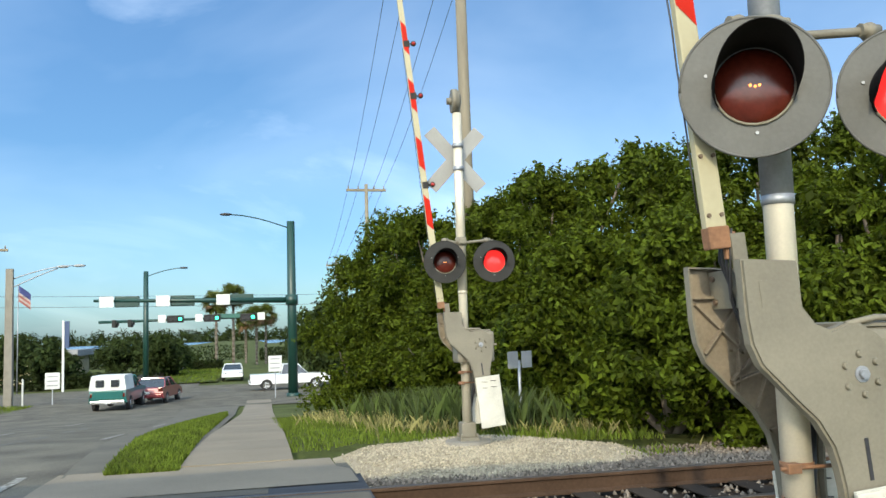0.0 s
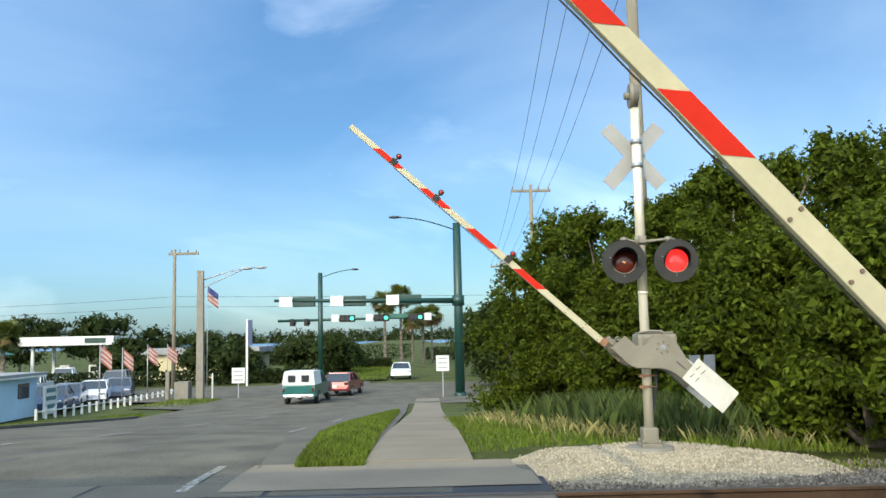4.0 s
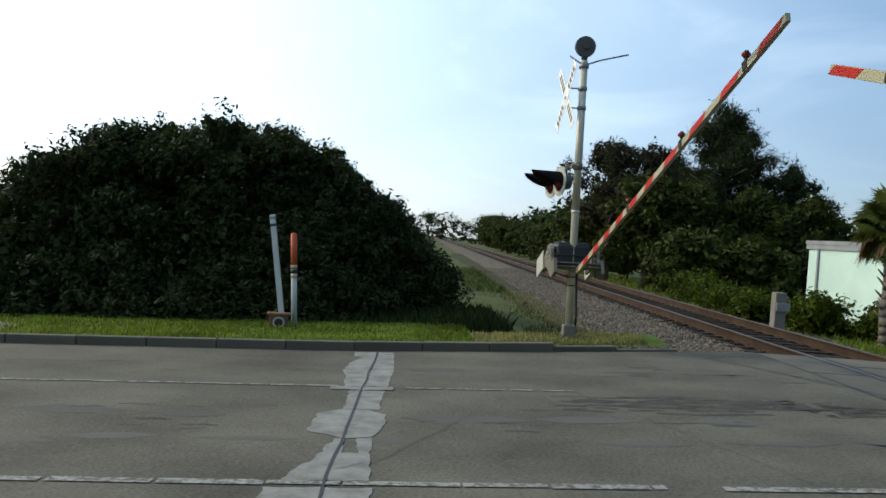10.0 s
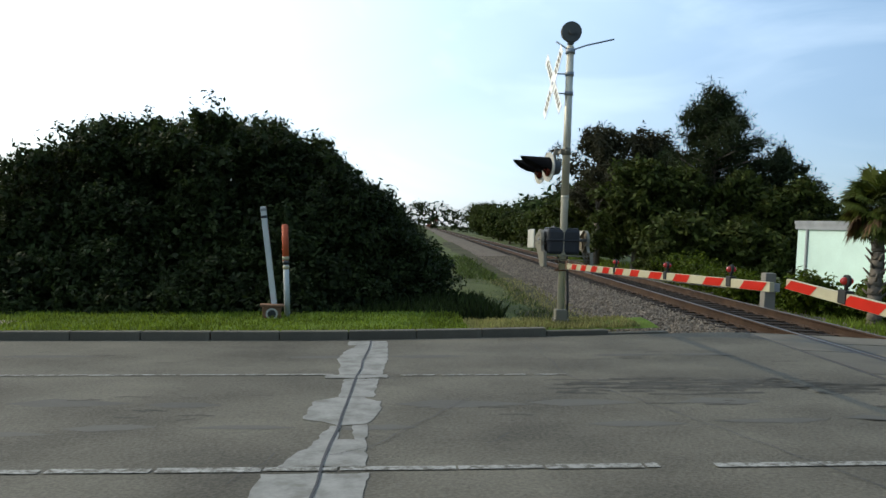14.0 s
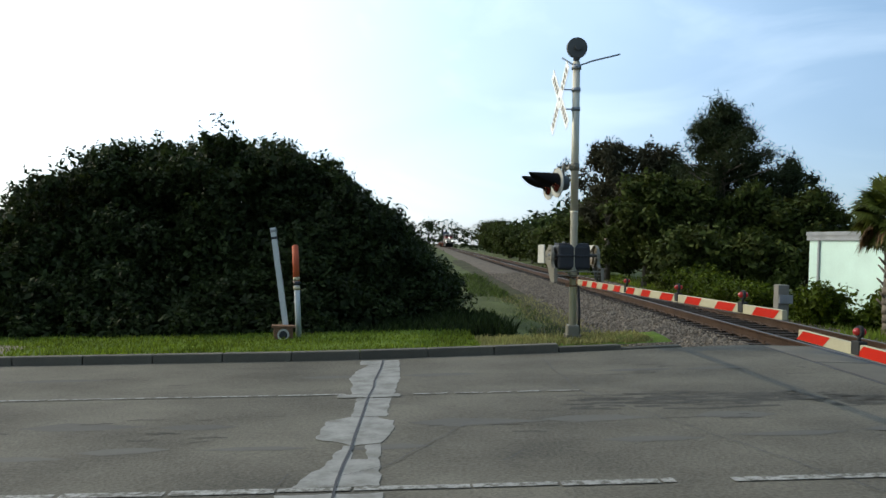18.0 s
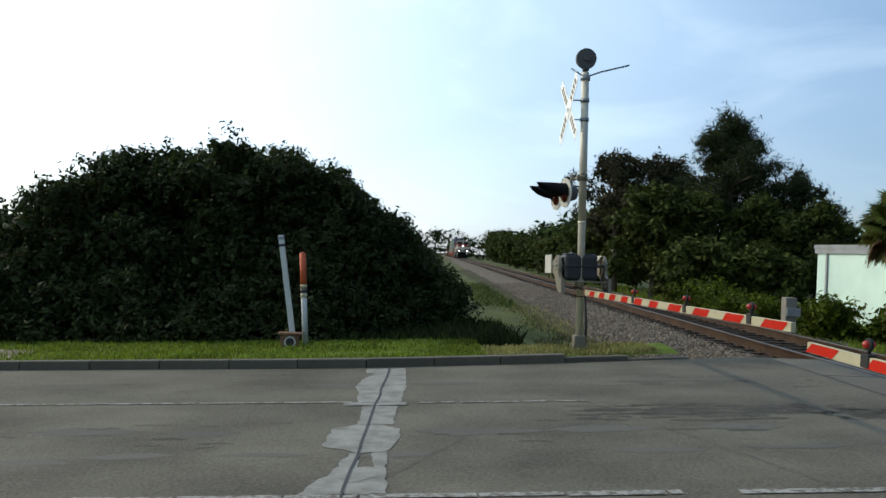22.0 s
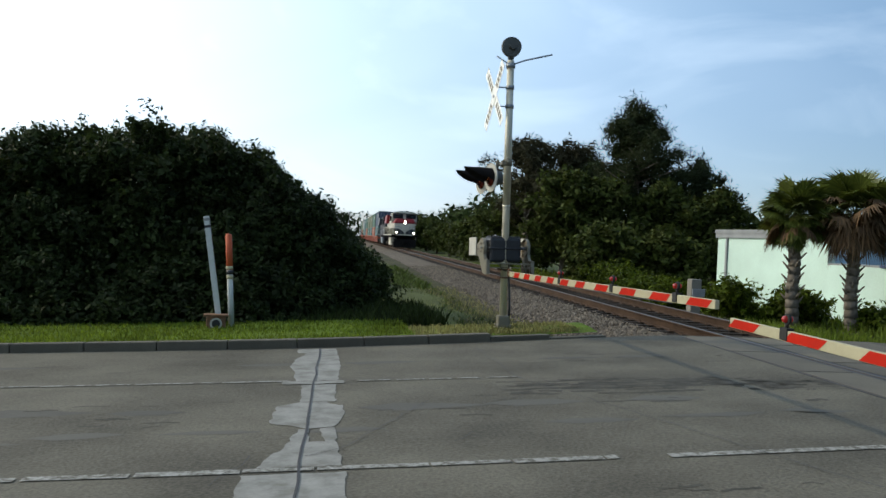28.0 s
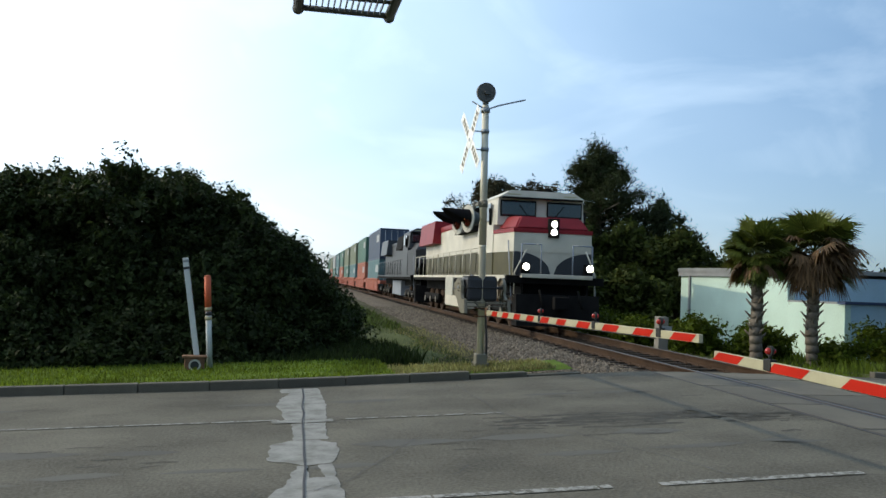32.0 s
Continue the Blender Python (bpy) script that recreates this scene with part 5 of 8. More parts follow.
def shrub(name, label, category, lobes, n, size, material, seed, trunk=0.05, stems=6, group="", base=None, extra=None):
    rs = np.random.RandomState(seed)
    lob = np.array(lobes, float)
    bx, by = (lob[:, 0].mean(), lob[:, 1].mean()) if base is None else base
    t = thing(name, label, category, pose(bx, by, zg(bx, by) - 0.1), group)
    off = np.array([bx, by, zg(bx, by) - 0.1])
    lob[:, :3] -= off
    c, d = leafcloud(rs, lob, n, size)
    low = c[:, 2] < 0.02
    c[low, 2] = np.abs(c[low, 2]) * 0.3 + 0.03
    leaves("crown", rs, c, d, size, material, t, "dense leafy crown")
    c, d = heart(rs, lob, n // 16, size)
    c[:, 2] = np.maximum(c[:, 2], 0.05)
    leaves("inner_leaves", rs, c, d, size * 1.7, material, t, "shaded inner leaves", 0.6)
    bm = B()
    limbs(bm, (0, 0, 0), [tuple(q) for q in lob], trunk, rs, min(stems, len(lob)))
    part("trunk", bm, "bark", t, "forked stems")
    return t


def tree(name, label, x, y, h, spread, n, size, material, seed, crown=0.45, lobes=9, trunk=0.14, group="trees", z=None):
    """A tree with an uneven crown of lobes on a forked trunk."""
    rs = np.random.RandomState(seed)
    z0 = zg(x, y) - 0.1 if z is None else z
    ls = []
    for i in range(lobes):
        a, q = rs.uniform(0, 6.28), rs.uniform(0.1, 0.75)
        ls.append((spread * q * math.cos(a), spread * q * math.sin(a), h * rs.uniform(crown, 0.86), spread * rs.uniform(0.28, 0.5), spread * rs.uniform(0.28, 0.5), h * rs.uniform(0.10, 0.17)))
    ls.append((0, 0, h * 0.88, spread * 0.35, spread * 0.35, h * 0.12))
    t = thing(name, label, "tree", pose(x, y, z0), group)
    c, d = leafcloud(rs, ls, n, size, 0.5)
    leaves("crown", rs, c, d, size, material, t, "uneven leafy crown")
    c, d = heart(rs, ls, n // 8, size)
    leaves("inner_leaves", rs, c, d, size * 2.4, material, t, "shaded inner leaves", 0.6)
    bm = B()
    rod(bm, (0, 0, 0), (0, 0, h * crown * 0.8), trunk, trunk * 0.7, seg=9)
    limbs(bm, (0, 0, h * crown * 0.75), ls, trunk * 0.6, rs, lobes)
    part("trunk", bm, "bark", t, "forked trunk")
    return t


def blades(name, n, place, h, material, label, seed, w=0.012, lean=0.5):
    """Grass: single bent blades."""
    rs = np.random.RandomState(seed)
    c = place(rs, n)
    a = rs.uniform(0, 6.28, n)
    hh = h * rs.uniform(0.4, 1.3, n)
    dx, dy = np.cos(a), np.sin(a)
    ww = w * rs.uniform(0.6, 1.4, n)
    ln = lean * rs.uniform(0.2, 1.0, n) * hh
    b = rs.uniform(0, 6.28, n)
    lx, ly = np.cos(b) * ln, np.sin(b) * ln
    v = np.stack([c + np.stack([-dx * ww, -dy * ww, 0 * a], -1), c + np.stack([dx * ww, dy * ww, 0 * a], -1),
                  c + np.stack([dx * ww * 0.7 + lx * 0.35, dy * ww * 0.7 + ly * 0.35, hh * 0.6], -1), c + np.stack([lx, ly, hh], -1)], 1).reshape(-1, 3)
    k = 4 * np.arange(n)[:, None]
    return tagged(raw(name, v, np.concatenate([k, k + 1, k + 2, k + 3], 1), material, None, label), category="grass", kind="stuff")


def verge(x0, x1, y0, y1, lift=0.0, pw=1.0):
    def place(rs, n):
        x = rs.uniform(x0, x1, n)
        y = y0 + (y1 - y0) * rs.uniform(0, 1, n) ** pw
        return np.stack([x, y, np.array([ground_z(a, b) for a, b in zip(x, y)]) + lift], -1)
    return place


# grass verge across the road, and its raised turf
turf = sheet("verge", np.linspace(-16, 4.9, 60), [0.0, 0.25, 0.5, 0.75, 1.0], lambda x, u: 0, "turf", label="mown green verge behind the kerb")
me = turf.data
for vv in me.vertices:
    x, u = vv.co.x, vv.co.y
    y = far_edge(x) + 0.16 + u * (2.7 if x < 1.5 else 1.4)
    vv.co.y = y
    vv.co.z = zr(x) + 0.105 + 0.03 * noise.noise((x, y, 1)) - (0.02 if u == 0 else 0) - (0.22 if u == 1.0 and x > 1.5 else 0)
turf["category"] = "verge"


def turf_place(x0, x1, d0, d1):
    def place(rs, n):
        x = rs.uniform(x0, x1, n)
        y = np.array([far_edge(q) for q in x]) + 0.17 + rs.uniform(d0, d1, n)
        return np.stack([x, y, np.array([zr(q) for q in x]) + 0.085], -1)
    return place


blades("grass_blades", 26000, turf_place(-15, 1.8, 0.0, 2.6), 0.07, "grass", "short green verge grass", 3)
blades("grass_blades", 3500, turf_place(1.8, 4.6, 0.0, 1.2), 0.07, "drygrass", "thin dry grass by the track", 4)

# grass island between the road and the pavement
def island_edge(x):
    a = 1.70 + 0.008 * (x - 10)
    b = near_edge(x) - 0.42 - 0.012 * (x - 10.6)
    return a, a + (b - a) * max(0.02, 1 - max(0.0, (x - 18.0) / 18.0) ** 1.5)


v, f = [], []
xs_i = np.linspace(10.31, 36.0, 40)
for x in xs_i:
    a, b = island_edge(x)
    for k in range(5):
        v.append((x, a + (b - a) * k / 4, zr(x) + (-0.03 if k in (0, 4) else 0.03) + 0.10 * math.sin(math.pi * k / 4) * min(1.0, (x - 10.31) / 0.4 + 0.0) - (0.08 if x < 10.35 else 0)))
for i in range(39):
    for k in range(4):
        f.append((i * 5 + k, (i + 1) * 5 + k, (i + 1) * 5 + k + 1, i * 5 + k + 1))
isl = tagged(raw("grass_island", v, f, "turf", label="grassy strip between road and pavement", smooth=True), category="verge", kind="structure")


v, f = [], []
for x in np.linspace(10.31, 47.0, 40):
    v += [(x, min(island_edge(x)[0], 1.72) - 0.08, zr(x) + 0.012), (x, near_edge(x) - 0.2, zr(x) + 0.0), (x, near_edge(x) + 0.02, zr(x) + 0.014)]
f = [(i * 3 + k, i * 3 + 3 + k, i * 3 + 4 + k, i * 3 + 1 + k) for i in range(39) for k in range(2)]
tagged(raw("gutter", v, f, "kerb", label="grey concrete gutter beside the grassy strip", smooth=True), category="gutter", kind="structure")


def island_place(rs, n):
    x = 10.33 + 25.0 * rs.uniform(0, 1, n) ** 1.6
    out = []
    for q in x:
        a, b = island_edge(q)
        u = rs.uniform(0, 1)
        out.append((q, a + (b - a) * u, zr(q) + (0.02 + 0.10 * math.sin(math.pi * u)) * min(1.0, (q - 10.31) / 0.66) - 0.02))
    return np.array(out)


blades("grass_blades", 24000, island_place, 0.08, "grass", "rough green grass on the strip", 5, w=0.016)
blades("grass_blades", 12000, verge(11.8, 26, -3.2, 0.4), 0.09, "grass", "rough grass beside the pavement", 6)
blades("grass_blades", 4000, verge(10.8, 16, -5.0, -2.8), 0.15, "grass", "rough green grass at the foot of the thicket", 7)


def clumps(spots, spread):
    """Tufts round given places, thinning outwards."""
    def place(rs, n):
        k = rs.randint(0, len(spots), n)
        xy = np.array(spots, float)[k] + rs.normal(0, spread, (n, 2))
        return np.stack([xy[:, 0], xy[:, 1], np.array([ground_z(a, b) for a, b in xy])], -1)
    return place


blades("tall_grass", 3200, clumps([(13.6, -3.3), (14.2, -2.9), (15.0, -3.2), (15.6, -2.7), (16.4, -3.0), (17.4, -2.6), (18.3, -2.9), (19.2, -2.4), (20.4, -2.3)], 0.5), 0.62, "reed", "tall reedy grass by the thicket", 8, w=0.006, lean=0.6)
blades("tall_grass", 1800, clumps([(12.9, -3.9), (13.9, -2.3), (15.2, -2.2), (16.9, -1.9), (18.7, -1.6), (21.5, -1.6), (23.0, -1.4)], 0.55), 0.24, "drygrass", "dry seedy grass at the foot of the thicket", 15, w=0.006, lean=0.9)

# the thicket beyond the track
LEAF_A = 0.066
THICKET = ((26.2, -2.3, 4.6, 1.3, 14000), (24.3, -3.2, 5.6, 1.3, 20000), (22.0, -3.6, 5.3, 1.4, 20000), (19.6, -4.9, 5.0, 1.6, 22000), (17.9, -5.4, 5.2, 1.7, 24000), (15.9, -6.6, 5.2, 1.9, 28000), (14.2, -8.3, 5.15, 2.0, 28000), (12.4, -9.9, 5.3, 2.1, 26000),
           (10.2, -12.2, 5.8, 2.4, 16000), (7.2, -14.2, 5.9, 2.8, 9000), (18.6, -9.6, 6.0, 2.4, 10000), (29.5, -4.2, 5.0, 2.0, 9000), (22.6, -2.6, 2.9, 1.1, 12000), (19.4, -3.7, 2.6, 1.1, 12000), (16.8, -4.3, 2.6, 1.2, 14000), (15.0, -5.2, 3.2, 1.4, 18000), (13.0, -6.5, 3.3, 1.6, 20000), (11.3, -8.2, 3.6, 1.7, 18000), (14.6, -4.5, 2.2, 1.0, 13000), (12.6, -5.5, 2.3, 1.2, 15000), (11.2, -6.7, 2.5, 1.3, 15000))
for i, (x, y, h, w, n) in enumerate(THICKET):
    rs = np.random.RandomState(20 + i)
    z0 = zg(x, y)
    lob = []
    for k in range(9):
        a, q, zz = rs.uniform(0, 6.28), rs.uniform(0, 0.5), rs.uniform(0.12, 0.74)
        lob.append((x + w * q * math.cos(a), y + w * q * math.sin(a), z0 + h * zz, w * 0.34, w * 0.34, h * 0.13))
    lob += sprays(rs, x, y, z0, h, w, int(22 + 20 * w), 0.04, 0.2, 0.46)
    shrub("bush", "tall dense green bush with compound leaves", "bush", lob, int(n * 1.5), LEAF_A, "leaf", 40 + i, 0.07, 8, "thicket beyond the track", (x, y))

# the dark bush across the road, under one rounded outline
def bush_top(x):
    return float(np.interp(x, (-16, -10, -8.2, -6.8, -5.8, -3.5, -2.6, -1.25, -0.2, 1.1, 1.8), (2.6, 1.55, 1.75, 2.4, 3.1, 3.45, 3.4, 2.95, 2.2, 1.15, 0.35)))


for i, (x, y, h, w, n) in enumerate(((-9.6, 19.2, 3.0, 2.5, 26000), (-6.6, 19.0, 3.75, 2.3, 32000), (-3.9, 19.1, 4.35, 2.4, 36000), (-1.7, 19.2, 4.0, 2.0, 32000), (-0.1, 19.6, 3.0, 1.5, 24000), (-0.9, 19.5, 3.5, 1.6, 20000), (-13.5, 20.5, 3.6, 2.8, 10000), (-8.3, 20.0, 3.5, 2.2, 16000), (-5.2, 19.6, 4.45, 2.0, 18000), (-2.8, 19.8, 4.4, 1.9, 18000), (-5.0, 22.5, 4.0, 2.6, 9000), (0.9, 21.4, 1.9, 1.1, 12000))):
    rs = np.random.RandomState(120 + i)
    z0 = zg(x, y)
    lob = []
    for k in range(9):
        a, q, zz = rs.uniform(0, 6.28), rs.uniform(0, 0.55), rs.uniform(0.1, 0.7)
        lob.append((x + w * q * math.cos(a), y + w * q * math.sin(a), z0 + h * zz, w * 0.34, w * 0.34, h * 0.13))
    for k in range(5):
        xx = x + w * 0.36 * (k - 2)
        lob.append((xx, 19.2 + rs.uniform(-0.5, 0.5), bush_top(xx) - 0.6, 0.6, 0.8, 0.5))
    lob += sprays(rs, x, y, z0, h, w, int(40 + 26 * w))
    # branches that hang over the grass in front
    for k in range(30):
        xx = x + w * rs.uniform(-0.9, 0.9)
        up = 2.4 * rs.uniform(0, 1) ** 1.5
        lob.append((min(xx, 0.9), 15.5 + rs.uniform(-0.1, 0.5) + 0.85 * up + 0.5 * max(0.0, xx + 1.7) ** 1.6, z0 + 0.05 + up, 0.42, 0.40, 0.40))
    lob = [(a, b, min(c, bush_top(a) - 0.55 * f + 0.1 * math.sin(5 * a)), d, e, f) for a, b, c, d, e, f in lob]
    for k in range(18):
        a, r = x + rs.uniform(-w, w) * 0.8, rs.uniform(0.13, 0.26)
        lob.append((a, rs.uniform(18.0, 20.5), bush_top(a) + rs.uniform(-0.3, 0.10) + 0.1 * math.sin(5 * a), r, r, r * 1.2))
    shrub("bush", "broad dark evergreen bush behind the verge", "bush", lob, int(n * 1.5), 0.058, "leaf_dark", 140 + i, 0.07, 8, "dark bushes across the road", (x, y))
# the bush's shade on this grass is put into its dark leaf colour
blades("tall_grass", 5200, verge(-0.6, 2.7, 15.4, 20.0), 0.30, "leaf_dark", "tall grass coloured dark for shade at the foot of the bush", 9, w=0.014)
v = [(xt(y) + u + 0.25 * noise.noise((u, y * 0.4, 4)), y, -0.27 - 0.055 * (abs(u) - 2.6) + 0.04 * noise.noise((u * 1.3, y * 0.8, 9)) - (0.12 if k in (0, 6) else 0)) for y in np.linspace(14.35, 90, 90) for k, u in enumerate(np.linspace(-5.6, -2.9, 7))]
bank = tagged(raw("bank", v, [(j * 7 + i, j * 7 + i + 1, (j + 1) * 7 + i + 1, (j + 1) * 7 + i) for j in range(89) for i in range(6)], "bank", label="trodden brown bank beside the ballast", smooth=True), category="bank", kind="structure")


def bank_place(u0, u1, y0, y1, pw):
    def place(rs, n):
        y = y0 + (y1 - y0) * rs.uniform(0, 1, n) ** pw
        u = rs.uniform(u0, u1, n)
        return np.stack([np.array([xt(q) for q in y]) + u, y, -0.30 - 0.055 * (np.abs(u) - 2.6)], -1)
    return place


blades("grass_blades", 7000, bank_place(-6.2, -3.2, 14.2, 30, 1.3), 0.09, "drygrass", "thin dry grass on the bank", 10, w=0.009)
blades("grass_blades", 8000, bank_place(-7.0, -3.9, 14.2, 34, 1.3), 0.12, "reed", "short green grass on the bank", 16, w=0.010)
blades("tall_grass", 1500, bank_place(-5.4, -4.1, 29.0, 48, 1.2), 0.26, "reed", "yellow-green weeds along the ballast", 17, w=0.014, lean=0.9)
blades("grass_blades", 12000, verge(9.6, 14.0, 15.5, 60.0, pw=1.6), 0.24, "grass", "green grass along the track", 11, w=0.018)

# trees on the far side of the track
def branchy(label, x, y, h, spread, n, size, material, seed, low=0.25, lift=0.35, taper=1.2, flat=0.6, slim=0.42, droop=0.0, wander=0.05, dense=1.0, group="trees along the railway"):
    """A trunk with separate branches, each with its own sprays of leaves, and gaps between them."""
    rs = np.random.RandomState(seed)
    t = thing("tree", label, "tree", pose(x, y, zg(x, y) - 0.1), group)
    bm = B()
    lean = rs.uniform(-wander, wander, 2) * h
    rod(bm, (0, 0, 0), (lean[0] * 0.5, lean[1] * 0.5, h * 0.5), 0.028 * h, 0.018 * h, seg=9)
    rod(bm, (lean[0] * 0.5, lean[1] * 0.5, h * 0.5), (lean[0], lean[1], h * 0.97), 0.018 * h, 0.006 * h, seg=7)
    lob = []
    m = int((16 + 2.2 * h) * dense)
    for k in range(m):
        v = low + (0.97 - low) * (k + rs.uniform(0, 1)) / m
        a = k * 2.39996 + rs.uniform(-0.5, 0.5)
        ln = spread * (1 - ((v - low) / (1.02 - low)) ** taper) * rs.uniform(0.55, 1.15) + 0.25
        st = Vector((lean[0] * v, lean[1] * v, h * v))
        tip = st + Vector((math.cos(a) * ln, math.sin(a) * ln, ln * lift * rs.uniform(0.5, 1.4)))
        rod(bm, st, tip, 0.007 * h, 0.002 * h, seg=5)
        for j in range(5):
            c = st.lerp(tip, 0.35 + 0.16 * j) + Vector(rs.normal(0, 0.14 * spread * 0.5, 3)) - Vector((0, 0, droop * rs.uniform(0, 1)))
            r = rs.uniform(0.16, 0.27) * (0.6 + 0.2 * spread)
            lob.append((*c, r, r, r * flat))
    for j in range(4):
        lob.append((lean[0] + rs.uniform(-0.15, 0.15), lean[1] + rs.uniform(-0.15, 0.15), h * (0.90 + 0.03 * j), 0.22, 0.22, 0.25))
    part("trunk", bm, "bark", t, "trunk with bare branches")
    c, d = leafcloud(rs, lob, n, size, 0.25)
    leaves("crown", rs, c, d - (0, 0, droop), size, material, t, "open uneven crown", slim)
    return t


for i, (x, y, h, sp, n, mt, kw) in enumerate((
        (16.1, 41.2, 9.0, 4.3, 52000, "leaf_pine", dict(low=0.15, lift=0.2, taper=1.2, wander=0.01, dense=1.7, flat=1.0, slim=0.13, droop=0.25)), (15.2, 44.5, 6.6, 2.2, 14000, "leaf_pine", dict(low=0.25, lift=0.4, flat=0.9, slim=0.14, droop=0.3)),
        (11.2, 44.0, 7.0, 2.2, 12000, "deadleaf", dict(low=0.4, lift=0.6, taper=2.2, slim=0.25)), (13.4, 44.5, 6.9, 2.2, 12000, "deadleaf", dict(low=0.4, lift=0.6, taper=2.2, slim=0.25)),
        (19.4, 41.5, 6.6, 2.6, 18000, "leaf_pine", dict(low=0.3, lift=0.12, taper=1.8, flat=0.35, slim=0.2)), (21.0, 42.0, 5.8, 2.0, 12000, "leaf_pine", dict(low=0.3, lift=0.1, taper=1.8, flat=0.35, slim=0.2)),
        (23.4, 43.0, 4.8, 2.2, 10000, "leaf_pine", dict(low=0.2, lift=0.2, taper=1.6, flat=0.5, slim=0.2)), (26.5, 45.0, 4.6, 2.4, 9000, "leaf_track", dict(low=0.2, taper=1.8)), (30.0, 47.0, 4.4, 2.4, 8000, "leaf_track", dict(low=0.2, taper=1.8)),
        (11.6, 38.5, 5.0, 2.2, 15000, "leaf_track", dict(low=0.1, taper=2.2)), (13.6, 38.0, 4.6, 2.2, 15000, "leaf_track", dict(low=0.1, taper=2.2)), (16.2, 37.5, 4.6, 2.3, 15000, "leaf_track", dict(low=0.1, taper=2.2)),
        (18.6, 37.0, 4.4, 2.2, 15000, "leaf_track", dict(low=0.1, taper=2.2)), (21.2, 36.5, 3.8, 2.2, 13000, "leaf_track", dict(low=0.1, taper=2.2)), (24.0, 38.0, 3.6, 2.2, 10000, "leaf_track", dict(low=0.1, taper=2.2)),
        (12.0, 33.5, 2.4, 1.5, 8000, "leaf_track", dict(low=0.08, taper=2.4)), (14.6, 33.0, 2.2, 1.5, 8000, "leaf_track", dict(low=0.08, taper=2.4)),
        (11.9, 47.0, 4.4, 2.4, 12000, "leaf_track", dict(low=0.12, taper=2.2)), (12.4, 54.0, 3.5, 2.5, 11000, "leaf_track", dict(low=0.12, taper=2.2)), (12.6, 63.0, 2.9, 2.4, 9000, "leaf_track", dict(low=0.1, taper=2.2)), (12.9, 73.0, 2.8, 2.4, 8000, "leaf_track", dict(low=0.1, taper=2.2)))):
    lab = {"deadleaf": "thin grey-brown tree with bare twigs beside the railway", "leaf_track": "dark green leafy tree beside the railway"}.get(mt, "tall feathery dark tree behind the track" if kw.get("slim", 1) < 0.15 else "dark pine with flat layered branches")
    branchy(lab, x, y, h, sp, n, 0.15 if y < 50 else 0.2, mt, 200 + i, **kw)
for i, (x, y, h, s, n) in enumerate(((13.6, 86, 3.2, 2.6, 6000), (14.2, 100, 3.6, 3.0, 5000), (15.0, 116, 4.2, 3.4, 5000), (16.5, 136, 5.0, 4.4, 4500), (18, 160, 6.4, 5, 4000), (20, 190, 7.0, 5.5, 4000))):
    tree("tree", "dark leafy tree beside the railway", x, y, h, s, int(n * 1.7), 0.2, "leaf_track", 240 + i, 0.3, 11, 0.16, "trees along the railway")


# ---- train ----
TRAIN_Y = [(0, 601), (10, 421), (19, 259), (22, 205), (26.5, 124), (29, 79.5), (30, 61.5), (31, 42.5), (32, 23.8)]
cars_of_train = []
traffic = []
M["l_red"] = mat("loco_red", (0.2, 0.008, 0.012), 0.5, spec=0.3, scale=1.5, vary=0.2, bump=0.04)
M["l_white"] = mat("loco_cream", (0.50, 0.46, 0.37), 0.5, scale=1.2, vary=0.16, bump=0.04)
M["l_olive"] = mat("loco_olive", (0.062, 0.054, 0.022), 0.55, spec=0.25, scale=1.5, vary=0.25, bump=0.04)
M["l_dark"] = mat("loco_underframe", (0.008, 0.0075, 0.007), 0.85, spec=0.1, scale=3, vary=0.4)
M["l_grey"] = mat("loco_grey", (0.19, 0.21, 0.24), 0.5, scale=1.2, vary=0.2, bump=0.04)
M["l_black"] = mat("loco_black", (0.028, 0.03, 0.034), 0.45, scale=1.2, vary=0.3, bump=0.04)
M["headlight"] = mat("headlight", (1, 0.95, 0.8), 0.3, glow=(1.0, 0.93, 0.75), power=60.0, bump=0)
M["ditchlight"] = mat("ditch_light", (1, 0.92, 0.7), 0.3, glow=(1.0, 0.86, 0.6), power=40.0, bump=0)
for nm, col in (("c_green", (0.045, 0.115, 0.085)), ("c_teal", (0.06, 0.13, 0.14)), ("c_navy", (0.04, 0.06, 0.10)), ("c_rust", (0.26, 0.075, 0.04)), ("c_grey", (0.30, 0.31, 0.31)), ("c_olive", (0.12, 0.14, 0.085))):
    M[nm] = mat("container_" + nm[2:], col, 0.6, scale=0.7, vary=0.22, fine=14, bump=0.1)
M["well"] = mat("well_car_red_brown", (0.30, 0.085, 0.05), 0.75, scale=1.0, vary=0.3, fine=15)


def tapered(bm, y0, y1, w0, w1, z0, z1, mi=0, top=None):
    """A block whose front is w0 wide and back w1; the top may be narrower."""
    t = 1.0 if top is None else top
    vs = [bm.verts.new(p) for p in ((-w0 / 2, y0, z0), (w0 / 2, y0, z0), (w1 / 2, y1, z0), (-w1 / 2, y1, z0), (-w0 / 2 * t, y0 + (0.06 if top else 0), z1), (w0 / 2 * t, y0 + (0.06 if top else 0), z1), (w1 / 2 * t, y1, z1), (-w1 / 2 * t, y1, z1))]
    for q in ((0, 3, 2, 1), (4, 5, 6, 7), (0, 1, 5, 4), (1, 2, 6, 5), (2, 3, 7, 6), (3, 0, 4, 7)):
        bm.faces.new([vs[i] for i in q]).material_index = mi
    return vs


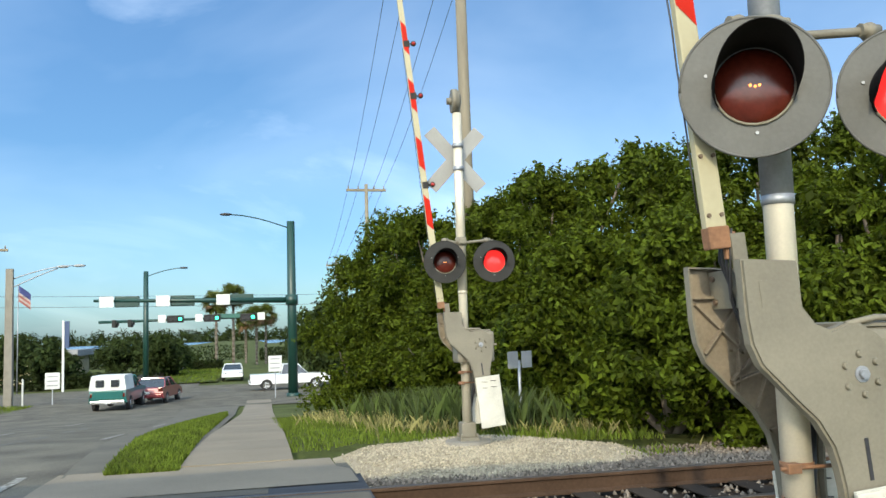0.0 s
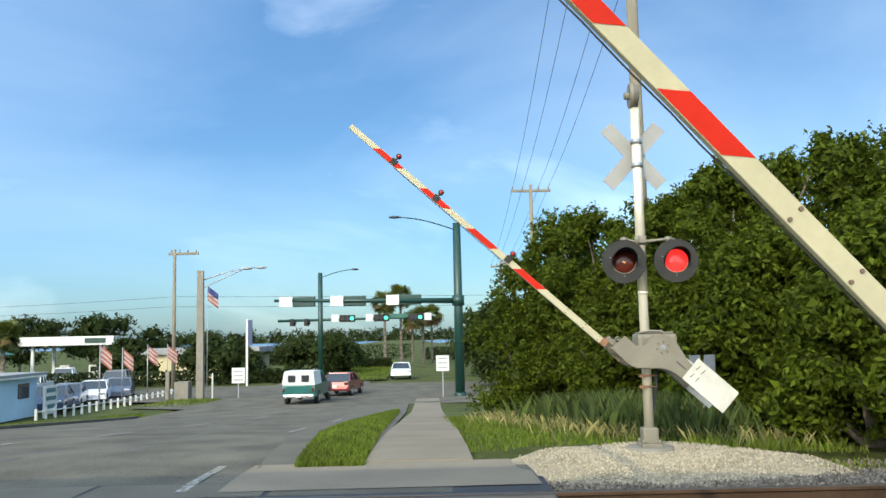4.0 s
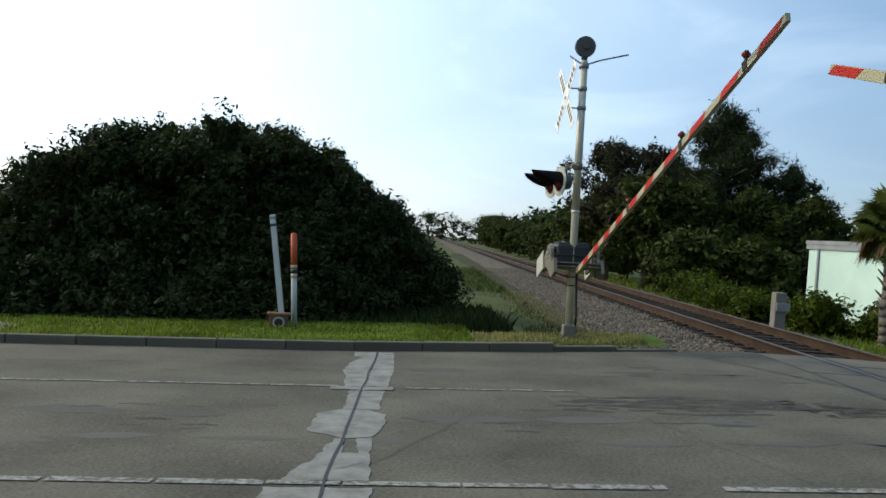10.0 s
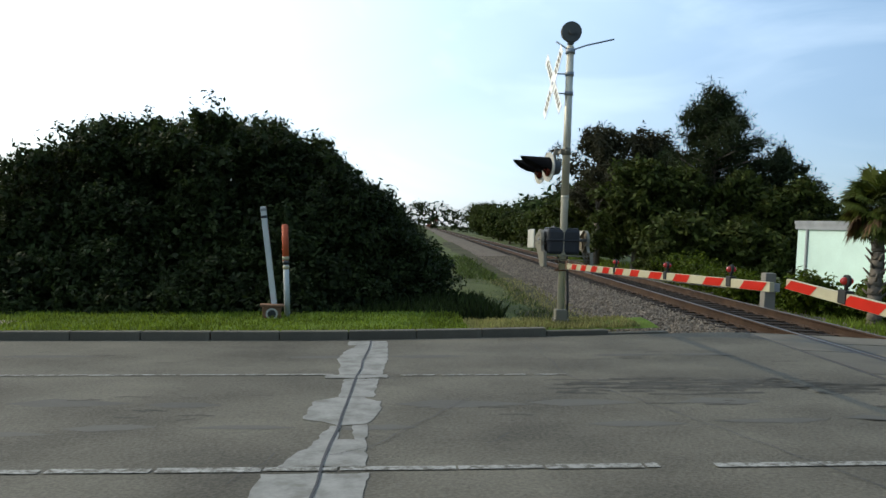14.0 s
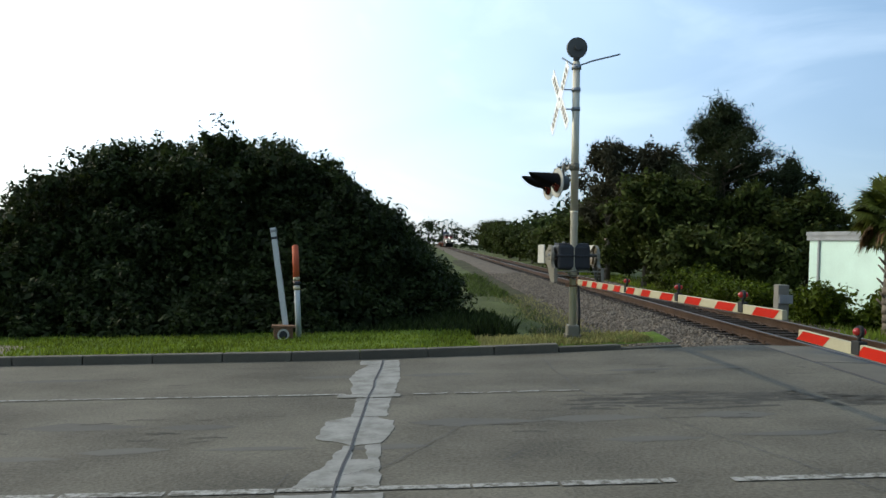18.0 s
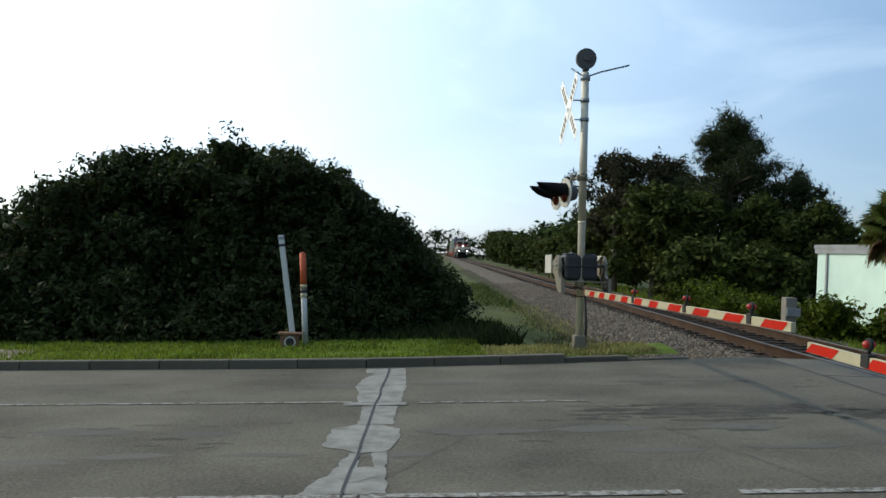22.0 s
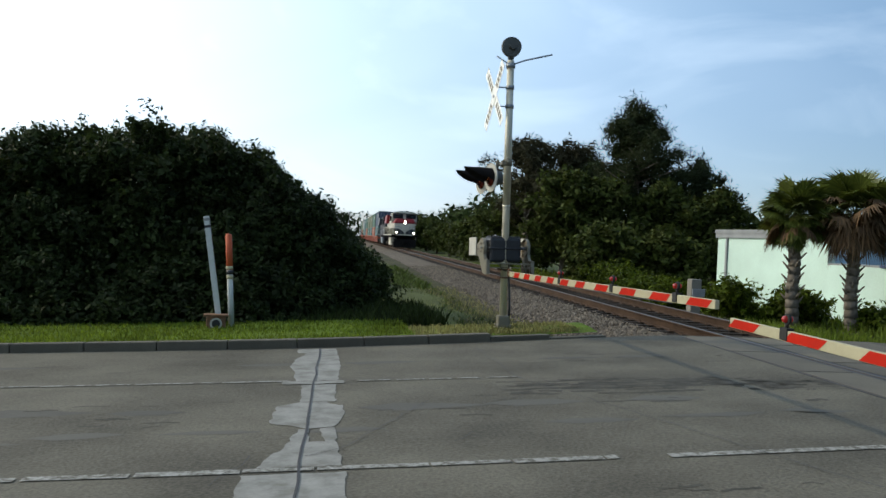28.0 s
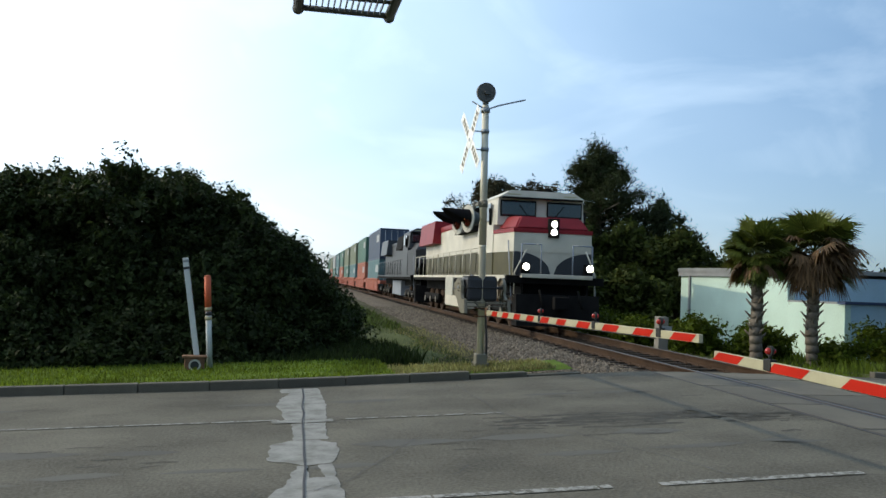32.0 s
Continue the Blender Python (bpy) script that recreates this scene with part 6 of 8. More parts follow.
def bogie(parent, y, n=3, pitch=1.7):
    bm = B()
    for s in (-1, 1):
        box(bm, s * 1.02 - 0.09, y - pitch * (n - 1) / 2 - 0.5, 0.48, s * 1.02 + 0.09, y + pitch * (n - 1) / 2 + 0.5, 0.78, 0.05)
        for k in range(n):
            yy = y + (k - (n - 1) / 2) * pitch
            box(bm, s * 1.02 - 0.13, yy - 0.2, 0.32, s * 1.02 + 0.13, yy + 0.2, 0.66, 0.04)
    fr = part("bogie", bm, "l_dark", parent, "dark bogie frame")
    for k in range(n):
        yy = y + (k - (n - 1) / 2) * pitch
        bm = B()
        for s in (-1, 1):
            rod(bm, (s * 0.70, yy, 0.5), (s * 0.83, yy, 0.5), 0.5, seg=28)
        rod(bm, (-0.8, yy, 0.5), (0.8, yy, 0.5), 0.09, seg=10)
        part("wheelset", bm, "rust", fr, "steel wheelset")
        for s in (-1, 1):
            bm = B()
            rod(bm, (s * 1.12, yy, 0.5), (s * 1.17, yy, 0.5), 0.13, seg=12)
            part("axle_box", bm, "conc", fr, "pale axle box cap")
    return fr


def locomotive(cols, label, lights, L=22.0):
    """A six-axle diesel with a wide nose, its front at y = 0."""
    c_up, c_low, c_top, c_cab = cols
    g = thing("locomotive", label, "locomotive", group="locomotives of the train")
    bm = B()
    box(bm, -1.55, 0.55, 1.42, 1.55, L - 0.4, 1.66, 0.02)
    box(bm, -0.9, 1.0, 1.0, 0.9, L - 1.0, 1.45)
    part("underframe", bm, "l_dark", g, "dark underframe")
    bm = B()
    box(bm, -1.12, 0.36, 1.60, 1.12, 0.56, 1.72, 0.015)
    part("front_sill", bm, c_up, g, "pale edge of the front platform")
    bm = B()
    for s in (-1, 1):
        box(bm, s * 1.56 - 0.012, 0.7, 1.56, s * 1.56 + 0.012, L - 0.5, 1.66)
    part("side_sill", bm, c_up, g, "pale walkway edge stripe")
    # nose in bands: pale V between two dark arcs, red shoulder
    bm = B()
    tapered(bm, 0.97, 2.6, 2.5, 3.0, 1.66, 2.40)
    part("nose_base", bm, c_low, g, "lower side of the nose")
    bm = B()
    box(bm, -1.25, 0.945, 1.66, 1.25, 0.972, 2.40)
    part("nose_front", bm, c_up, g, "pale lower nose front")
    for s in (-1, 1):
        bm = B()
        arc = [(0.04 + 1.2 * k / 12, 0.72 * math.sqrt(max(0.0, 1 - (1 - k / 12) ** 2)) + 0.02) for k in range(13)]
        plate(bm, [(s * px, pz) for px, pz in arc] + [(s * 1.24, 0.0), (s * 0.04, 0.0)], 0.012, T(pose(0, 0.936, 1.67), pose(0, 0, 0, 0, 0, 90), Matrix.Diagonal((1, -1, 1, 1))))
        part("nose_curve", bm, "l_black" if lights else "l_dark", g, "dark curved panel on the nose")
    bm = B()
    tapered(bm, 0.93, 2.6, 2.5, 3.02, 2.40, 3.00)
    part("nose_band", bm, c_up, g, "cream band across the nose")
    bm = B()
    tapered(bm, 0.91, 2.6, 2.54, 3.05, 3.00, 3.13)
    part("nose_rim", bm, c_top, g, "red rim above the cream band")
    bm = B()
    vs = [bm.verts.new(p) for p in ((-1.2, 1.0, 3.13), (1.2, 1.0, 3.13), (1.40, 2.5, 3.13), (-1.40, 2.5, 3.13), (-0.98, 1.25, 3.52), (0.98, 1.25, 3.52), (1.12, 2.5, 3.60), (-1.12, 2.5, 3.60))]
    for q in ((0, 3, 2, 1), (4, 5, 6, 7), (0, 1, 5, 4), (1, 2, 6, 5), (2, 3, 7, 6), (3, 0, 4, 7)):
        bm.faces.new([vs[i] for i in q])
    bmesh.ops.bevel(bm, geom=bm.edges[:], offset=0.05, segments=2, affect="EDGES")
    part("nose_top", bm, c_top, g, "red hump on top of the nose")
    # cab
    bm = B()
    tapered(bm, 2.35, 4.9, 2.94, 3.06, 3.30, 4.20, top=0.97)
    tapered(bm, 2.6, 4.9, 3.06, 3.08, 2.40, 3.32)
    part("cab", bm, c_cab, g, "locomotive cab")
    bm = B()
    tapered(bm, 2.6, 4.9, 3.06, 3.08, 1.66, 2.40)
    part("cab_side", bm, c_low, g, "lower cab side")
    bm = B()
    tapered(bm, 2.22, 5.0, 2.9, 3.0, 4.20, 4.44, top=0.74)
    part("cab_roof", bm, "l_black" if not lights else c_up, g, "low cab roof")
    bm = B()
    box(bm, -1.35, 2.16, 4.17, 1.35, 2.30, 4.22, 0.01)
    part("roof_lip", bm, "l_dark", g, "dark lip over the windscreens")
    for k in range(5):
        bm = B()
        box(bm, -0.5 + 0.22 * k, 2.6 + 0.3 * (k % 2), 4.42, -0.36 + 0.22 * k, 2.8 + 0.3 * (k % 2), 4.53, 0.02)
        part("roof_box", bm, "l_dark", g)
    for s in (-1, 1):
        bm = B()
        box(bm, s * 0.78 - 0.56, 2.315, 3.62, s * 0.78 + 0.56, 2.345, 4.08, 0.03)
        part("windscreen", bm, "glass", g, "dark windscreen")
        bm = B()
        box(bm, s * 0.78 - 0.60, 2.33, 3.58, s * 0.78 + 0.60, 2.36, 4.12, 0.015)
        part("window_frame", bm, "l_dark", g)
        bm = B()
        rod(bm, (s * 0.45, 2.30, 3.60), (s * 0.75, 2.29, 3.98), 0.012, seg=5)
        part("wiper", bm, "l_dark", g)
        for k in range(2):
            bm = B()
            box(bm, s * 1.535 - 0.02, 3.0 + k * 0.85, 3.45, s * 1.535 + 0.02, 3.65 + k * 0.85, 4.05, 0.02)
            part("side_window", bm, "glass", g, "dark cab side window")
        bm = B()
        rod(bm, (s * 1.6, 2.75, 3.3), (s * 1.62, 2.75, 3.85), 0.05, seg=6)
        part("mirror", bm, "l_dark", g)
        bm = B()
        tube(bm, [(s * 1.28, 0.62, 1.0), (s * 1.28, 0.62, 1.75), (s * 0.95, 0.55, 2.45)], 0.022, 6)
        part("grab_rail", bm, c_up, g, "pale grab rail at the steps")
    # hood
    bm = B()
    box(bm, -1.02, 4.9, 1.66, 1.02, L - 1.2, 2.55, 0.03)
    part("hood_lower", bm, c_low, g, "lower hood doors")
    bm = B()
    box(bm, -1.03, 4.9, 2.55, 1.03, L - 1.2, 3.75, 0.03)
    part("hood_upper", bm, c_up, g, "upper hood panels")
    bm = B()
    box(bm, -1.06, 4.95, 3.72, 1.06, L - 1.25, 4.0, 0.08)
    part("hood_roof", bm, c_top, g, "hood roof")
    bm = B()
    tapered(bm, 7.2, 10.6, 2.7, 2.7, 3.35, 4.25, top=0.9)
    part("blister", bm, "l_dark", g, "dark brake blister")
    bm = B()
    tapered(bm, L - 6.0, L - 1.3, 2.9, 2.9, 3.2, 4.3, top=0.92)
    part("radiator", bm, c_top, g, "flared radiator housing")
    for k in range(14):
        y = 5.4 + k * 1.05
        for s in (-1, 1):
            bm = B()
            box(bm, s * 1.045 - 0.01, y, 1.8, s * 1.045 + 0.01, y + 0.9, 2.5, 0.006)
            part("hood_door", bm, c_low, g)
    bm = B()
    for k in range(3):
        rod(bm, (0.3, 3.2 + 0.12 * k, 4.40), (0.3, 2.8 - 0.1 * k, 4.52), 0.05, 0.09, seg=8)
    part("horn", bm, "l_dark", g)
    # rails, steps, plough, coupler
    bm = B()
    for s in (-1, 1):
        rod(bm, (s * 1.5, 4.8, 2.62), (s * 1.5, L - 0.6, 2.62), 0.018, seg=6)
        for k in range(12):
            y = 4.8 + k * (L - 5.4) / 11
            rod(bm, (s * 1.5, y, 1.64), (s * 1.5, y, 2.62), 0.018, seg=6)
    part("side_handrail", bm, c_up, g, "walkway handrail")
    for s in (-1, 1):
        bm = B()
        for x in (0.5, 1.12):
            rod(bm, (s * x, 0.46, 1.66), (s * x, 0.46, 2.62), 0.022, seg=6)
        rod(bm, (s * 0.5, 0.46, 2.62), (s * 1.12, 0.46, 2.62), 0.022, seg=6)
        rod(bm, (s * 1.35, 0.62, 0.8), (s * 1.35, 1.25, 2.75), 0.02, seg=6)
        part("front_handrail", bm, "l_grey", g, "front handrail")
        bm = B()
        for k in range(4):
            box(bm, s * 1.05, 0.62 + 0.05 * k, 0.5 + 0.28 * k, s * 1.5, 0.95 + 0.05 * k, 0.54 + 0.28 * k)
        box(bm, s * 1.03, 0.6, 0.45, s * 1.06, 1.2, 1.5)
        part("steps", bm, "l_dark", g)
        bm = B()
        rod(bm, (s * 1.0, 0.30, 1.93), (s * 1.0, 0.44, 1.93), 0.11, seg=16)
        box(bm, s * 1.0 - 0.14, 0.40, 1.72, s * 1.0 + 0.14, 0.54, 2.06, 0.02)
        d = part("ditch_light", bm, "l_dark", g)
        if lights:
            bm = B()
            ball(bm, (s * 1.0, 0.30, 1.93), 0.105, 14, (1, 0.35, 1))
            part("lamp_glass", bm, "ditchlight", d, "lit ditch light", smooth=True)
    bm = B()
    plate(bm, [(0.1, 0.16), (0.7, 0.16), (0.7, 1.1), (0.3, 1.1)], 2.6)
    part("plough", bm, "l_dark", g, "dark snow plough")
    bm = B()
    box(bm, -0.16, -0.1, 0.72, 0.16, 0.7, 1.02, 0.03)
    box(bm, -0.26, -0.28, 0.68, 0.2, -0.02, 1.06, 0.04)
    for s in (-0.6, 0.6):
        rod(bm, (s, 0.2, 1.25), (s + 0.1, 0.05, 0.7), 0.035, seg=6)
    part("coupler", bm, "l_dark", g)
    bm = B()
    box(bm, -0.17, 0.84, 2.86, 0.17, 1.02, 3.46, 0.02)
    hb = part("headlight_case", bm, "l_dark", g)
    if lights:
        for z in (3.03, 3.28):
            bm = B()
            ball(bm, (0, 0.835, z), 0.092, 14, (1, 0.35, 1))
            part("lamp_glass", bm, "headlight", hb, "lit headlight", smooth=True)
    for s in (-1, 1):
        bm = B()
        box(bm, s * 0.95 - 0.22, 2.24, 4.23, s * 0.95 + 0.22, 2.30, 4.33, 0.01)
        part("number_board", bm, "white", g, "lit number board with unreadable digits")
    bm = B()
    tapered(bm, L / 2 - 2.6, L / 2 + 2.6, 2.3, 2.3, 0.35, 1.3)
    part("fuel_tank", bm, "l_grey" if not lights else c_up, g, "fuel tank")
    bogie(g, 4.4), bogie(g, L - 4.0)
    return g


lead = locomotive(("l_white", "l_olive", "l_red", "l_white"), "red, cream and olive diesel locomotive with headlights lit", True)
cars_of_train.append((lead, 0))
second = locomotive(("l_black", "l_black", "l_black", "l_black"), "grey and black diesel locomotive with pale stripes", False)
for k in range(4):
    for s in (-1, 1):
        bm = B()
        plate(bm, [(0, 0), (0.28, 0), (1.5, 0.75), (1.22, 0.75)], 0.01, pose(s * 1.062, 1.5 + 5.4, 1.9 + k * 0.32))
        part("side_stripe", bm, "white", second, "pale diagonal stripe")
cars_of_train.append((second, 22.4))


def container(parent, y, z, ln, material, h=2.6):
    bm = B()
    w = 1.22
    n = int(ln / 0.28)
    for s in (-1, 1):
        prev = None
        for i in range(n * 2 + 1):
            x = s * (w - (0.03 if (i // 1) % 4 in (1, 2) else 0.0))
            yy = y + ln * i / (n * 2)
            a, b = bm.verts.new((x, yy, z + 0.12)), bm.verts.new((x, yy, z + h - 0.1))
            if prev:
                bm.faces.new((prev[0], a, b, prev[1]) if s > 0 else (prev[0], prev[1], b, a))
            prev = (a, b)
    box(bm, -w, y, z, w, y + ln, z + 0.13)
    box(bm, -w, y, z + h - 0.12, w, y + ln, z + h)
    box(bm, -w, y, z, w, y + 0.06, z + h), box(bm, -w, y + ln - 0.06, z, w, y + ln, z + h)
    o = part("container", bm, material, parent, "corrugated shipping container")
    for s in (-1, 1):
        bm = B()
        box(bm, s * (w + 0.006) - 0.004, y + 1.0, z + 1.5, s * (w + 0.006) + 0.004, y + 3.4, z + 2.1)
        part("lettering_bar", bm, "c_grey", o, "pale unreadable lettering bar")
    for k in range(4):
        bm = B()
        rod(bm, (-0.8 + k * 0.53, y - 0.03, z + 0.15), (-0.8 + k * 0.53, y - 0.03, z + h - 0.15), 0.025, seg=6)
        part("lock_rod", bm, "c_grey", o)
    return o


def well_car(cols):
    g = thing("well_wagon", "red-brown well wagon loaded with two stacked containers", "wagon", group="wagons of the train")
    bm = B()
    for s in (-1, 1):
        box(bm, s * 1.3 - 0.06, 1.6, 0.35, s * 1.3 + 0.06, 14.4, 1.35, 0.02)
        box(bm, s * 1.3 - 0.1, 1.6, 1.28, s * 1.3 + 0.1, 14.4, 1.4, 0.01)
    box(bm, -1.3, 0.1, 0.95, 1.3, 1.7, 1.25, 0.03), box(bm, -1.3, 14.3, 0.95, 1.3, 15.9, 1.25, 0.03)
    box(bm, -1.2, 1.6, 0.3, 1.2, 14.4, 0.42)
    part("well", bm, "well", g, "red-brown wagon body")
    for k in range(9):
        for s in (-1, 1):
            bm = B()
            box(bm, s * 1.37 - 0.02, 2.2 + k * 1.4, 0.4, s * 1.37 + 0.02, 2.3 + k * 1.4, 1.3)
            part("stake", bm, "well", g)
    bogie(g, 1.0, 2, 1.5), bogie(g, 15.0, 2, 1.5)
    container(g, 1.9, 0.45, 12.2, cols[0])
    container(g, 1.9, 3.07, 12.2, cols[1])
    return g


bk = 44.6
for cols in (("c_teal", "c_navy"), ("c_rust", "c_green"), ("c_teal", "c_olive"), ("c_green", "c_olive"), ("c_rust", "c_green"), ("c_teal", "c_teal"), ("c_green", "c_grey"), ("c_rust", "c_olive"), ("c_teal", "c_green")):
    cars_of_train.append((well_car(cols), bk))
    bk += 16.0


# ---- buildings ----
def house_box(parent, name, x0, y0, z0, x1, y1, z1, material, label="", bevel=0.0):
    bm = B()
    box(bm, x0, y0, z0, x1, y1, z1, bevel)
    return part(name, bm, material, parent, label)


# white and pale blue workshop beside the railway
wb = thing("workshop", "mint-white flat-roofed workshop with a pale blue side wall", "building", pose(14.8, 19.9, -0.75, 0, 0, 6.8))
for nm, a, mt, lb in (
        ("wall", (0, 2.2, 0, 0.25, 7.6, 2.82), "mint", "sunlit mint-white wall"), ("wall", (0.25, 2.2, 0, 6.9, 2.45, 2.72), "bluewall", "pale blue wall"),
        ("wall", (0.25, 7.35, 0, 6.9, 7.6, 2.82), "mint", ""), ("wall", (6.65, 2.45, 0, 6.9, 7.35, 2.72), "bluewall", ""),
        ("wall", (0, 0, 0, 0.2, 2.2, 1.95), "mint", "sunlit lower wall"), ("wall", (0.2, 0, 0.42, 2.6, 0.2, 1.95), "bluewall", "pale blue lower wall"),
        ("plinth", (0.2, -0.02, 0, 2.6, 0.2, 0.42), "navy", "navy painted plinth"), ("wall", (2.4, 0.2, 0, 2.6, 2.2, 1.95), "bluewall", ""),
        ("coping", (-0.05, -0.06, 1.95, 2.65, 0.22, 2.03), "navy", "dark coping"), ("roof", (-0.08, 2.1, 2.82, 7.0, 7.7, 2.94), "roof_grey", "flat grey roof"),
        ("fascia", (-0.06, 2.12, 2.66, -0.005, 7.68, 2.82), "roof_grey", "grey roof edge"), ("roof", (0.0, 0.22, 1.95, 2.6, 2.2, 2.0), "roof_grey", ""),
        ("pipe", (-0.06, 7.0, 0.0, -0.005, 7.08, 2.66), "roof_grey", "grey rainwater pipe")):
    house_box(wb, nm, *a, mt, lb)
crate = thing("crate", "weathered wooden crate beside the workshop", "crate", pose(15.6, 19.2, zg(15.6, 19.2) - 0.03, 0, 0, 12))
for k in range(4):
    house_box(crate, "board", 0, 0, 0.02 + 0.14 * k, 0.75, 0.03, 0.14 + 0.14 * k, "woodw")
    house_box(crate, "board", 0, 0.52, 0.02 + 0.14 * k, 0.75, 0.55, 0.14 + 0.14 * k, "woodw")
    house_box(crate, "board", 0, 0.03, 0.02 + 0.14 * k, 0.03, 0.52, 0.14 + 0.14 * k, "woodw")
    house_box(crate, "board", 0.72, 0.03, 0.02 + 0.14 * k, 0.75, 0.52, 0.14 + 0.14 * k, "woodw")
house_box(crate, "base_board", 0.03, 0.03, 0.0, 0.72, 0.52, 0.04, "woodw")
# little shed
sh = thing("shed", "small white and pale blue garden shed with a grey gable roof", "shed", pose(36.2, 24.0, -1.92))
for nm, a, mt in (("wall", (0, 0, 0, 0.08, 2.9, 1.75), "signface"), ("wall", (0.08, 0, 0, 2.3, 0.08, 1.75), "bluewall"), ("wall", (2.22, 0.08, 0, 2.3, 2.9, 1.75), "bluewall"), ("wall", (0.08, 2.82, 0, 2.22, 2.9, 1.75), "whitepaint"), ("band", (-0.012, 0.0, 0.0, 0.0, 2.9, 0.8), "bluewall")):
    house_box(sh, nm, *a, mt)
bm = B()
plate(bm, [(-0.16, 1.70), (-0.16, 1.76), (1.15, 2.32), (2.46, 1.76), (2.46, 1.70), (1.15, 2.24)], 3.1, T(pose(0, 1.45, 0), pose(0, 0, 0, 0, 0, -90)))
part("roof", bm, "roof_grey", sh, "grey gable roof")
bm = B()
plate(bm, [(0.05, 1.74), (1.15, 2.22), (2.25, 1.74)], 0.06, T(pose(0, 0.05, 0), pose(0, 0, 0, 0, 0, -90)))
part("gable", bm, "bluewall", sh)

# sales hut
ht = thing("sales_hut", "white and pale blue sales hut with a flat overhanging roof", "building", pose(37.6, 19.5, -1.95))
for nm, a, mt in (("wall", (0, 0, 0, 0.12, 4.4, 1.85), "signface"), ("wall", (0.12, 0, 0, 4.2, 0.12, 1.85), "bluewall"), ("wall", (4.08, 0.12, 0, 4.2, 4.4, 1.85), "bluewall"), ("wall", (0.12, 4.28, 0, 4.08, 4.4, 1.85), "whitepaint"),
                  ("roof", (-0.35, -0.3, 1.85, 4.5, 4.75, 1.97), "signface"), ("roof_edge", (-0.38, -0.33, 1.93, 4.53, 4.78, 2.06), "roof_grey"), ("door", (-0.03, 0.55, 0.05, 0.0, 1.45, 1.65), "whitepaint"), ("door_frame", (-0.015, 0.47, 0.02, 0.01, 1.53, 1.72), "whitepaint"),
                  ("window", (-0.02, 2.9, 0.95, 0.02, 3.7, 1.4), "glass"), ("air_conditioner", (-0.28, 3.05, 0.93, -0.02, 3.55, 1.2), "roof_grey"), ("window", (2.2, -0.03, 0.9, 3.3, 0.02, 1.6), "glass")):
    house_box(ht, nm, *a, mt)
sg = thing("sale_board", "white board with rows of blue unreadable lettering on posts", "sign", pose(41.2, 18.9, -2.05))
house_box(sg, "board", 0, -0.03, 0.15, 1.35, 0.03, 1.5, "whitepaint")
for k, (w0, w1) in enumerate(((0.25, 1.1), (0.12, 1.22), (0.15, 1.15))):
    house_box(sg, "lettering_bar", w0, -0.042, 0.42 + k * 0.38, w1, -0.032, 0.62 + k * 0.38, "c_teal", "blue lettering bar")
for x in (0.1, 1.25):
    house_box(sg, "post", x - 0.04, 0.03, 0, x + 0.04, 0.1, 1.5, "whitepaint")

# low trailer house far left of the lot
tr = thing("trailer_office", "low white trailer office with a flat roof", "building", pose(33.5, 33.0, -1.9))
for nm, a, mt in (("wall", (0, 0, 0, 9.5, 3, 1.9), "bluewall"), ("roof", (-0.2, -0.2, 1.9, 9.7, 3.2, 2.05), "roof_grey"), ("wall", (-0.03, 0, 0, -0.005, 3, 1.9), "whitepaint"), ("window", (-0.05, 1.0, 0.9, -0.02, 1.8, 1.5), "glass"), ("window", (2, -0.03, 0.9, 3.2, -0.005, 1.5), "glass")):
    house_box(tr, nm, *a, mt)

# cream building with a green hipped roof and cupola
gb = thing("restaurant", "cream building with a green hipped roof and cupola", "building", T(pose(73, 42.5, -2.45), pose(0, 0, 0, 0, 0, 0)))
house_box(gb, "wall", 0, 0, 0, 12, 11.5, 3.0, "cream")
for k in range(6):
    house_box(gb, "window", -0.06, 0.7 + k * 1.8, 0.9, -0.01, 1.8 + k * 1.8, 2.2, "glass")
bm = B()
vs = [bm.verts.new(p) for p in ((-1, -1, 2.9), (13, -1, 2.9), (13, 12.5, 2.9), (-1, 12.5, 2.9), (4.5, 4.2, 5.2), (7.5, 4.2, 5.2), (7.5, 7.3, 5.2), (4.5, 7.3, 5.2))]
for q in ((0, 1, 5, 4), (1, 2, 6, 5), (2, 3, 7, 6), (3, 0, 4, 7), (4, 5, 6, 7), (3, 2, 1, 0)):
    bm.faces.new([vs[i] for i in q])
rf = part("roof", bm, "roof_green", gb, "green hipped roof")
house_box(gb, "cupola", 5.2, 5.0, 5.1, 6.8, 6.5, 5.9, "cream", "small roof cupola")
bm = B()
rod(bm, (6, 5.75, 5.9), (6, 5.75, 7.0), 1.35, 0.05, seg=4)
part("cupola_roof", bm, "roof_green", gb)

# filling station canopy
fs = thing("fuel_canopy", "white flat filling-station canopy with a green lettering bar", "canopy", pose(86.5, 32.0, -2.5))
house_box(fs, "canopy_deck", 0, 0, 3.75, 7, 10, 4.65, "whitepaint", "white canopy edge")
house_box(fs, "lettering_bar", -0.05, 0.8, 3.95, -0.01, 2.9, 4.45, "green", "green lettering bar")
for x, y in ((1, 1.2), (1, 8.5), (6, 1.2), (6, 8.5)):
    house_box(fs, "column", x - 0.15, y - 0.15, 0, x + 0.15, y + 0.15, 3.8, "whitepaint")
for y in (3, 6):
    pm = thing("fuel_pump", "white fuel pump on an island", "fuel pump", pose(89.5, 32.0 + y, -2.5))
    house_box(pm, "case", -0.3, -0.5, 0, 0.3, 0.5, 1.7, "whitepaint")
    house_box(pm, "display", -0.33, -0.3, 1.0, -0.3, 0.3, 1.5, "glass")
low = thing("low_building", "long low building with a blue-grey roof edge", "building", pose(88, 18, -2.5))
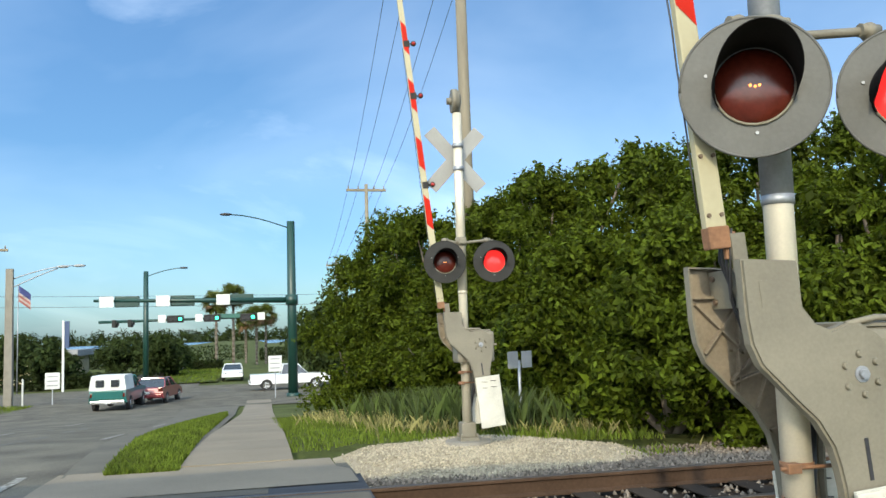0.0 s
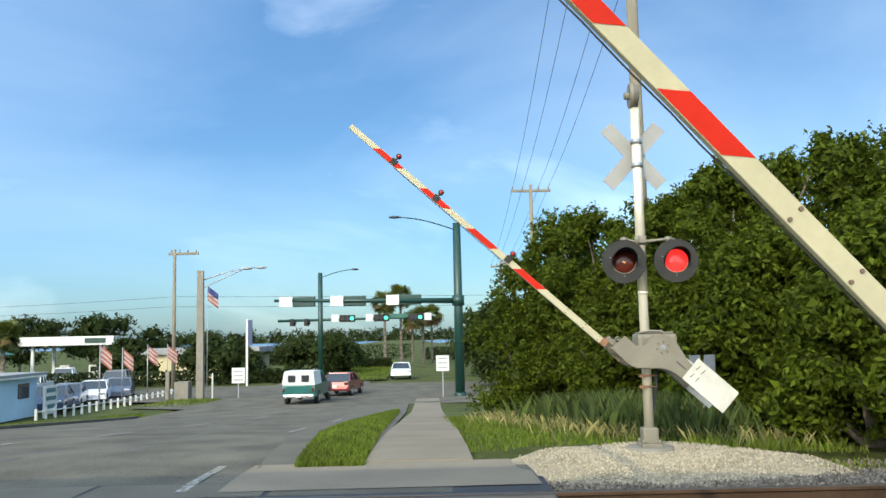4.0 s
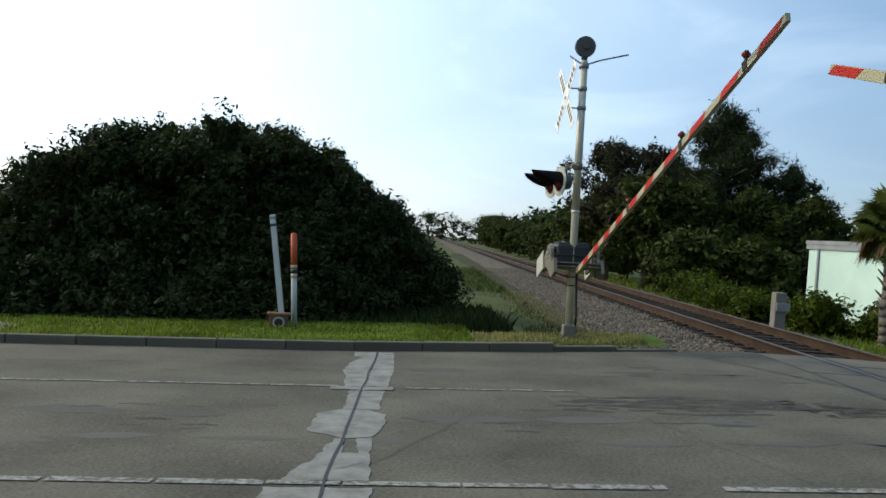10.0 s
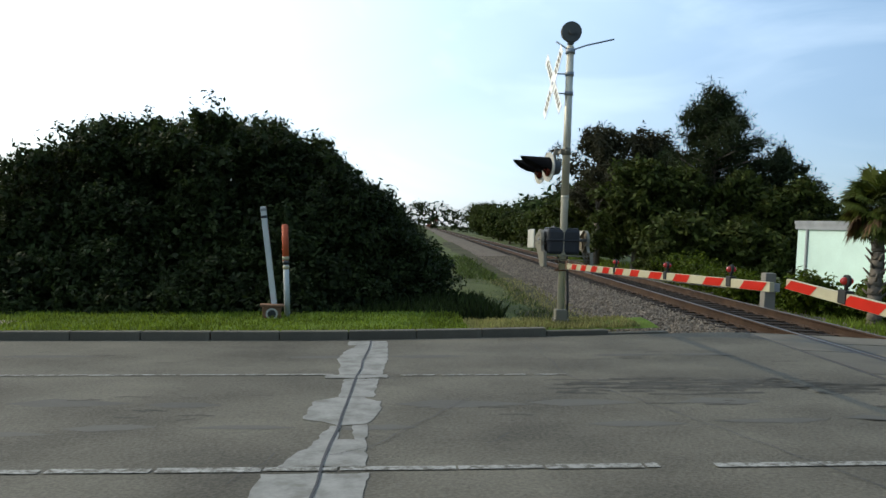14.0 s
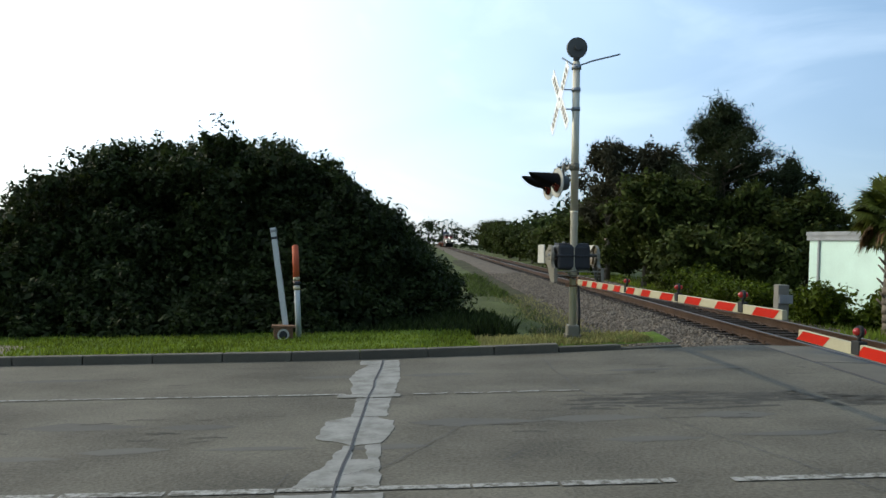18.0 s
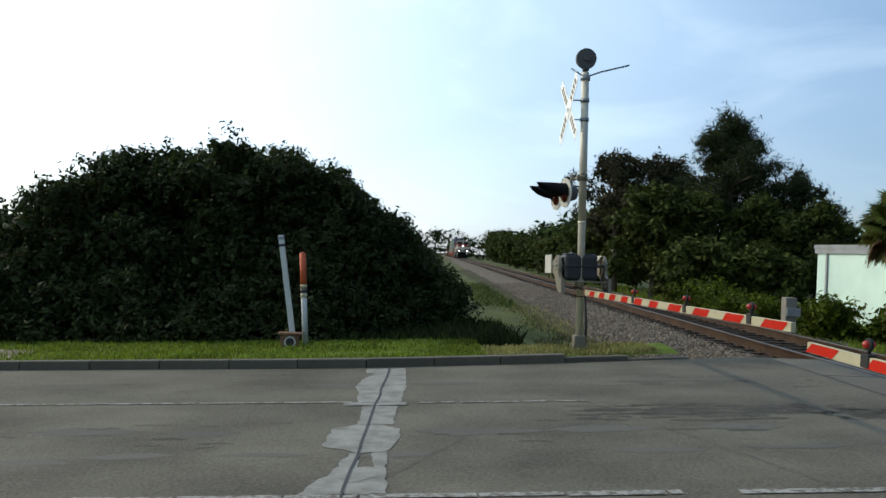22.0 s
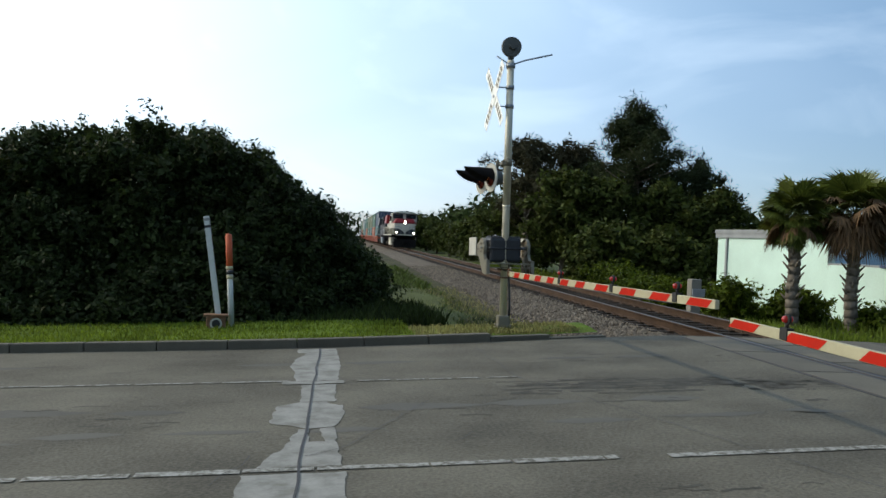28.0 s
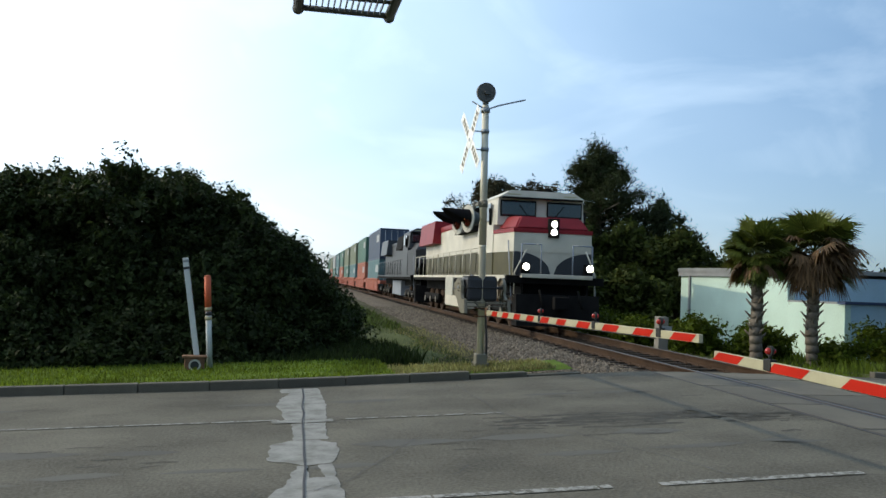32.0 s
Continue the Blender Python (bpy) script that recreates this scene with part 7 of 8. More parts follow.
house_box(low, "wall", 0, 0, 0, 8, 12, 2.6, "cream")
house_box(low, "roof", -0.5, -0.5, 2.6, 8.5, 12.5, 3.2, "roof_grey")

# ---- poles, signals, signs ----
def pole(name, label, cat, m, h, r0, r1, material, seg=14):
    g = thing(name, label, cat, m)
    bm = B()
    rod(bm, (0, 0, -0.1), (0, 0, h), r0, r1, seg=seg)
    part("shaft", bm, material, g)
    return g


def lamp_arm(g, p0, p1, rise, material):
    bm = B()
    n = 10
    pts = [Vector(p0).lerp(Vector(p1), k / n) + Vector((0, 0, rise * math.sin(k / n * math.pi / 2))) for k in range(n + 1)]
    tube(bm, pts, 0.035, 6)
    part("lamp_arm", bm, material, g)
    e = pts[-1]
    d = (Vector(p1) - Vector(p0)).normalized()
    bm = B()
    ball(bm, e + d * 0.3, 0.3, 10, (0.45 if abs(d.y) > 0.5 else 1.2, 1.2 if abs(d.y) > 0.5 else 0.45, 0.3))
    part("luminaire", bm, "roof_grey" if material != "green" else "black", g, "cobra-head luminaire", smooth=True)


lp = thing("street_lamp", "square concrete street lamp with a long bracket", "street lamp", pose(53.0, 14.6, -2.3))
bm = B()
tapered(bm, -0.22, 0.22, 0.44, 0.44, -0.1, 8.1, top=0.55)
part("shaft", bm, "conc", lp, "square tapered concrete shaft")
lamp_arm(lp, (0, -0.1, 7.5), (0.2, -3.4, 7.5), 0.75, "galv")
lamp_arm(lp, (0, -0.1, 7.0), (0.2, -2.5, 7.9), 0.2, "galv")
for nm, lb, x, y, z0, h, w in (("cabinet", "pale utility cabinet on the kerb corner", 53.2, 15.7, -2.3, 1.25, 0.85), ("marker_post", "short square concrete post", 53.0, 16.6, -2.3, 1.9, 0.22), ("marker_post", "thin white marker post", 53.6, 14.0, -2.3, 1.7, 0.1)):
    bm = B()
    box(bm, -w / 2, -w / 2, -0.05, w / 2, w / 2, h, 0.02)
    tagged(part(nm, bm, "conc" if w > 0.15 else "whitepaint"), lb, nm.replace("_", " ")).matrix_basis = pose(x, y, z0)

up = pole("utility_pole", "tall weathered wooden utility pole with a slanting crossarm", "utility pole", pose(68.0, 20.6, -2.4), 11.2, 0.17, 0.12, "wood")
bm = B()
box(bm, -0.08, -1.9, 10.75, 0.08, 0.5, 10.95, 0.02, pose(0, 0, 0, 0, 0, 0))
part("crossarm", bm, "wood", up)
for k in range(4):
    bm = B()
    rod(bm, (0, -1.7 + 0.65 * k, 10.95), (0, -1.7 + 0.65 * k, 11.2), 0.05, seg=8)
    part("insulator", bm, "conc", up)

SIGNAL_HEADS = []


def signal_head(parent, m, lit, shell="matt"):
    bm = B()
    box(bm, -0.14, -0.66, -0.30, 0.14, 0.66, 0.30, 0.04)
    hd = part("signal_head", bm, shell, parent, "horizontal dark signal head")
    hd.matrix_basis = m
    for k in range(3):
        bm = B()
        rod(bm, (-0.13, -0.38 + 0.38 * k, 0), (-0.24, -0.38 + 0.38 * k, 0.02), 0.165, seg=14, caps=False)
        part("visor", bm, "black", hd)
        bm = B()
        rod(bm, (-0.125, -0.38 + 0.38 * k, 0), (-0.15, -0.38 + 0.38 * k, 0), 0.15, seg=14)
        part("lens", bm, lit if k == 0 else "black", hd)
    return hd


def street_sign(parent, m, w, h):
    bm = B()
    box(bm, -0.012, -w / 2, -h / 2, 0.012, w / 2, h / 2, 0.004)
    o = part("sign_panel", bm, "whitepaint", parent, "white lane sign")
    o.matrix_basis = m
    return o


s1 = pole("traffic_signal", "dark green signal mast with a long arm and street lamp", "traffic signal", pose(50.2, -1.33, -2.15), 10.3, 0.29, 0.23, "green", 18)
bm = B()
rod(bm, (0, 0.2, 5.65), (0, 10.9, 5.85), 0.17, 0.08, seg=12)
rod(bm, (0, 0, 5.35), (0, 0, 5.95), 0.36, seg=16)
part("mast_arm", bm, "green", s1, "long dark green mast arm")
lamp_arm(s1, (0, 0.1, 9.9), (-0.4, 3.4, 10.0), 0.65, "green")
for y in (3.3, 6.6, 9.6):
    signal_head(s1, pose(0.12, y - 0.45, 5.76, 0, 0, 180), "black", "green")
    street_sign(s1, pose(-0.2, y + 0.6, 5.76), 0.75, 0.6)
bm = B()
rod(bm, (0, 0, -0.1), (0, 0, 0.25), 0.38, seg=16)
part("base", bm, "green", s1)
s2 = pole("traffic_signal", "dark green signal mast across the junction with green lights lit", "traffic signal", pose(72.0, 9.4, -2.4), 9.4, 0.24, 0.19, "green", 16)
bm = B()
rod(bm, (0, -9.2, 5.45), (0, 3.6, 5.35), 0.09, 0.12, seg=12)
part("mast_arm", bm, "green", s2)
lamp_arm(s2, (0, -0.1, 9.0), (-0.4, -2.7, 9.1), 0.5, "green")
for y, on in ((-2.3, "signal_green"), (-5.2, "signal_green"), (-8.1, "signal_green")):
    signal_head(s2, pose(-0.1, y, 5.45), on)
    street_sign(s2, pose(-0.16, y + 1.05 if y > -8 else y - 1.05, 5.5), 0.6, 0.62)
for y in (1.2, 2.4):
    signal_head(s2, pose(0.2, y, 5.2, 0, 0, 90), "black")
bm = B()
box(bm, -0.02, -1.0, -0.17, 0.02, 1.0, 0.17, 0.005)
ns = part("name_plate", bm, "roof_green", s2, "green street name plate with unreadable lettering")
ns.matrix_basis = pose(-0.1, -6.7, 5.6)

for x, y, z, w, h, top, lb in ((49.4, -0.3, -2.15, 0.75, 0.9, 2.45, "white rectangular sign with unreadable lines on a post"), (53.2, 12.3, -2.28, 0.8, 0.95, 2.0, "weathered pale sign on a thin post")):
    g = thing("road_sign", lb, "road sign", pose(x, y, z))
    bm = B()
    box(bm, -0.03, -0.03, -0.05, 0.03, 0.03, top, 0.005)
    part("post", bm, "galv", g)
    bm = B()
    box(bm, -0.055, -w / 2, top - h, -0.035, w / 2, top, 0.006)
    pn = part("panel", bm, "whitepaint", g)
    for k in range(3):
        bm = B()
        box(bm, -0.06, -w * 0.36, top - h + 0.17 + k * 0.26, -0.056, w * 0.36, top - h + 0.24 + k * 0.26)
        part("lettering_bar", bm, "roof_grey", pn, "grey unreadable line")

py = thing("price_pylon", "tall white pylon with a dark price panel", "sign", pose(69.0, 15.0, -2.4))
house_box(py, "post", -0.08, -0.08, 0, 0.08, 0.08, 5.5, "whitepaint")
house_box(py, "panel", -0.1, -0.42, 3.4, 0.1, -0.10, 5.45, "navy")
bs = thing("price_board", "tall white shop sign with red lettering bars", "sign", pose(54.7, 45.4, -2.4))
house_box(bs, "panel", -0.15, -0.8, 2.7, 0.15, 0.8, 5.2, "whitepaint")
for k in range(4):
    house_box(bs, "lettering_bar", -0.18, -0.6, 2.95 + k * 0.55, -0.15, 0.6, 3.2 + k * 0.55, "flag_r")
for y in (-0.6, 0.6):
    house_box(bs, "post", -0.08, y - 0.08, 0, 0.08, y + 0.08, 2.8, "roof_grey")
lt = thing("lot_lamp", "white twin-headed car lot lamp", "lamp post", pose(60.0, 31.5, -2.35))
house_box(lt, "post", -0.1, -0.1, 0, 0.1, 0.1, 5.0, "whitepaint")
house_box(lt, "head", -0.3, -0.3, 4.85, 0.3, 1.3, 5.05, "whitepaint")

# poles behind the thicket
wp = pole("utility_pole", "thick greenish wooden utility pole behind the thicket", "utility pole", pose(19.6, -4.18, -0.6), 14.5, 0.16, 0.12, "wood", 18)
hp = pole("utility_pole", "wooden utility pole with a crossarm", "utility pole", pose(54.0, -6.4, -2.2), 13.3, 0.16, 0.11, "wood")
hp2 = pole("utility_pole", "distant utility pole with a short crossarm", "utility pole", pose(75.0, -6.4, -2.4), 10.4, 0.14, 0.1, "conc")
for g, z, w in ((hp, 12.9, 1.3), (hp2, 9.9, 0.9), (wp, 14.0, 1.3)):
    bm = B()
    box(bm, -0.07, -w, z - 0.08, 0.07, w, z + 0.08, 0.015)
    part("crossarm", bm, "wood", g)
    for k in (-0.9, -0.4, 0.4, 0.9):
        bm = B()
        rod(bm, (0, k * w, z + 0.06), (0, k * w, z + 0.28), 0.04, seg=8)
        part("insulator", bm, "conc", g)
cp = pole("utility_pole", "distant wooden pole with crossarms and a transformer", "utility pole", pose(62.5, 57.5, -2.4), 10.2, 0.2, 0.14, "wood")
bm = B()
box(bm, -0.07, -1.5, 9.6, 0.07, 1.5, 9.75, 0.01), box(bm, -0.07, -0.9, 8.7, 0.07, 0.9, 8.85, 0.01)
part("crossarm", bm, "wood", cp)
bm = B()
rod(bm, (-0.35, 0.3, 6.3), (-0.35, 0.3, 7.4), 0.28, seg=12)
part("transformer", bm, "conc", cp)


def wire(p, q, sag, r=0.008, label="thin black overhead wire"):
    p, q = Vector(p), Vector(q)
    n = 14
    pts = [p.lerp(q, k / n) - Vector((0, 0, sag * 4 * (k / n) * (1 - k / n))) for k in range(n + 1)]
    v, f = [], []
    for i, c in enumerate(pts):
        v += [c + Vector(o) * r for o in ((0, 1, 0), (0, -0.5, 0.87), (0, -0.5, -0.87))]
    for i in range(n):
        for k in range(3):
            f.append((i * 3 + k, i * 3 + (k + 1) % 3, i * 3 + 3 + (k + 1) % 3, i * 3 + 3 + k))
    return tagged(raw("overhead_wire", v, f, "black", label=label), category="wire", group="overhead wires")


for k in (-0.9, -0.4, 0.4, 0.9):
    wire((19.6, -4.18 + k * 1.3, 13.55), (54.0, -6.4 + k * 1.3, 10.95), 0.6, 0.012)
    wire((54.0, -6.4 + k * 1.3, 10.95), (75.0, -6.4 + k * 0.9, 7.7), 0.4, 0.012)
for z, dy in ((5.0, 0), (4.2, 0.4)):
    wire((68.0, 20.6 + dy, z), (95, 78, z + 0.8), 0.5, 0.014)
    wire((68.0, 20.6 + dy, z), (72.4, -60, z + 0.4), 0.5, 0.014)

# flags along the lot
for i, (x, y, z, h, big) in enumerate(((47.0, 18.5, -2.2, 3.6, 1), (52.5, 19.2, -2.28, 3.4, 1), (58.5, 19.6, -2.32, 3.6, 1), (61.0, 19.0, -2.34, 3.6, 1), (68.2, 18.0, -2.4, 8.3, 1.3), (64, 38, -2.4, 3.8, 1), (57.0, 47, -2.4, 3.6, 1), (59, 30.5, -2.35, 3.7, 1))):
    g = thing("flagpole", "faded flag hanging from a thin pole", "flag", pose(x, y, z), "flags along the car lot")
    bm = B()
    rod(bm, (0, 0, -0.05), (0, 0, h), 0.045, 0.03, seg=8)
    part("pole", bm, "galv", g)
    n = 6
    for k in range(7):
        bm = B()
        pr = None
        for j in range(n + 1):
            u = j / n
            y0 = -0.05 - u * 0.62 * big
            z0 = h - 0.1 - k * 0.13 * big - u * 0.5 * big
            x0 = 0.06 * math.sin(u * 5 + i)
            a, b = bm.verts.new((x0, y0, z0)), bm.verts.new((x0, y0, z0 - 0.13 * big))
            c, d = bm.verts.new((x0 + 0.01, y0, z0)), bm.verts.new((x0 + 0.01, y0, z0 - 0.13 * big))
            if pr:
                bm.faces.new((pr[0], a, b, pr[1])), bm.faces.new((pr[2], pr[3], d, c))
            pr = (a, b, c, d)
        part("stripe", bm, "flag_b" if k < 3 and big > 1.2 else ("flag_r" if k % 2 == 0 else "flag_w"), g)

# low white post-and-rail fence of the lot
fence = thing("fence", "low white post fence round the car lot", "fence", pose(39.5, 18.5, 0))
for k in range(22):
    x = k * 0.98
    z = zg(39.5 + x, 18.5)
    y = 0.1 * math.sin(k) * 0.2 - 0.02 * x
    bm = B()
    box(bm, x - 0.055, y - 0.055, z - 0.05, x + 0.055, y + 0.055, z + 0.5, 0.01)
    part("post", bm, "whitepaint", fence)
for k in range(5):
    x = k * 4.2
    bm = B()
    rod(bm, (x, -0.02 * x, zg(39.5 + x, 18.5) + 0.36), (x + 4.2, -0.02 * (x + 4.2), zg(43.7 + x, 18.5) + 0.36), 0.03, seg=6)
    part("rail", bm, "whitepaint", fence)

# ---- vehicles ----
PAINT = {}


def paint(name, col):
    if name not in PAINT:
        PAINT[name] = mat("car_paint_" + name, col, 0.28, 0.1, scale=2, vary=0.06, bump=0)
        b = PAINT[name].node_tree.nodes["Principled BSDF"]
        b.inputs["Coat Weight"].default_value = 0.5
    return PAINT[name]


def slab(bm, pts, half, taper=1.0, z0=None, mi=0):
    """A side outline in xz given width in y, narrower towards its top."""
    zs = [p[1] for p in pts]
    lo, hi = min(zs), max(zs)
    rows = []
    for s in (-1, 1):
        rows.append([bm.verts.new((x, s * half * (1 - (1 - taper) * (z - lo) / (hi - lo)), z)) for x, z in pts])
    n = len(pts)
    fs = [bm.faces.new(rows[0]), bm.faces.new(rows[1][::-1])] + [bm.faces.new((rows[0][i], rows[1][i], rows[1][(i + 1) % n], rows[0][(i + 1) % n])) for i in range(n)]
    bmesh.ops.recalc_face_normals(bm, faces=fs)
    for f in fs:
        f.material_index = mi


SHAPES = {
    "sedan": ([(-2.25, 0.35), (-2.3, 0.62), (-2.2, 0.88), (-1.55, 0.95), (1.0, 0.92), (1.9, 0.80), (2.25, 0.62), (2.25, 0.34)], [(-1.75, 0.92), (-1.05, 1.38), (0.15, 1.40), (1.05, 0.90)], 0.88, 0.32),
    "suv": ([(-2.2, 0.42), (-2.25, 0.8), (-2.2, 1.08), (0.9, 1.08), (2.0, 1.0), (2.25, 0.75), (2.25, 0.42)], [(-2.15, 1.06), (-1.95, 1.72), (0.2, 1.74), (0.95, 1.06)], 0.92, 0.37),
    "pickup": ([(-2.7, 0.45), (-2.75, 0.8), (-2.72, 1.06), (0.8, 1.08), (2.2, 1.02), (2.5, 0.8), (2.5, 0.45)], [(-0.75, 1.06), (-0.6, 1.68), (0.35, 1.70), (1.0, 1.06)], 0.94, 0.38),
    "camper": ([(-2.6, 0.45), (-2.65, 0.8), (-2.62, 1.08), (0.8, 1.08), (2.2, 1.0), (2.5, 0.8), (2.5, 0.45)], [(-0.65, 1.06), (-0.55, 1.66), (0.35, 1.68), (1.0, 1.06)], 0.90, 0.36),
}


def vehicle(kind, colour, col, m, label, category="car"):
    body, cab, half, wr = SHAPES[kind]
    g = thing(kind if kind in ("pickup", "suv") else ("pickup" if kind == "camper" else "car"), label, category, m, "")
    p = paint(colour, col)
    bm = B()
    slab(bm, body, half, 0.94)
    bd = part("body", bm, p, g)
    bm = B()
    slab(bm, cab, half * 0.93, 0.80)
    part("glasshouse", bm, "glass", g, "dark windows")
    bm = B()
    rx0, rx1, rz = cab[1][0] - 0.04, cab[2][0] + 0.06, cab[1][1]
    box(bm, rx0, -half * 0.73, rz - 0.05, rx1, half * 0.73, rz + 0.03, 0.03)
    part("roof", bm, p, g)
    for s in (-1, 1):
        for q in (0, 1, 2):
            a, b = cab[q], cab[q + 1]
            if q == 1:
                a, b = ((cab[1][0] + cab[2][0]) / 2 - 0.1, cab[1][1]), ((cab[0][0] + cab[3][0]) / 2 - 0.1, cab[0][1])
            lo, hi = cab[0][1], cab[1][1]
            wa, wb2 = [half * 0.93 * (1 - 0.2 * (z - lo) / (hi - lo)) + 0.006 for z in (a[1], b[1])]
            bm = B()
            rod(bm, (a[0], s * wa, a[1]), (b[0], s * wb2, b[1]), 0.035, seg=5)
            part("pillar", bm, p, g)
    fx, rx = max(q[0] for q in body), min(q[0] for q in body)
    for s in (-1, 1):
        bm = B()
        box(bm, fx - 0.12, s * half * 0.72 - 0.16, 0.62, fx + 0.012, s * half * 0.72 + 0.16, 0.76, 0.02)
        part("headlight", bm, "chrome", g)
        bm = B()
        box(bm, rx - 0.012, s * half * 0.80 - 0.12, 0.72, rx + 0.1, s * half * 0.80 + 0.12, 0.92, 0.02)
        part("tail_light", bm, "lens", g)
    bm = B()
    box(bm, rx - 0.10, -half * 0.9, 0.40, rx + 0.06, half * 0.9, 0.56, 0.03)
    part("rear_bumper", bm, "chrome" if kind in ("pickup", "camper") else p, g)
    bm = B()
    box(bm, rx - 0.11, -0.16, 0.58 if kind != "camper" else 0.42, rx - 0.03, 0.16, 0.72 if kind != "camper" else 0.54)
    part("plate_bar", bm, "whitepaint", g, "pale number plate bar")
    for x in (rx + (fx - rx) * 0.20, rx + (fx - rx) * 0.81):
        for s in (-1, 1):
            bm = B()
            rod(bm, (x, s * (half - 0.20), wr), (x, s * (half + 0.015), wr), wr, seg=20)
            w = part("wheel", bm, "rubber", g, "dark tyre")
            bm = B()
            rod(bm, (x, s * (half + 0.012), wr), (x, s * (half + 0.024), wr), wr * 0.58, seg=14)
            part("rim", bm, "chrome", w)
    return g


def spot(x, y, yaw, dz=-0.12, k=1.0):
    return pose(x, y, zg(x, y) + dz + 0.10, 0, 0, yaw) @ Matrix.Diagonal((k, k, k, 1))


vehicle("sedan", "silver", (0.45, 0.46, 0.45), spot(36.4, 21.3, 125, -0.25, 0.72), "silver saloon parked by the sales hut")
vehicle("sedan", "maroon", (0.22, 0.015, 0.02), spot(33.0, 24.6, 122, -0.3, 0.72), "dark red coupe parked on the lot")
vehicle("sedan", "white", (0.7, 0.7, 0.69), spot(31.0, 26.9, 150, -0.3, 0.72), "white saloon with dark windows parked on the lot")
vehicle("sedan", "black", (0.02, 0.02, 0.025), spot(26.3, 26.8, 125, -0.3, 0.85), "black saloon half hidden by bushes")
vehicle("sedan", "plum", (0.06, 0.015, 0.04), spot(32.2, 25.9, 130, -0.3, 0.72), "dark plum saloon parked on the lot")
vehicle("suv", "white", (0.7, 0.7, 0.69), spot(47.5, 36.0, 200), "white estate parked behind the shed")
vehicle("pickup", "charcoal", (0.03, 0.035, 0.04), spot(44.0, 39.5, 200), "black pickup truck parked on the lot", "pickup truck")
vehicle("pickup", "charcoal", (0.03, 0.035, 0.04), spot(40.0, 37.0, 195), "black pickup truck parked on the lot", "pickup truck")
vehicle("sedan", "blue", (0.03, 0.05, 0.10), spot(46.0, 20.6, 195), "dark blue saloon behind the white fence")
vehicle("sedan", "slate", (0.10, 0.12, 0.16), spot(49.5, 21.2, 195), "slate saloon behind the white fence")
vehicle("sedan", "white", (0.7, 0.7, 0.69), spot(54.5, 21.6, 195), "white saloon behind the white fence")
vehicle("sedan", "slate", (0.10, 0.12, 0.16), spot(58.0, 21.3, 195), "slate saloon behind the white fence")
vehicle("suv", "grey", (0.16, 0.17, 0.18), spot(65.0, 24.0, 190), "grey estate parked near the corner")
vehicle("pickup", "white", (0.7, 0.7, 0.69), spot(62.0, 29.0, 190), "white pickup truck parked on the lot", "pickup truck")
vehicle("sedan", "white", (0.7, 0.7, 0.69), spot(75.5, 37.5, 190), "white saloon in front of the green-roofed building")
vehicle("pickup", "white", (0.7, 0.7, 0.69), spot(78.5, 33.5, 190), "white pickup truck near the filling station", "pickup truck")
vehicle("sedan", "white", (0.7, 0.7, 0.69), spot(92, 29, 100), "white saloon at the filling station")

tk = vehicle("camper", "teal", (0.008, 0.095, 0.085), spot(45, 7.6, 0), "teal pickup truck with a white camper top at the lights", "pickup truck")
bm = B()
slab(bm, [(-2.66, 1.06), (-2.62, 1.72), (-2.4, 1.78), (-0.75, 1.78), (-0.7, 1.06)], 0.88, 0.88)
ct = part("camper_top", bm, "whitepaint", tk, "white camper top")
for y in (-0.36, 0.36):
    bm = B()
    box(bm, -2.70, y - 0.2, 1.22, -2.63, y + 0.2, 1.58, 0.03)
    part("rear_window", bm, "glass", ct)
bm = B()
box(bm, -2.685, -0.72, 0.62, -2.64, 0.72, 1.04, 0.02)
part("tailgate", bm, paint("teal", None), tk)
rc = vehicle("sedan", "redcar", (0.20, 0.03, 0.035), spot(50, 6.3, -8), "dark red saloon pulling away at the junction")
sc = vehicle("sedan", "white", (0.7, 0.7, 0.69), spot(75.5, 2.7, 180), "white saloon waiting on the far side of the junction")
wk = vehicle("pickup", "white", (0.7, 0.7, 0.69), spot(58.4, -1.2, -90), "white pickup truck crossing the junction", "pickup truck")


def drive(x, y, yaw):
    return pose(x, y, zr(x) + 0.02, 0, 0, yaw)


traffic += [
    (tk, [(0, drive(47.3, 7.75, -4)), (1, drive(47.3, 7.7, -4)), (2, drive(46.9, 7.5, -4)), (4.5, drive(48.6, 7.2, -4)), (5, drive(50.4, 7.15, -4)), (6, drive(53.0, 7.1, -4)), (9, drive(68, 6.0, -6)), (32, drive(400, 4, 0))]),
    (rc, [(0, drive(51.5, 6.3, -8)), (2, drive(51.6, 6.2, -8)), (4.5, drive(57.0, 5.9, -8)), (6, drive(70, 6.9, -4)), (10, drive(110, 5.0, 0)), (32, drive(500, 4, 0))]),
    (sc, [(0, drive(76.5, 2.7, 180)), (6, drive(75.5, 2.7, 180)), (9, drive(62, 9.5, 180)), (12, drive(30, 10.6, 180)), (32, drive(28, 10.6, 180))]),
    (wk, [(0, drive(58.4, -1.6, -88)), (0.5, drive(58.4, -5.2, -90)), (3, drive(58.4, -28, -90)), (32, drive(58.4, -300, -90))]),
]


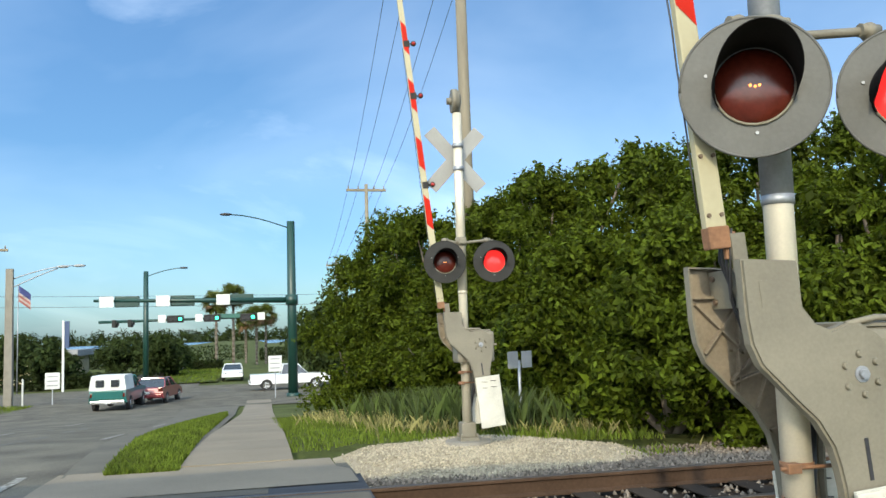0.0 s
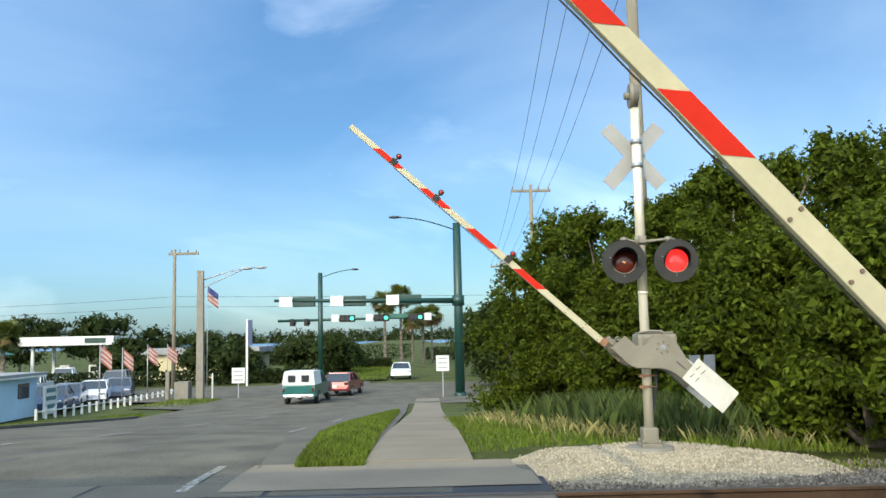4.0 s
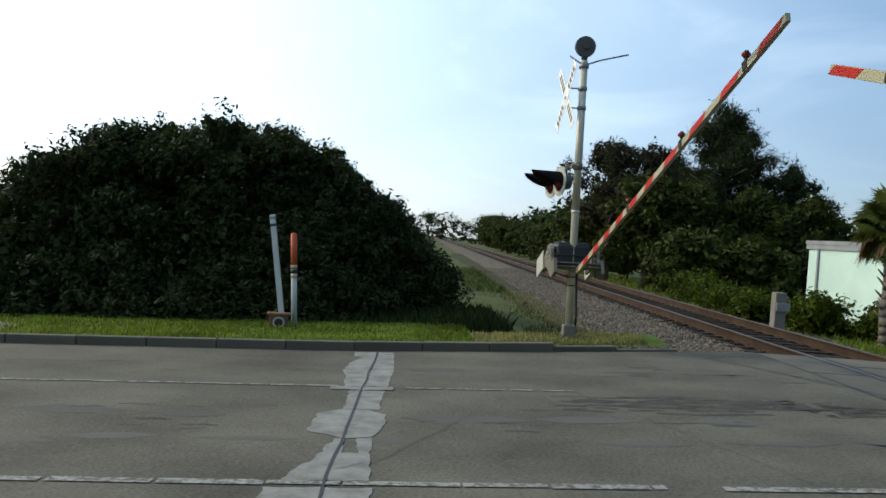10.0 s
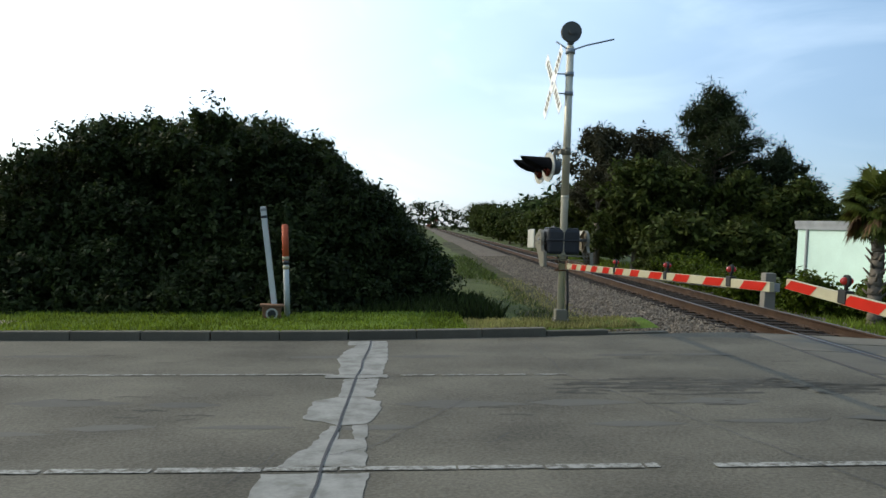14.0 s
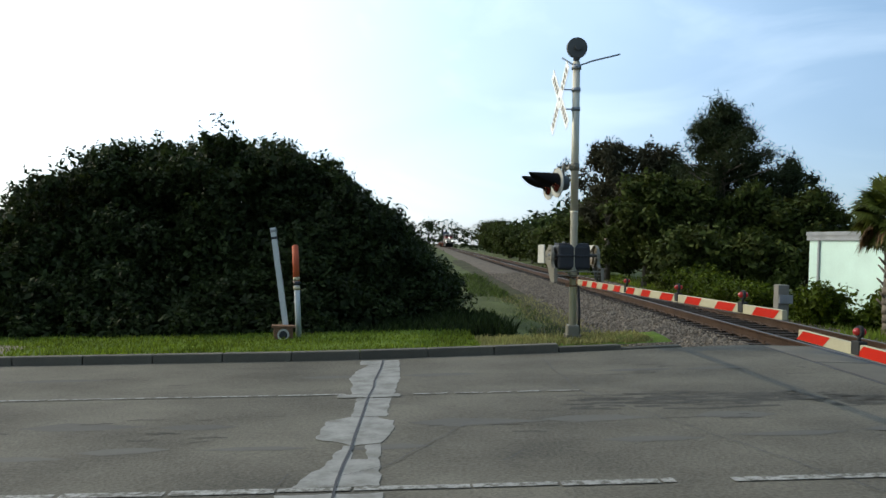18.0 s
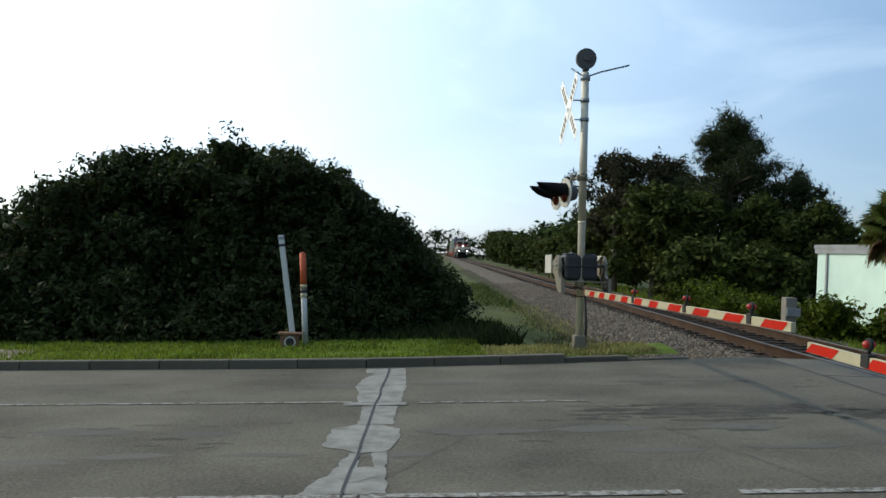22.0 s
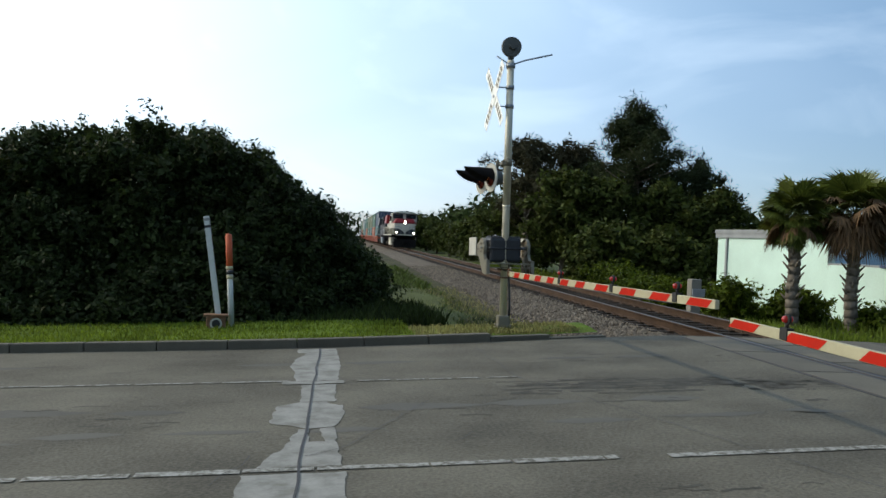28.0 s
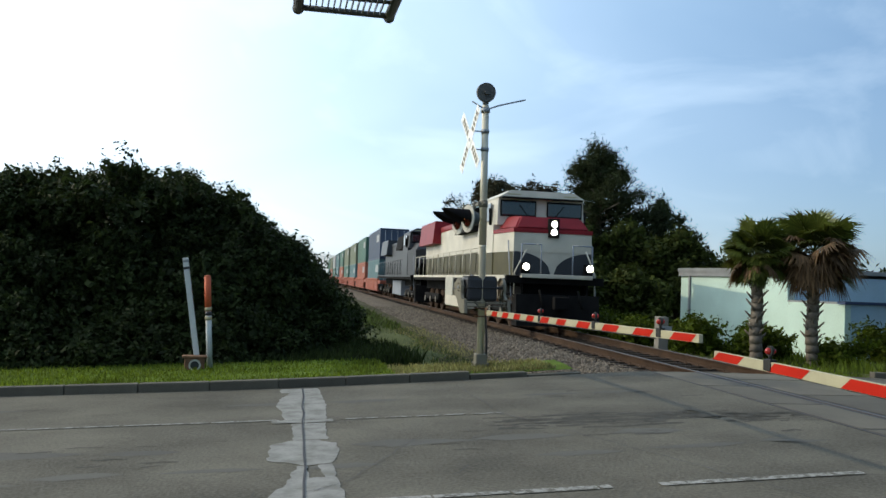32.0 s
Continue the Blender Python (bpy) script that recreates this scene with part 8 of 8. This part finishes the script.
# ---- palms, posts and smaller things ----
def palm(x, y, h, crown, seed, dead, label, r=0.13):
    rs = np.random.RandomState(seed)
    g = thing("palm_tree", label, "palm tree", pose(x, y, zg(x, y) - 0.1), "palms")
    bm = B()
    n = 14
    for k in range(n):
        z0, z1 = h * k / n, h * (k + 1) / n
        w = r * (1.15 - 0.25 * k / n)
        rod(bm, (0.02 * math.sin(k), 0, z0), (0.02 * math.sin(k + 1), 0, z1 + 0.01), w * 1.12, w * 0.95, seg=10)
    part("trunk", bm, "palm_bark", g, "rough ringed trunk")
    for k in range(34):
        a = k * 2.4
        z = h * (0.25 + 0.72 * k / 34)
        bm = B()
        rod(bm, (r * 0.9 * math.cos(a), r * 0.9 * math.sin(a), z), (r * 2.1 * math.cos(a), r * 2.1 * math.sin(a), z + 0.16), 0.035, 0.015, seg=5)
        part("boot", bm, "palm_bark", g)
    fans = 84
    for k in range(fans):
        a = k * 2.39996 + rs.uniform(-0.2, 0.2)
        el = math.asin(1.0 - 1.80 * (k + 0.5) / fans) + rs.uniform(-0.12, 0.12)
        isdead = el < (0.45 if dead > 0.6 else 0.0) and rs.uniform() < dead
        stalk = crown * rs.uniform(0.34, 0.60)
        d = Vector((math.cos(a) * math.cos(el), math.sin(a) * math.cos(el), math.sin(el)))
        side = Vector((-math.sin(a), math.cos(a), 0))
        tilt = rs.uniform(-0.7, 0.7)
        up = d.cross(side) * -1
        side, up = side * math.cos(tilt) + up * math.sin(tilt), up * math.cos(tilt) - side * math.sin(tilt)
        base = Vector((0, 0, h + 0.05))
        tip = base + d * stalk - Vector((0, 0, 0.04 * crown))
        verts, faces = [], []
        blades_n = 32
        for j in range(blades_n):
            u = (j / (blades_n - 1) - 0.5) * math.radians(205)
            ln = crown * rs.uniform(0.42, 0.56) * (0.72 + 0.28 * math.cos(u)) * (1.18 if el > 0.6 else 1.0 if el > 0 else 0.85)
            bd = d * math.cos(u) + side * math.sin(u) + up * 0.10
            w = side * math.cos(u) - d * math.sin(u)
            p1 = tip + bd * ln * 0.55
            p2 = tip + bd * ln - Vector((0, 0, ln * (0.22 + (0.2 if isdead else 0)) * rs.uniform(0.6, 1.5)))
            o = len(verts)
            verts += [tip, p1 + w * 0.030, p2, p1 - w * 0.030]
            faces.append((o, o + 1, o + 2, o + 3))
        for q in (0.012,):
            o = len(verts)
            verts += [base - side * q, base + side * q, tip + side * q, tip - side * q]
            faces.append((o, o + 1, o + 2, o + 3))
        raw("frond", verts, faces, "frond_dead" if isdead else "frond", g)
    return g


palm(11.4, 18.6, 2.75, 0.98, 1, 0.25, "young cabbage palm with green fronds beside the workshop")
palm(12.75, 18.35, 2.8, 1.3, 2, 0.85, "cabbage palm with a skirt of brown dead fronds")
palm(18.0, 18.8, 2.6, 2.0, 3, 0.35, "bushy cabbage palm with yellowish fronds", 0.16)
palm(57.5, 43.5, 4.4, 1.6, 4, 0.3, "tall palm on the car lot")
palm(66.0, 33.0, 4.6, 1.6, 5, 0.3, "tall palm near the filling station")
for i, (x, y, h) in enumerate(((108, 5.4, 8.2), (111, 3.4, 9.2), (118, 0.5, 6.6), (122, -0.8, 6.8), (126, 2.0, 6.2))):
    palm(x, y, h, 2.0, 10 + i, 0.3, "tall palm beside the road beyond the junction", 0.16)

# low scrub below the palms and the workshop
for i, (x, y, h, w, n) in enumerate(((10.6, 20.2, 1.1, 0.9, 3200), (11.9, 19.6, 0.8, 0.7, 2200), (12.6, 20.0, 0.9, 0.9, 2600), (15.2, 18.9, 1.25, 0.8, 4200), (16.6, 19.3, 1.0, 0.9, 3600), (18.6, 19.2, 1.0, 0.9, 3600), (13.5, 18.2, 0.6, 0.7, 1500), (9.9, 22.5, 0.8, 0.9, 2400), (10.9, 25.5, 1.0, 1.2, 2400), (11.2, 29.5, 1.2, 1.4, 2600))):
    rs = np.random.RandomState(300 + i)
    z0 = zg(x, y)
    lob = [(x + rs.uniform(-0.6, 0.6) * w, y + rs.uniform(-0.6, 0.6) * w, z0 + h * rs.uniform(0.2, 0.8), w * 0.45, w * 0.45, h * 0.28) for _ in range(8)]
    shrub("bush", "low leafy scrub by the workshop", "bush", lob, n, 0.07, "leaf", 320 + i, 0.02, 5, "scrub by the workshop", (x, y))

# woods in the distance
for i, (x, y, h, s) in enumerate(((55, 56, 6.5, 4), (63, 66, 6.2, 5), (72, 64, 7.2, 5), (80, 62, 7.5, 5), (90, 60, 6.5, 5), (99, 60, 6.8, 6), (105, 50, 7.4, 6), (112, 44, 7.6, 6), (118, 38, 6, 5), (44, 55, 5.4, 4), (36, 54, 5.4, 4), (80, 28, 4.2, 3), (82, 22, 4.6, 3.2), (76, 17.5, 3.8, 2.4), (92, 14, 3.6, 3.0), (98, 11.5, 3.8, 3), (104, 10, 3.6, 3.0), (86, 9.6, 4.2, 3.0), (90, 8.8, 3.4, 2.6), (66, -5.5, 6.8, 4.2), (60, -4.6, 5.2, 3.0), (80, -7, 7.4, 5), (96, -9, 8, 6), (120, -10, 8, 6), (57, 50.5, 4.2, 2.4), (66, 47.5, 5.0, 2.6), (50, 49.5, 4.5, 3))):
    tree("tree", "rounded dark green distant tree", x, y, h, s, 4500, 0.22, "leaf_far", 500 + i, 0.28, 10, 0.2, "distant trees")


def wood(name, rows, h, label, seed, size=0.9):
    """A far belt of woodland, too far to count."""
    rs = np.random.RandomState(seed)
    lob = []
    for (x0, y0), (x1, y1) in rows:
        n = max(3, int(math.hypot(x1 - x0, y1 - y0) / 5))
        for k in range(n):
            u = (k + rs.uniform(0, 1)) / n
            hh = h * rs.uniform(0.55, 1.1)
            x, y = x0 + (x1 - x0) * u, y0 + (y1 - y0) * u + rs.uniform(-3, 3)
            lob.append((x, y, zr(x) + hh * 0.55, rs.uniform(3, 5.5), rs.uniform(3, 5.5), hh * 0.5))
    c, d = leafcloud(rs, lob, min(40000, 500 * len(lob)), size, 0.7)
    ob = leaves(name, rs, c, d, size, "leaf_far", None, label)
    return tagged(ob, category="woodland", kind="stuff")


wood("woodland", [((900, -300), (900, 900))], 11, "far dark woods beyond the river", 71, 1.6)
wood("woodland", [((40, 74), (135, 78))], 6.4, "dark woods behind the buildings", 72, 0.42)
wood("woodland", [((-60, 330), (120, 330)), ((-70, 80), (-20, 320))], 9, "dark woods along the railway", 73, 0.6)
wood("woodland", [((20, 70), (34, 320))], 7.0, "dark woods beside the railway", 74, 0.5)

# clipped hedge and lawns beyond the junction
for i, (x0, y0, x1, y1, h) in enumerate(((74.5, 10.5, 75.8, 34, 1.2), (74.5, 11.0, 76, 16, 1.0), (102, 4.5, 103, 8, 1.2), (138, -16, 140, 0, 2.2), (150, 2, 153, 30, 2.6), (128, 9.5, 130, 26, 2.0))):
    rs = np.random.RandomState(600 + i)
    g = thing("hedge", "long dark clipped hedge beyond the junction", "hedge", pose((x0 + x1) / 2, (y0 + y1) / 2, zg(x0, y0) - 0.05))
    n = 3500
    c = np.stack([rs.uniform(x0, x1, n) - (x0 + x1) / 2, rs.uniform(y0, y1, n) - (y0 + y1) / 2, rs.uniform(0, h, n)], -1)
    leaves("crown", rs, c, rs.normal(size=(n, 3)), 0.22, "leaf_dark", g)
lawn = sheet("lawn", np.linspace(73, 130, 40), np.linspace(3.9, 9.5, 6), lambda x, y: zr(x) + 0.12, "soil", label="mown green lawn beyond the junction")
lawn["category"] = "lawn"
blades("grass_blades", 7000, lambda rs, n: np.stack([rs.uniform(73, 125, n), rs.uniform(4, 9.4, n), np.full(n, -2.28)], -1), 0.22, "grass", "mown lawn grass", 12, w=0.05)
blades("grass_blades", 9000, verge(10.5, 40, 13.4, 15.2, pw=1.0), 0.13, "grass", "green verge grass along the car lot", 13, w=0.018)
blades("grass_blades", 2500, lambda rs, n: np.stack([rs.uniform(45, 52.5, n), rs.uniform(13.2, 16.3, n), np.full(n, -2.2)], -1), 0.2, "grass", "grass on the corner", 14, w=0.03)

# posts by the kerb
wpost = thing("marker_post", "leaning white square post with worn black bands", "post", T(pose(-1.36, 14.88, -0.28), pose(0, 0, 0, 0, -9.0, 0)))
bm = B()
box(bm, -0.045, -0.045, 0, 0.045, 0.045, 1.95, 0.008)
part("shaft", bm, "whitepaint", wpost)
for z in (1.80, 1.92):
    bm = B()
    box(bm, -0.049, -0.049, z - 0.05, 0.049, 0.049, z - 0.005, 0.004)
    part("band", bm, "black" if z < 1.9 else "roof_grey", wpost)
opost = thing("marker_post", "slim white marker post with an orange top", "post", T(pose(-1.18, 14.98, -0.28), pose(0, 0, 0, 0, -4.0, 0)))
bm = B()
rod(bm, (0, 0, 0), (0, 0, 1.02), 0.05, seg=12)
part("shaft", bm, "whitepaint", opost)
bm = B()
rod(bm, (0, 0, 1.02), (0, 0, 1.62), 0.056, seg=12)
ball(bm, (0, 0, 1.62), 0.056, 10, (1, 1, 0.5))
part("orange_top", bm, "orange", opost, "faded orange top")
for z, mt in ((0.98, "black"), (1.06, "cream"), (0.9, "cream")):
    bm = B()
    rod(bm, (0, 0, z - 0.03), (0, 0, z + 0.03), 0.058, seg=12)
    part("band", bm, mt, opost)
jug = thing("oil_jug", "small rusty box with a round dial at the posts' feet", "box", pose(-1.42, 14.76, -0.28, 0, 0, 8))
bm = B()
box(bm, -0.16, -0.1, 0, 0.16, 0.1, 0.24, 0.02)
box(bm, -0.2, -0.12, 0.24, 0.2, 0.12, 0.275, 0.008)
part("case", bm, "rustplate", jug)
bm = B()
rod(bm, (0, -0.1, 0.12), (0, -0.115, 0.12), 0.1, seg=16)
dl = part("dial", bm, "disc_w", jug, "pale round dial")
bm = B()
rod(bm, (0, -0.115, 0.12), (0, -0.122, 0.12), 0.07, seg=14)
part("dial_face", bm, "black", dl)

# concrete post right of the track, and the small sign behind the gate
cpo = thing("concrete_post", "short square concrete post with a small plate by the track", "post", pose(9.40, 19.6, -0.32))
bm = B()
box(bm, -0.13, -0.13, 0, 0.13, 0.13, 1.05, 0.02)
part("shaft", bm, "conc", cpo)
bm = B()
box(bm, -0.12, -0.18, 0.62, 0.2, -0.14, 0.82, 0.01)
part("plate", bm, "roof_grey", cpo)
ssn = thing("small_sign", "pair of small white plates seen edge on in the thicket", "sign", pose(13.4, -3.3, -0.18, 0, 0, 25))
bm = B()
rod(bm, (0, 0, -0.05), (0, 0, 1.1), 0.025, seg=8)
part("post", bm, "galv", ssn)
for y in (-0.14, 0.16):
    bm = B()
    box(bm, -0.04, y - 0.11, 0.98, -0.025, y + 0.11, 1.25, 0.004)
    part("plate", bm, "roof_grey", ssn)

# signal cantilever over the road
cn = thing("signal_cantilever", "dark signal cantilever with a grated walkway over the road", "cantilever", pose(0.02, -1.9, -0.35))
CZ, CL = 5.56, 13.85
bm = B()
rod(bm, (0.0, 0, 0), (0.0, 0, CZ + 0.3), 0.16, 0.14, seg=18)
part("mast", bm, "disc", cn)
for x in (0.0, 1.3):
    bm = B()
    rod(bm, (x, 0, CZ), (x, CL, CZ), 0.075, seg=14)
    ball(bm, (x, CL, CZ), 0.085, 12)
    part("boom", bm, "disc", cn, "dark tubular boom")
for k in range(12):
    bm = B()
    rod(bm, (0, 1.1 + k * 1.1, CZ), (1.3, 1.1 + k * 1.1, CZ), 0.03, seg=8)
    part("cross_tie", bm, "disc", cn)
bm = B()
rod(bm, (0, CL - 0.12, CZ - 0.02), (1.28, CL - 0.12, CZ - 0.02), 0.045, seg=10)
part("end_tie", bm, "disc", cn)
for k in range(13):
    bm = B()
    x = 0.16 + k * 0.082
    box(bm, x - 0.008, 0.3, CZ - 0.05, x + 0.008, CL - 0.2, CZ + 0.02)
    part("grating_bar", bm, "galv", cn)
for k in range(6):
    bm = B()
    rod(bm, (0.0 if k % 2 else 1.3, 1 + k * 2.0, CZ + 0.02), (1.3 if k % 2 else 0.0, 3 + k * 2.0, CZ + 0.02), 0.028, seg=8)
    part("brace", bm, "disc", cn)


# ---- what moves ----
def arm_rows(rows, pivot, flip):
    """The arm swings about the x axis; degrees above level."""
    out = []
    for t, a in rows:
        out.append((t, T(Matrix.Translation(pivot), pose(0, 0, 0, 0, 0, 180 if flip else 0), pose(0, 0, 0, a, 0, 0))))
    return out


def motions():
    walk(arm_near, arm_rows(((0, 85.0), (1, 76.8), (2, 67.2), (3.2, 54.8), (4.5, 43.2), (5, 38.7), (5.8, 37.6), (6.5, 36.0), (7.5, 31.0), (8.5, 24.6), (9.5, 19.2), (10, 15.1), (10.5, 11.6), (11, 8.5), (11.5, 5.8), (12, 2.8), (12.5, 0.7), (13, 0.8), (13.5, 2.6), (14, 2.9), (14.5, 1.8), (15.2, 0.8), (32, 0.8)), ARM_1, False))
    walk(arm_beyond, arm_rows(((0, 84.0), (1, 71.7), (2, 61.2), (2.5, 57.0), (4.5, 37.1), (5.2, 31.6), (6, 26.7), (7.5, 14), (9, 2), (9.5, 0), (32, 0)), ARM_2, False))
    walk(arm_far, arm_rows(((0, 82), (4, 60.0), (7, 39.0), (9, 24.5), (10, 17.6), (10.5, 14.0), (11, 10.4), (11.5, 7.2), (12, 3.9), (12.5, 1.7), (13, 0.2), (13.5, 1.6), (14, 1.8), (14.5, 0.3), (15.2, 0.9), (32, 0.9)), ARM_3, True))
    rows = []
    for t, y in TRAIN_Y:
        rows.append((t, T(pose(xt(y), y, 0.012), pose(0, 0, 0, 0, 0, TRACK_YAW))))
    for ob, back in cars_of_train:
        walk(ob, [(t, T(m, pose(0, back, 0))) for t, m in rows])
    for ob, rws in traffic:
        walk(ob, rws)


motions()
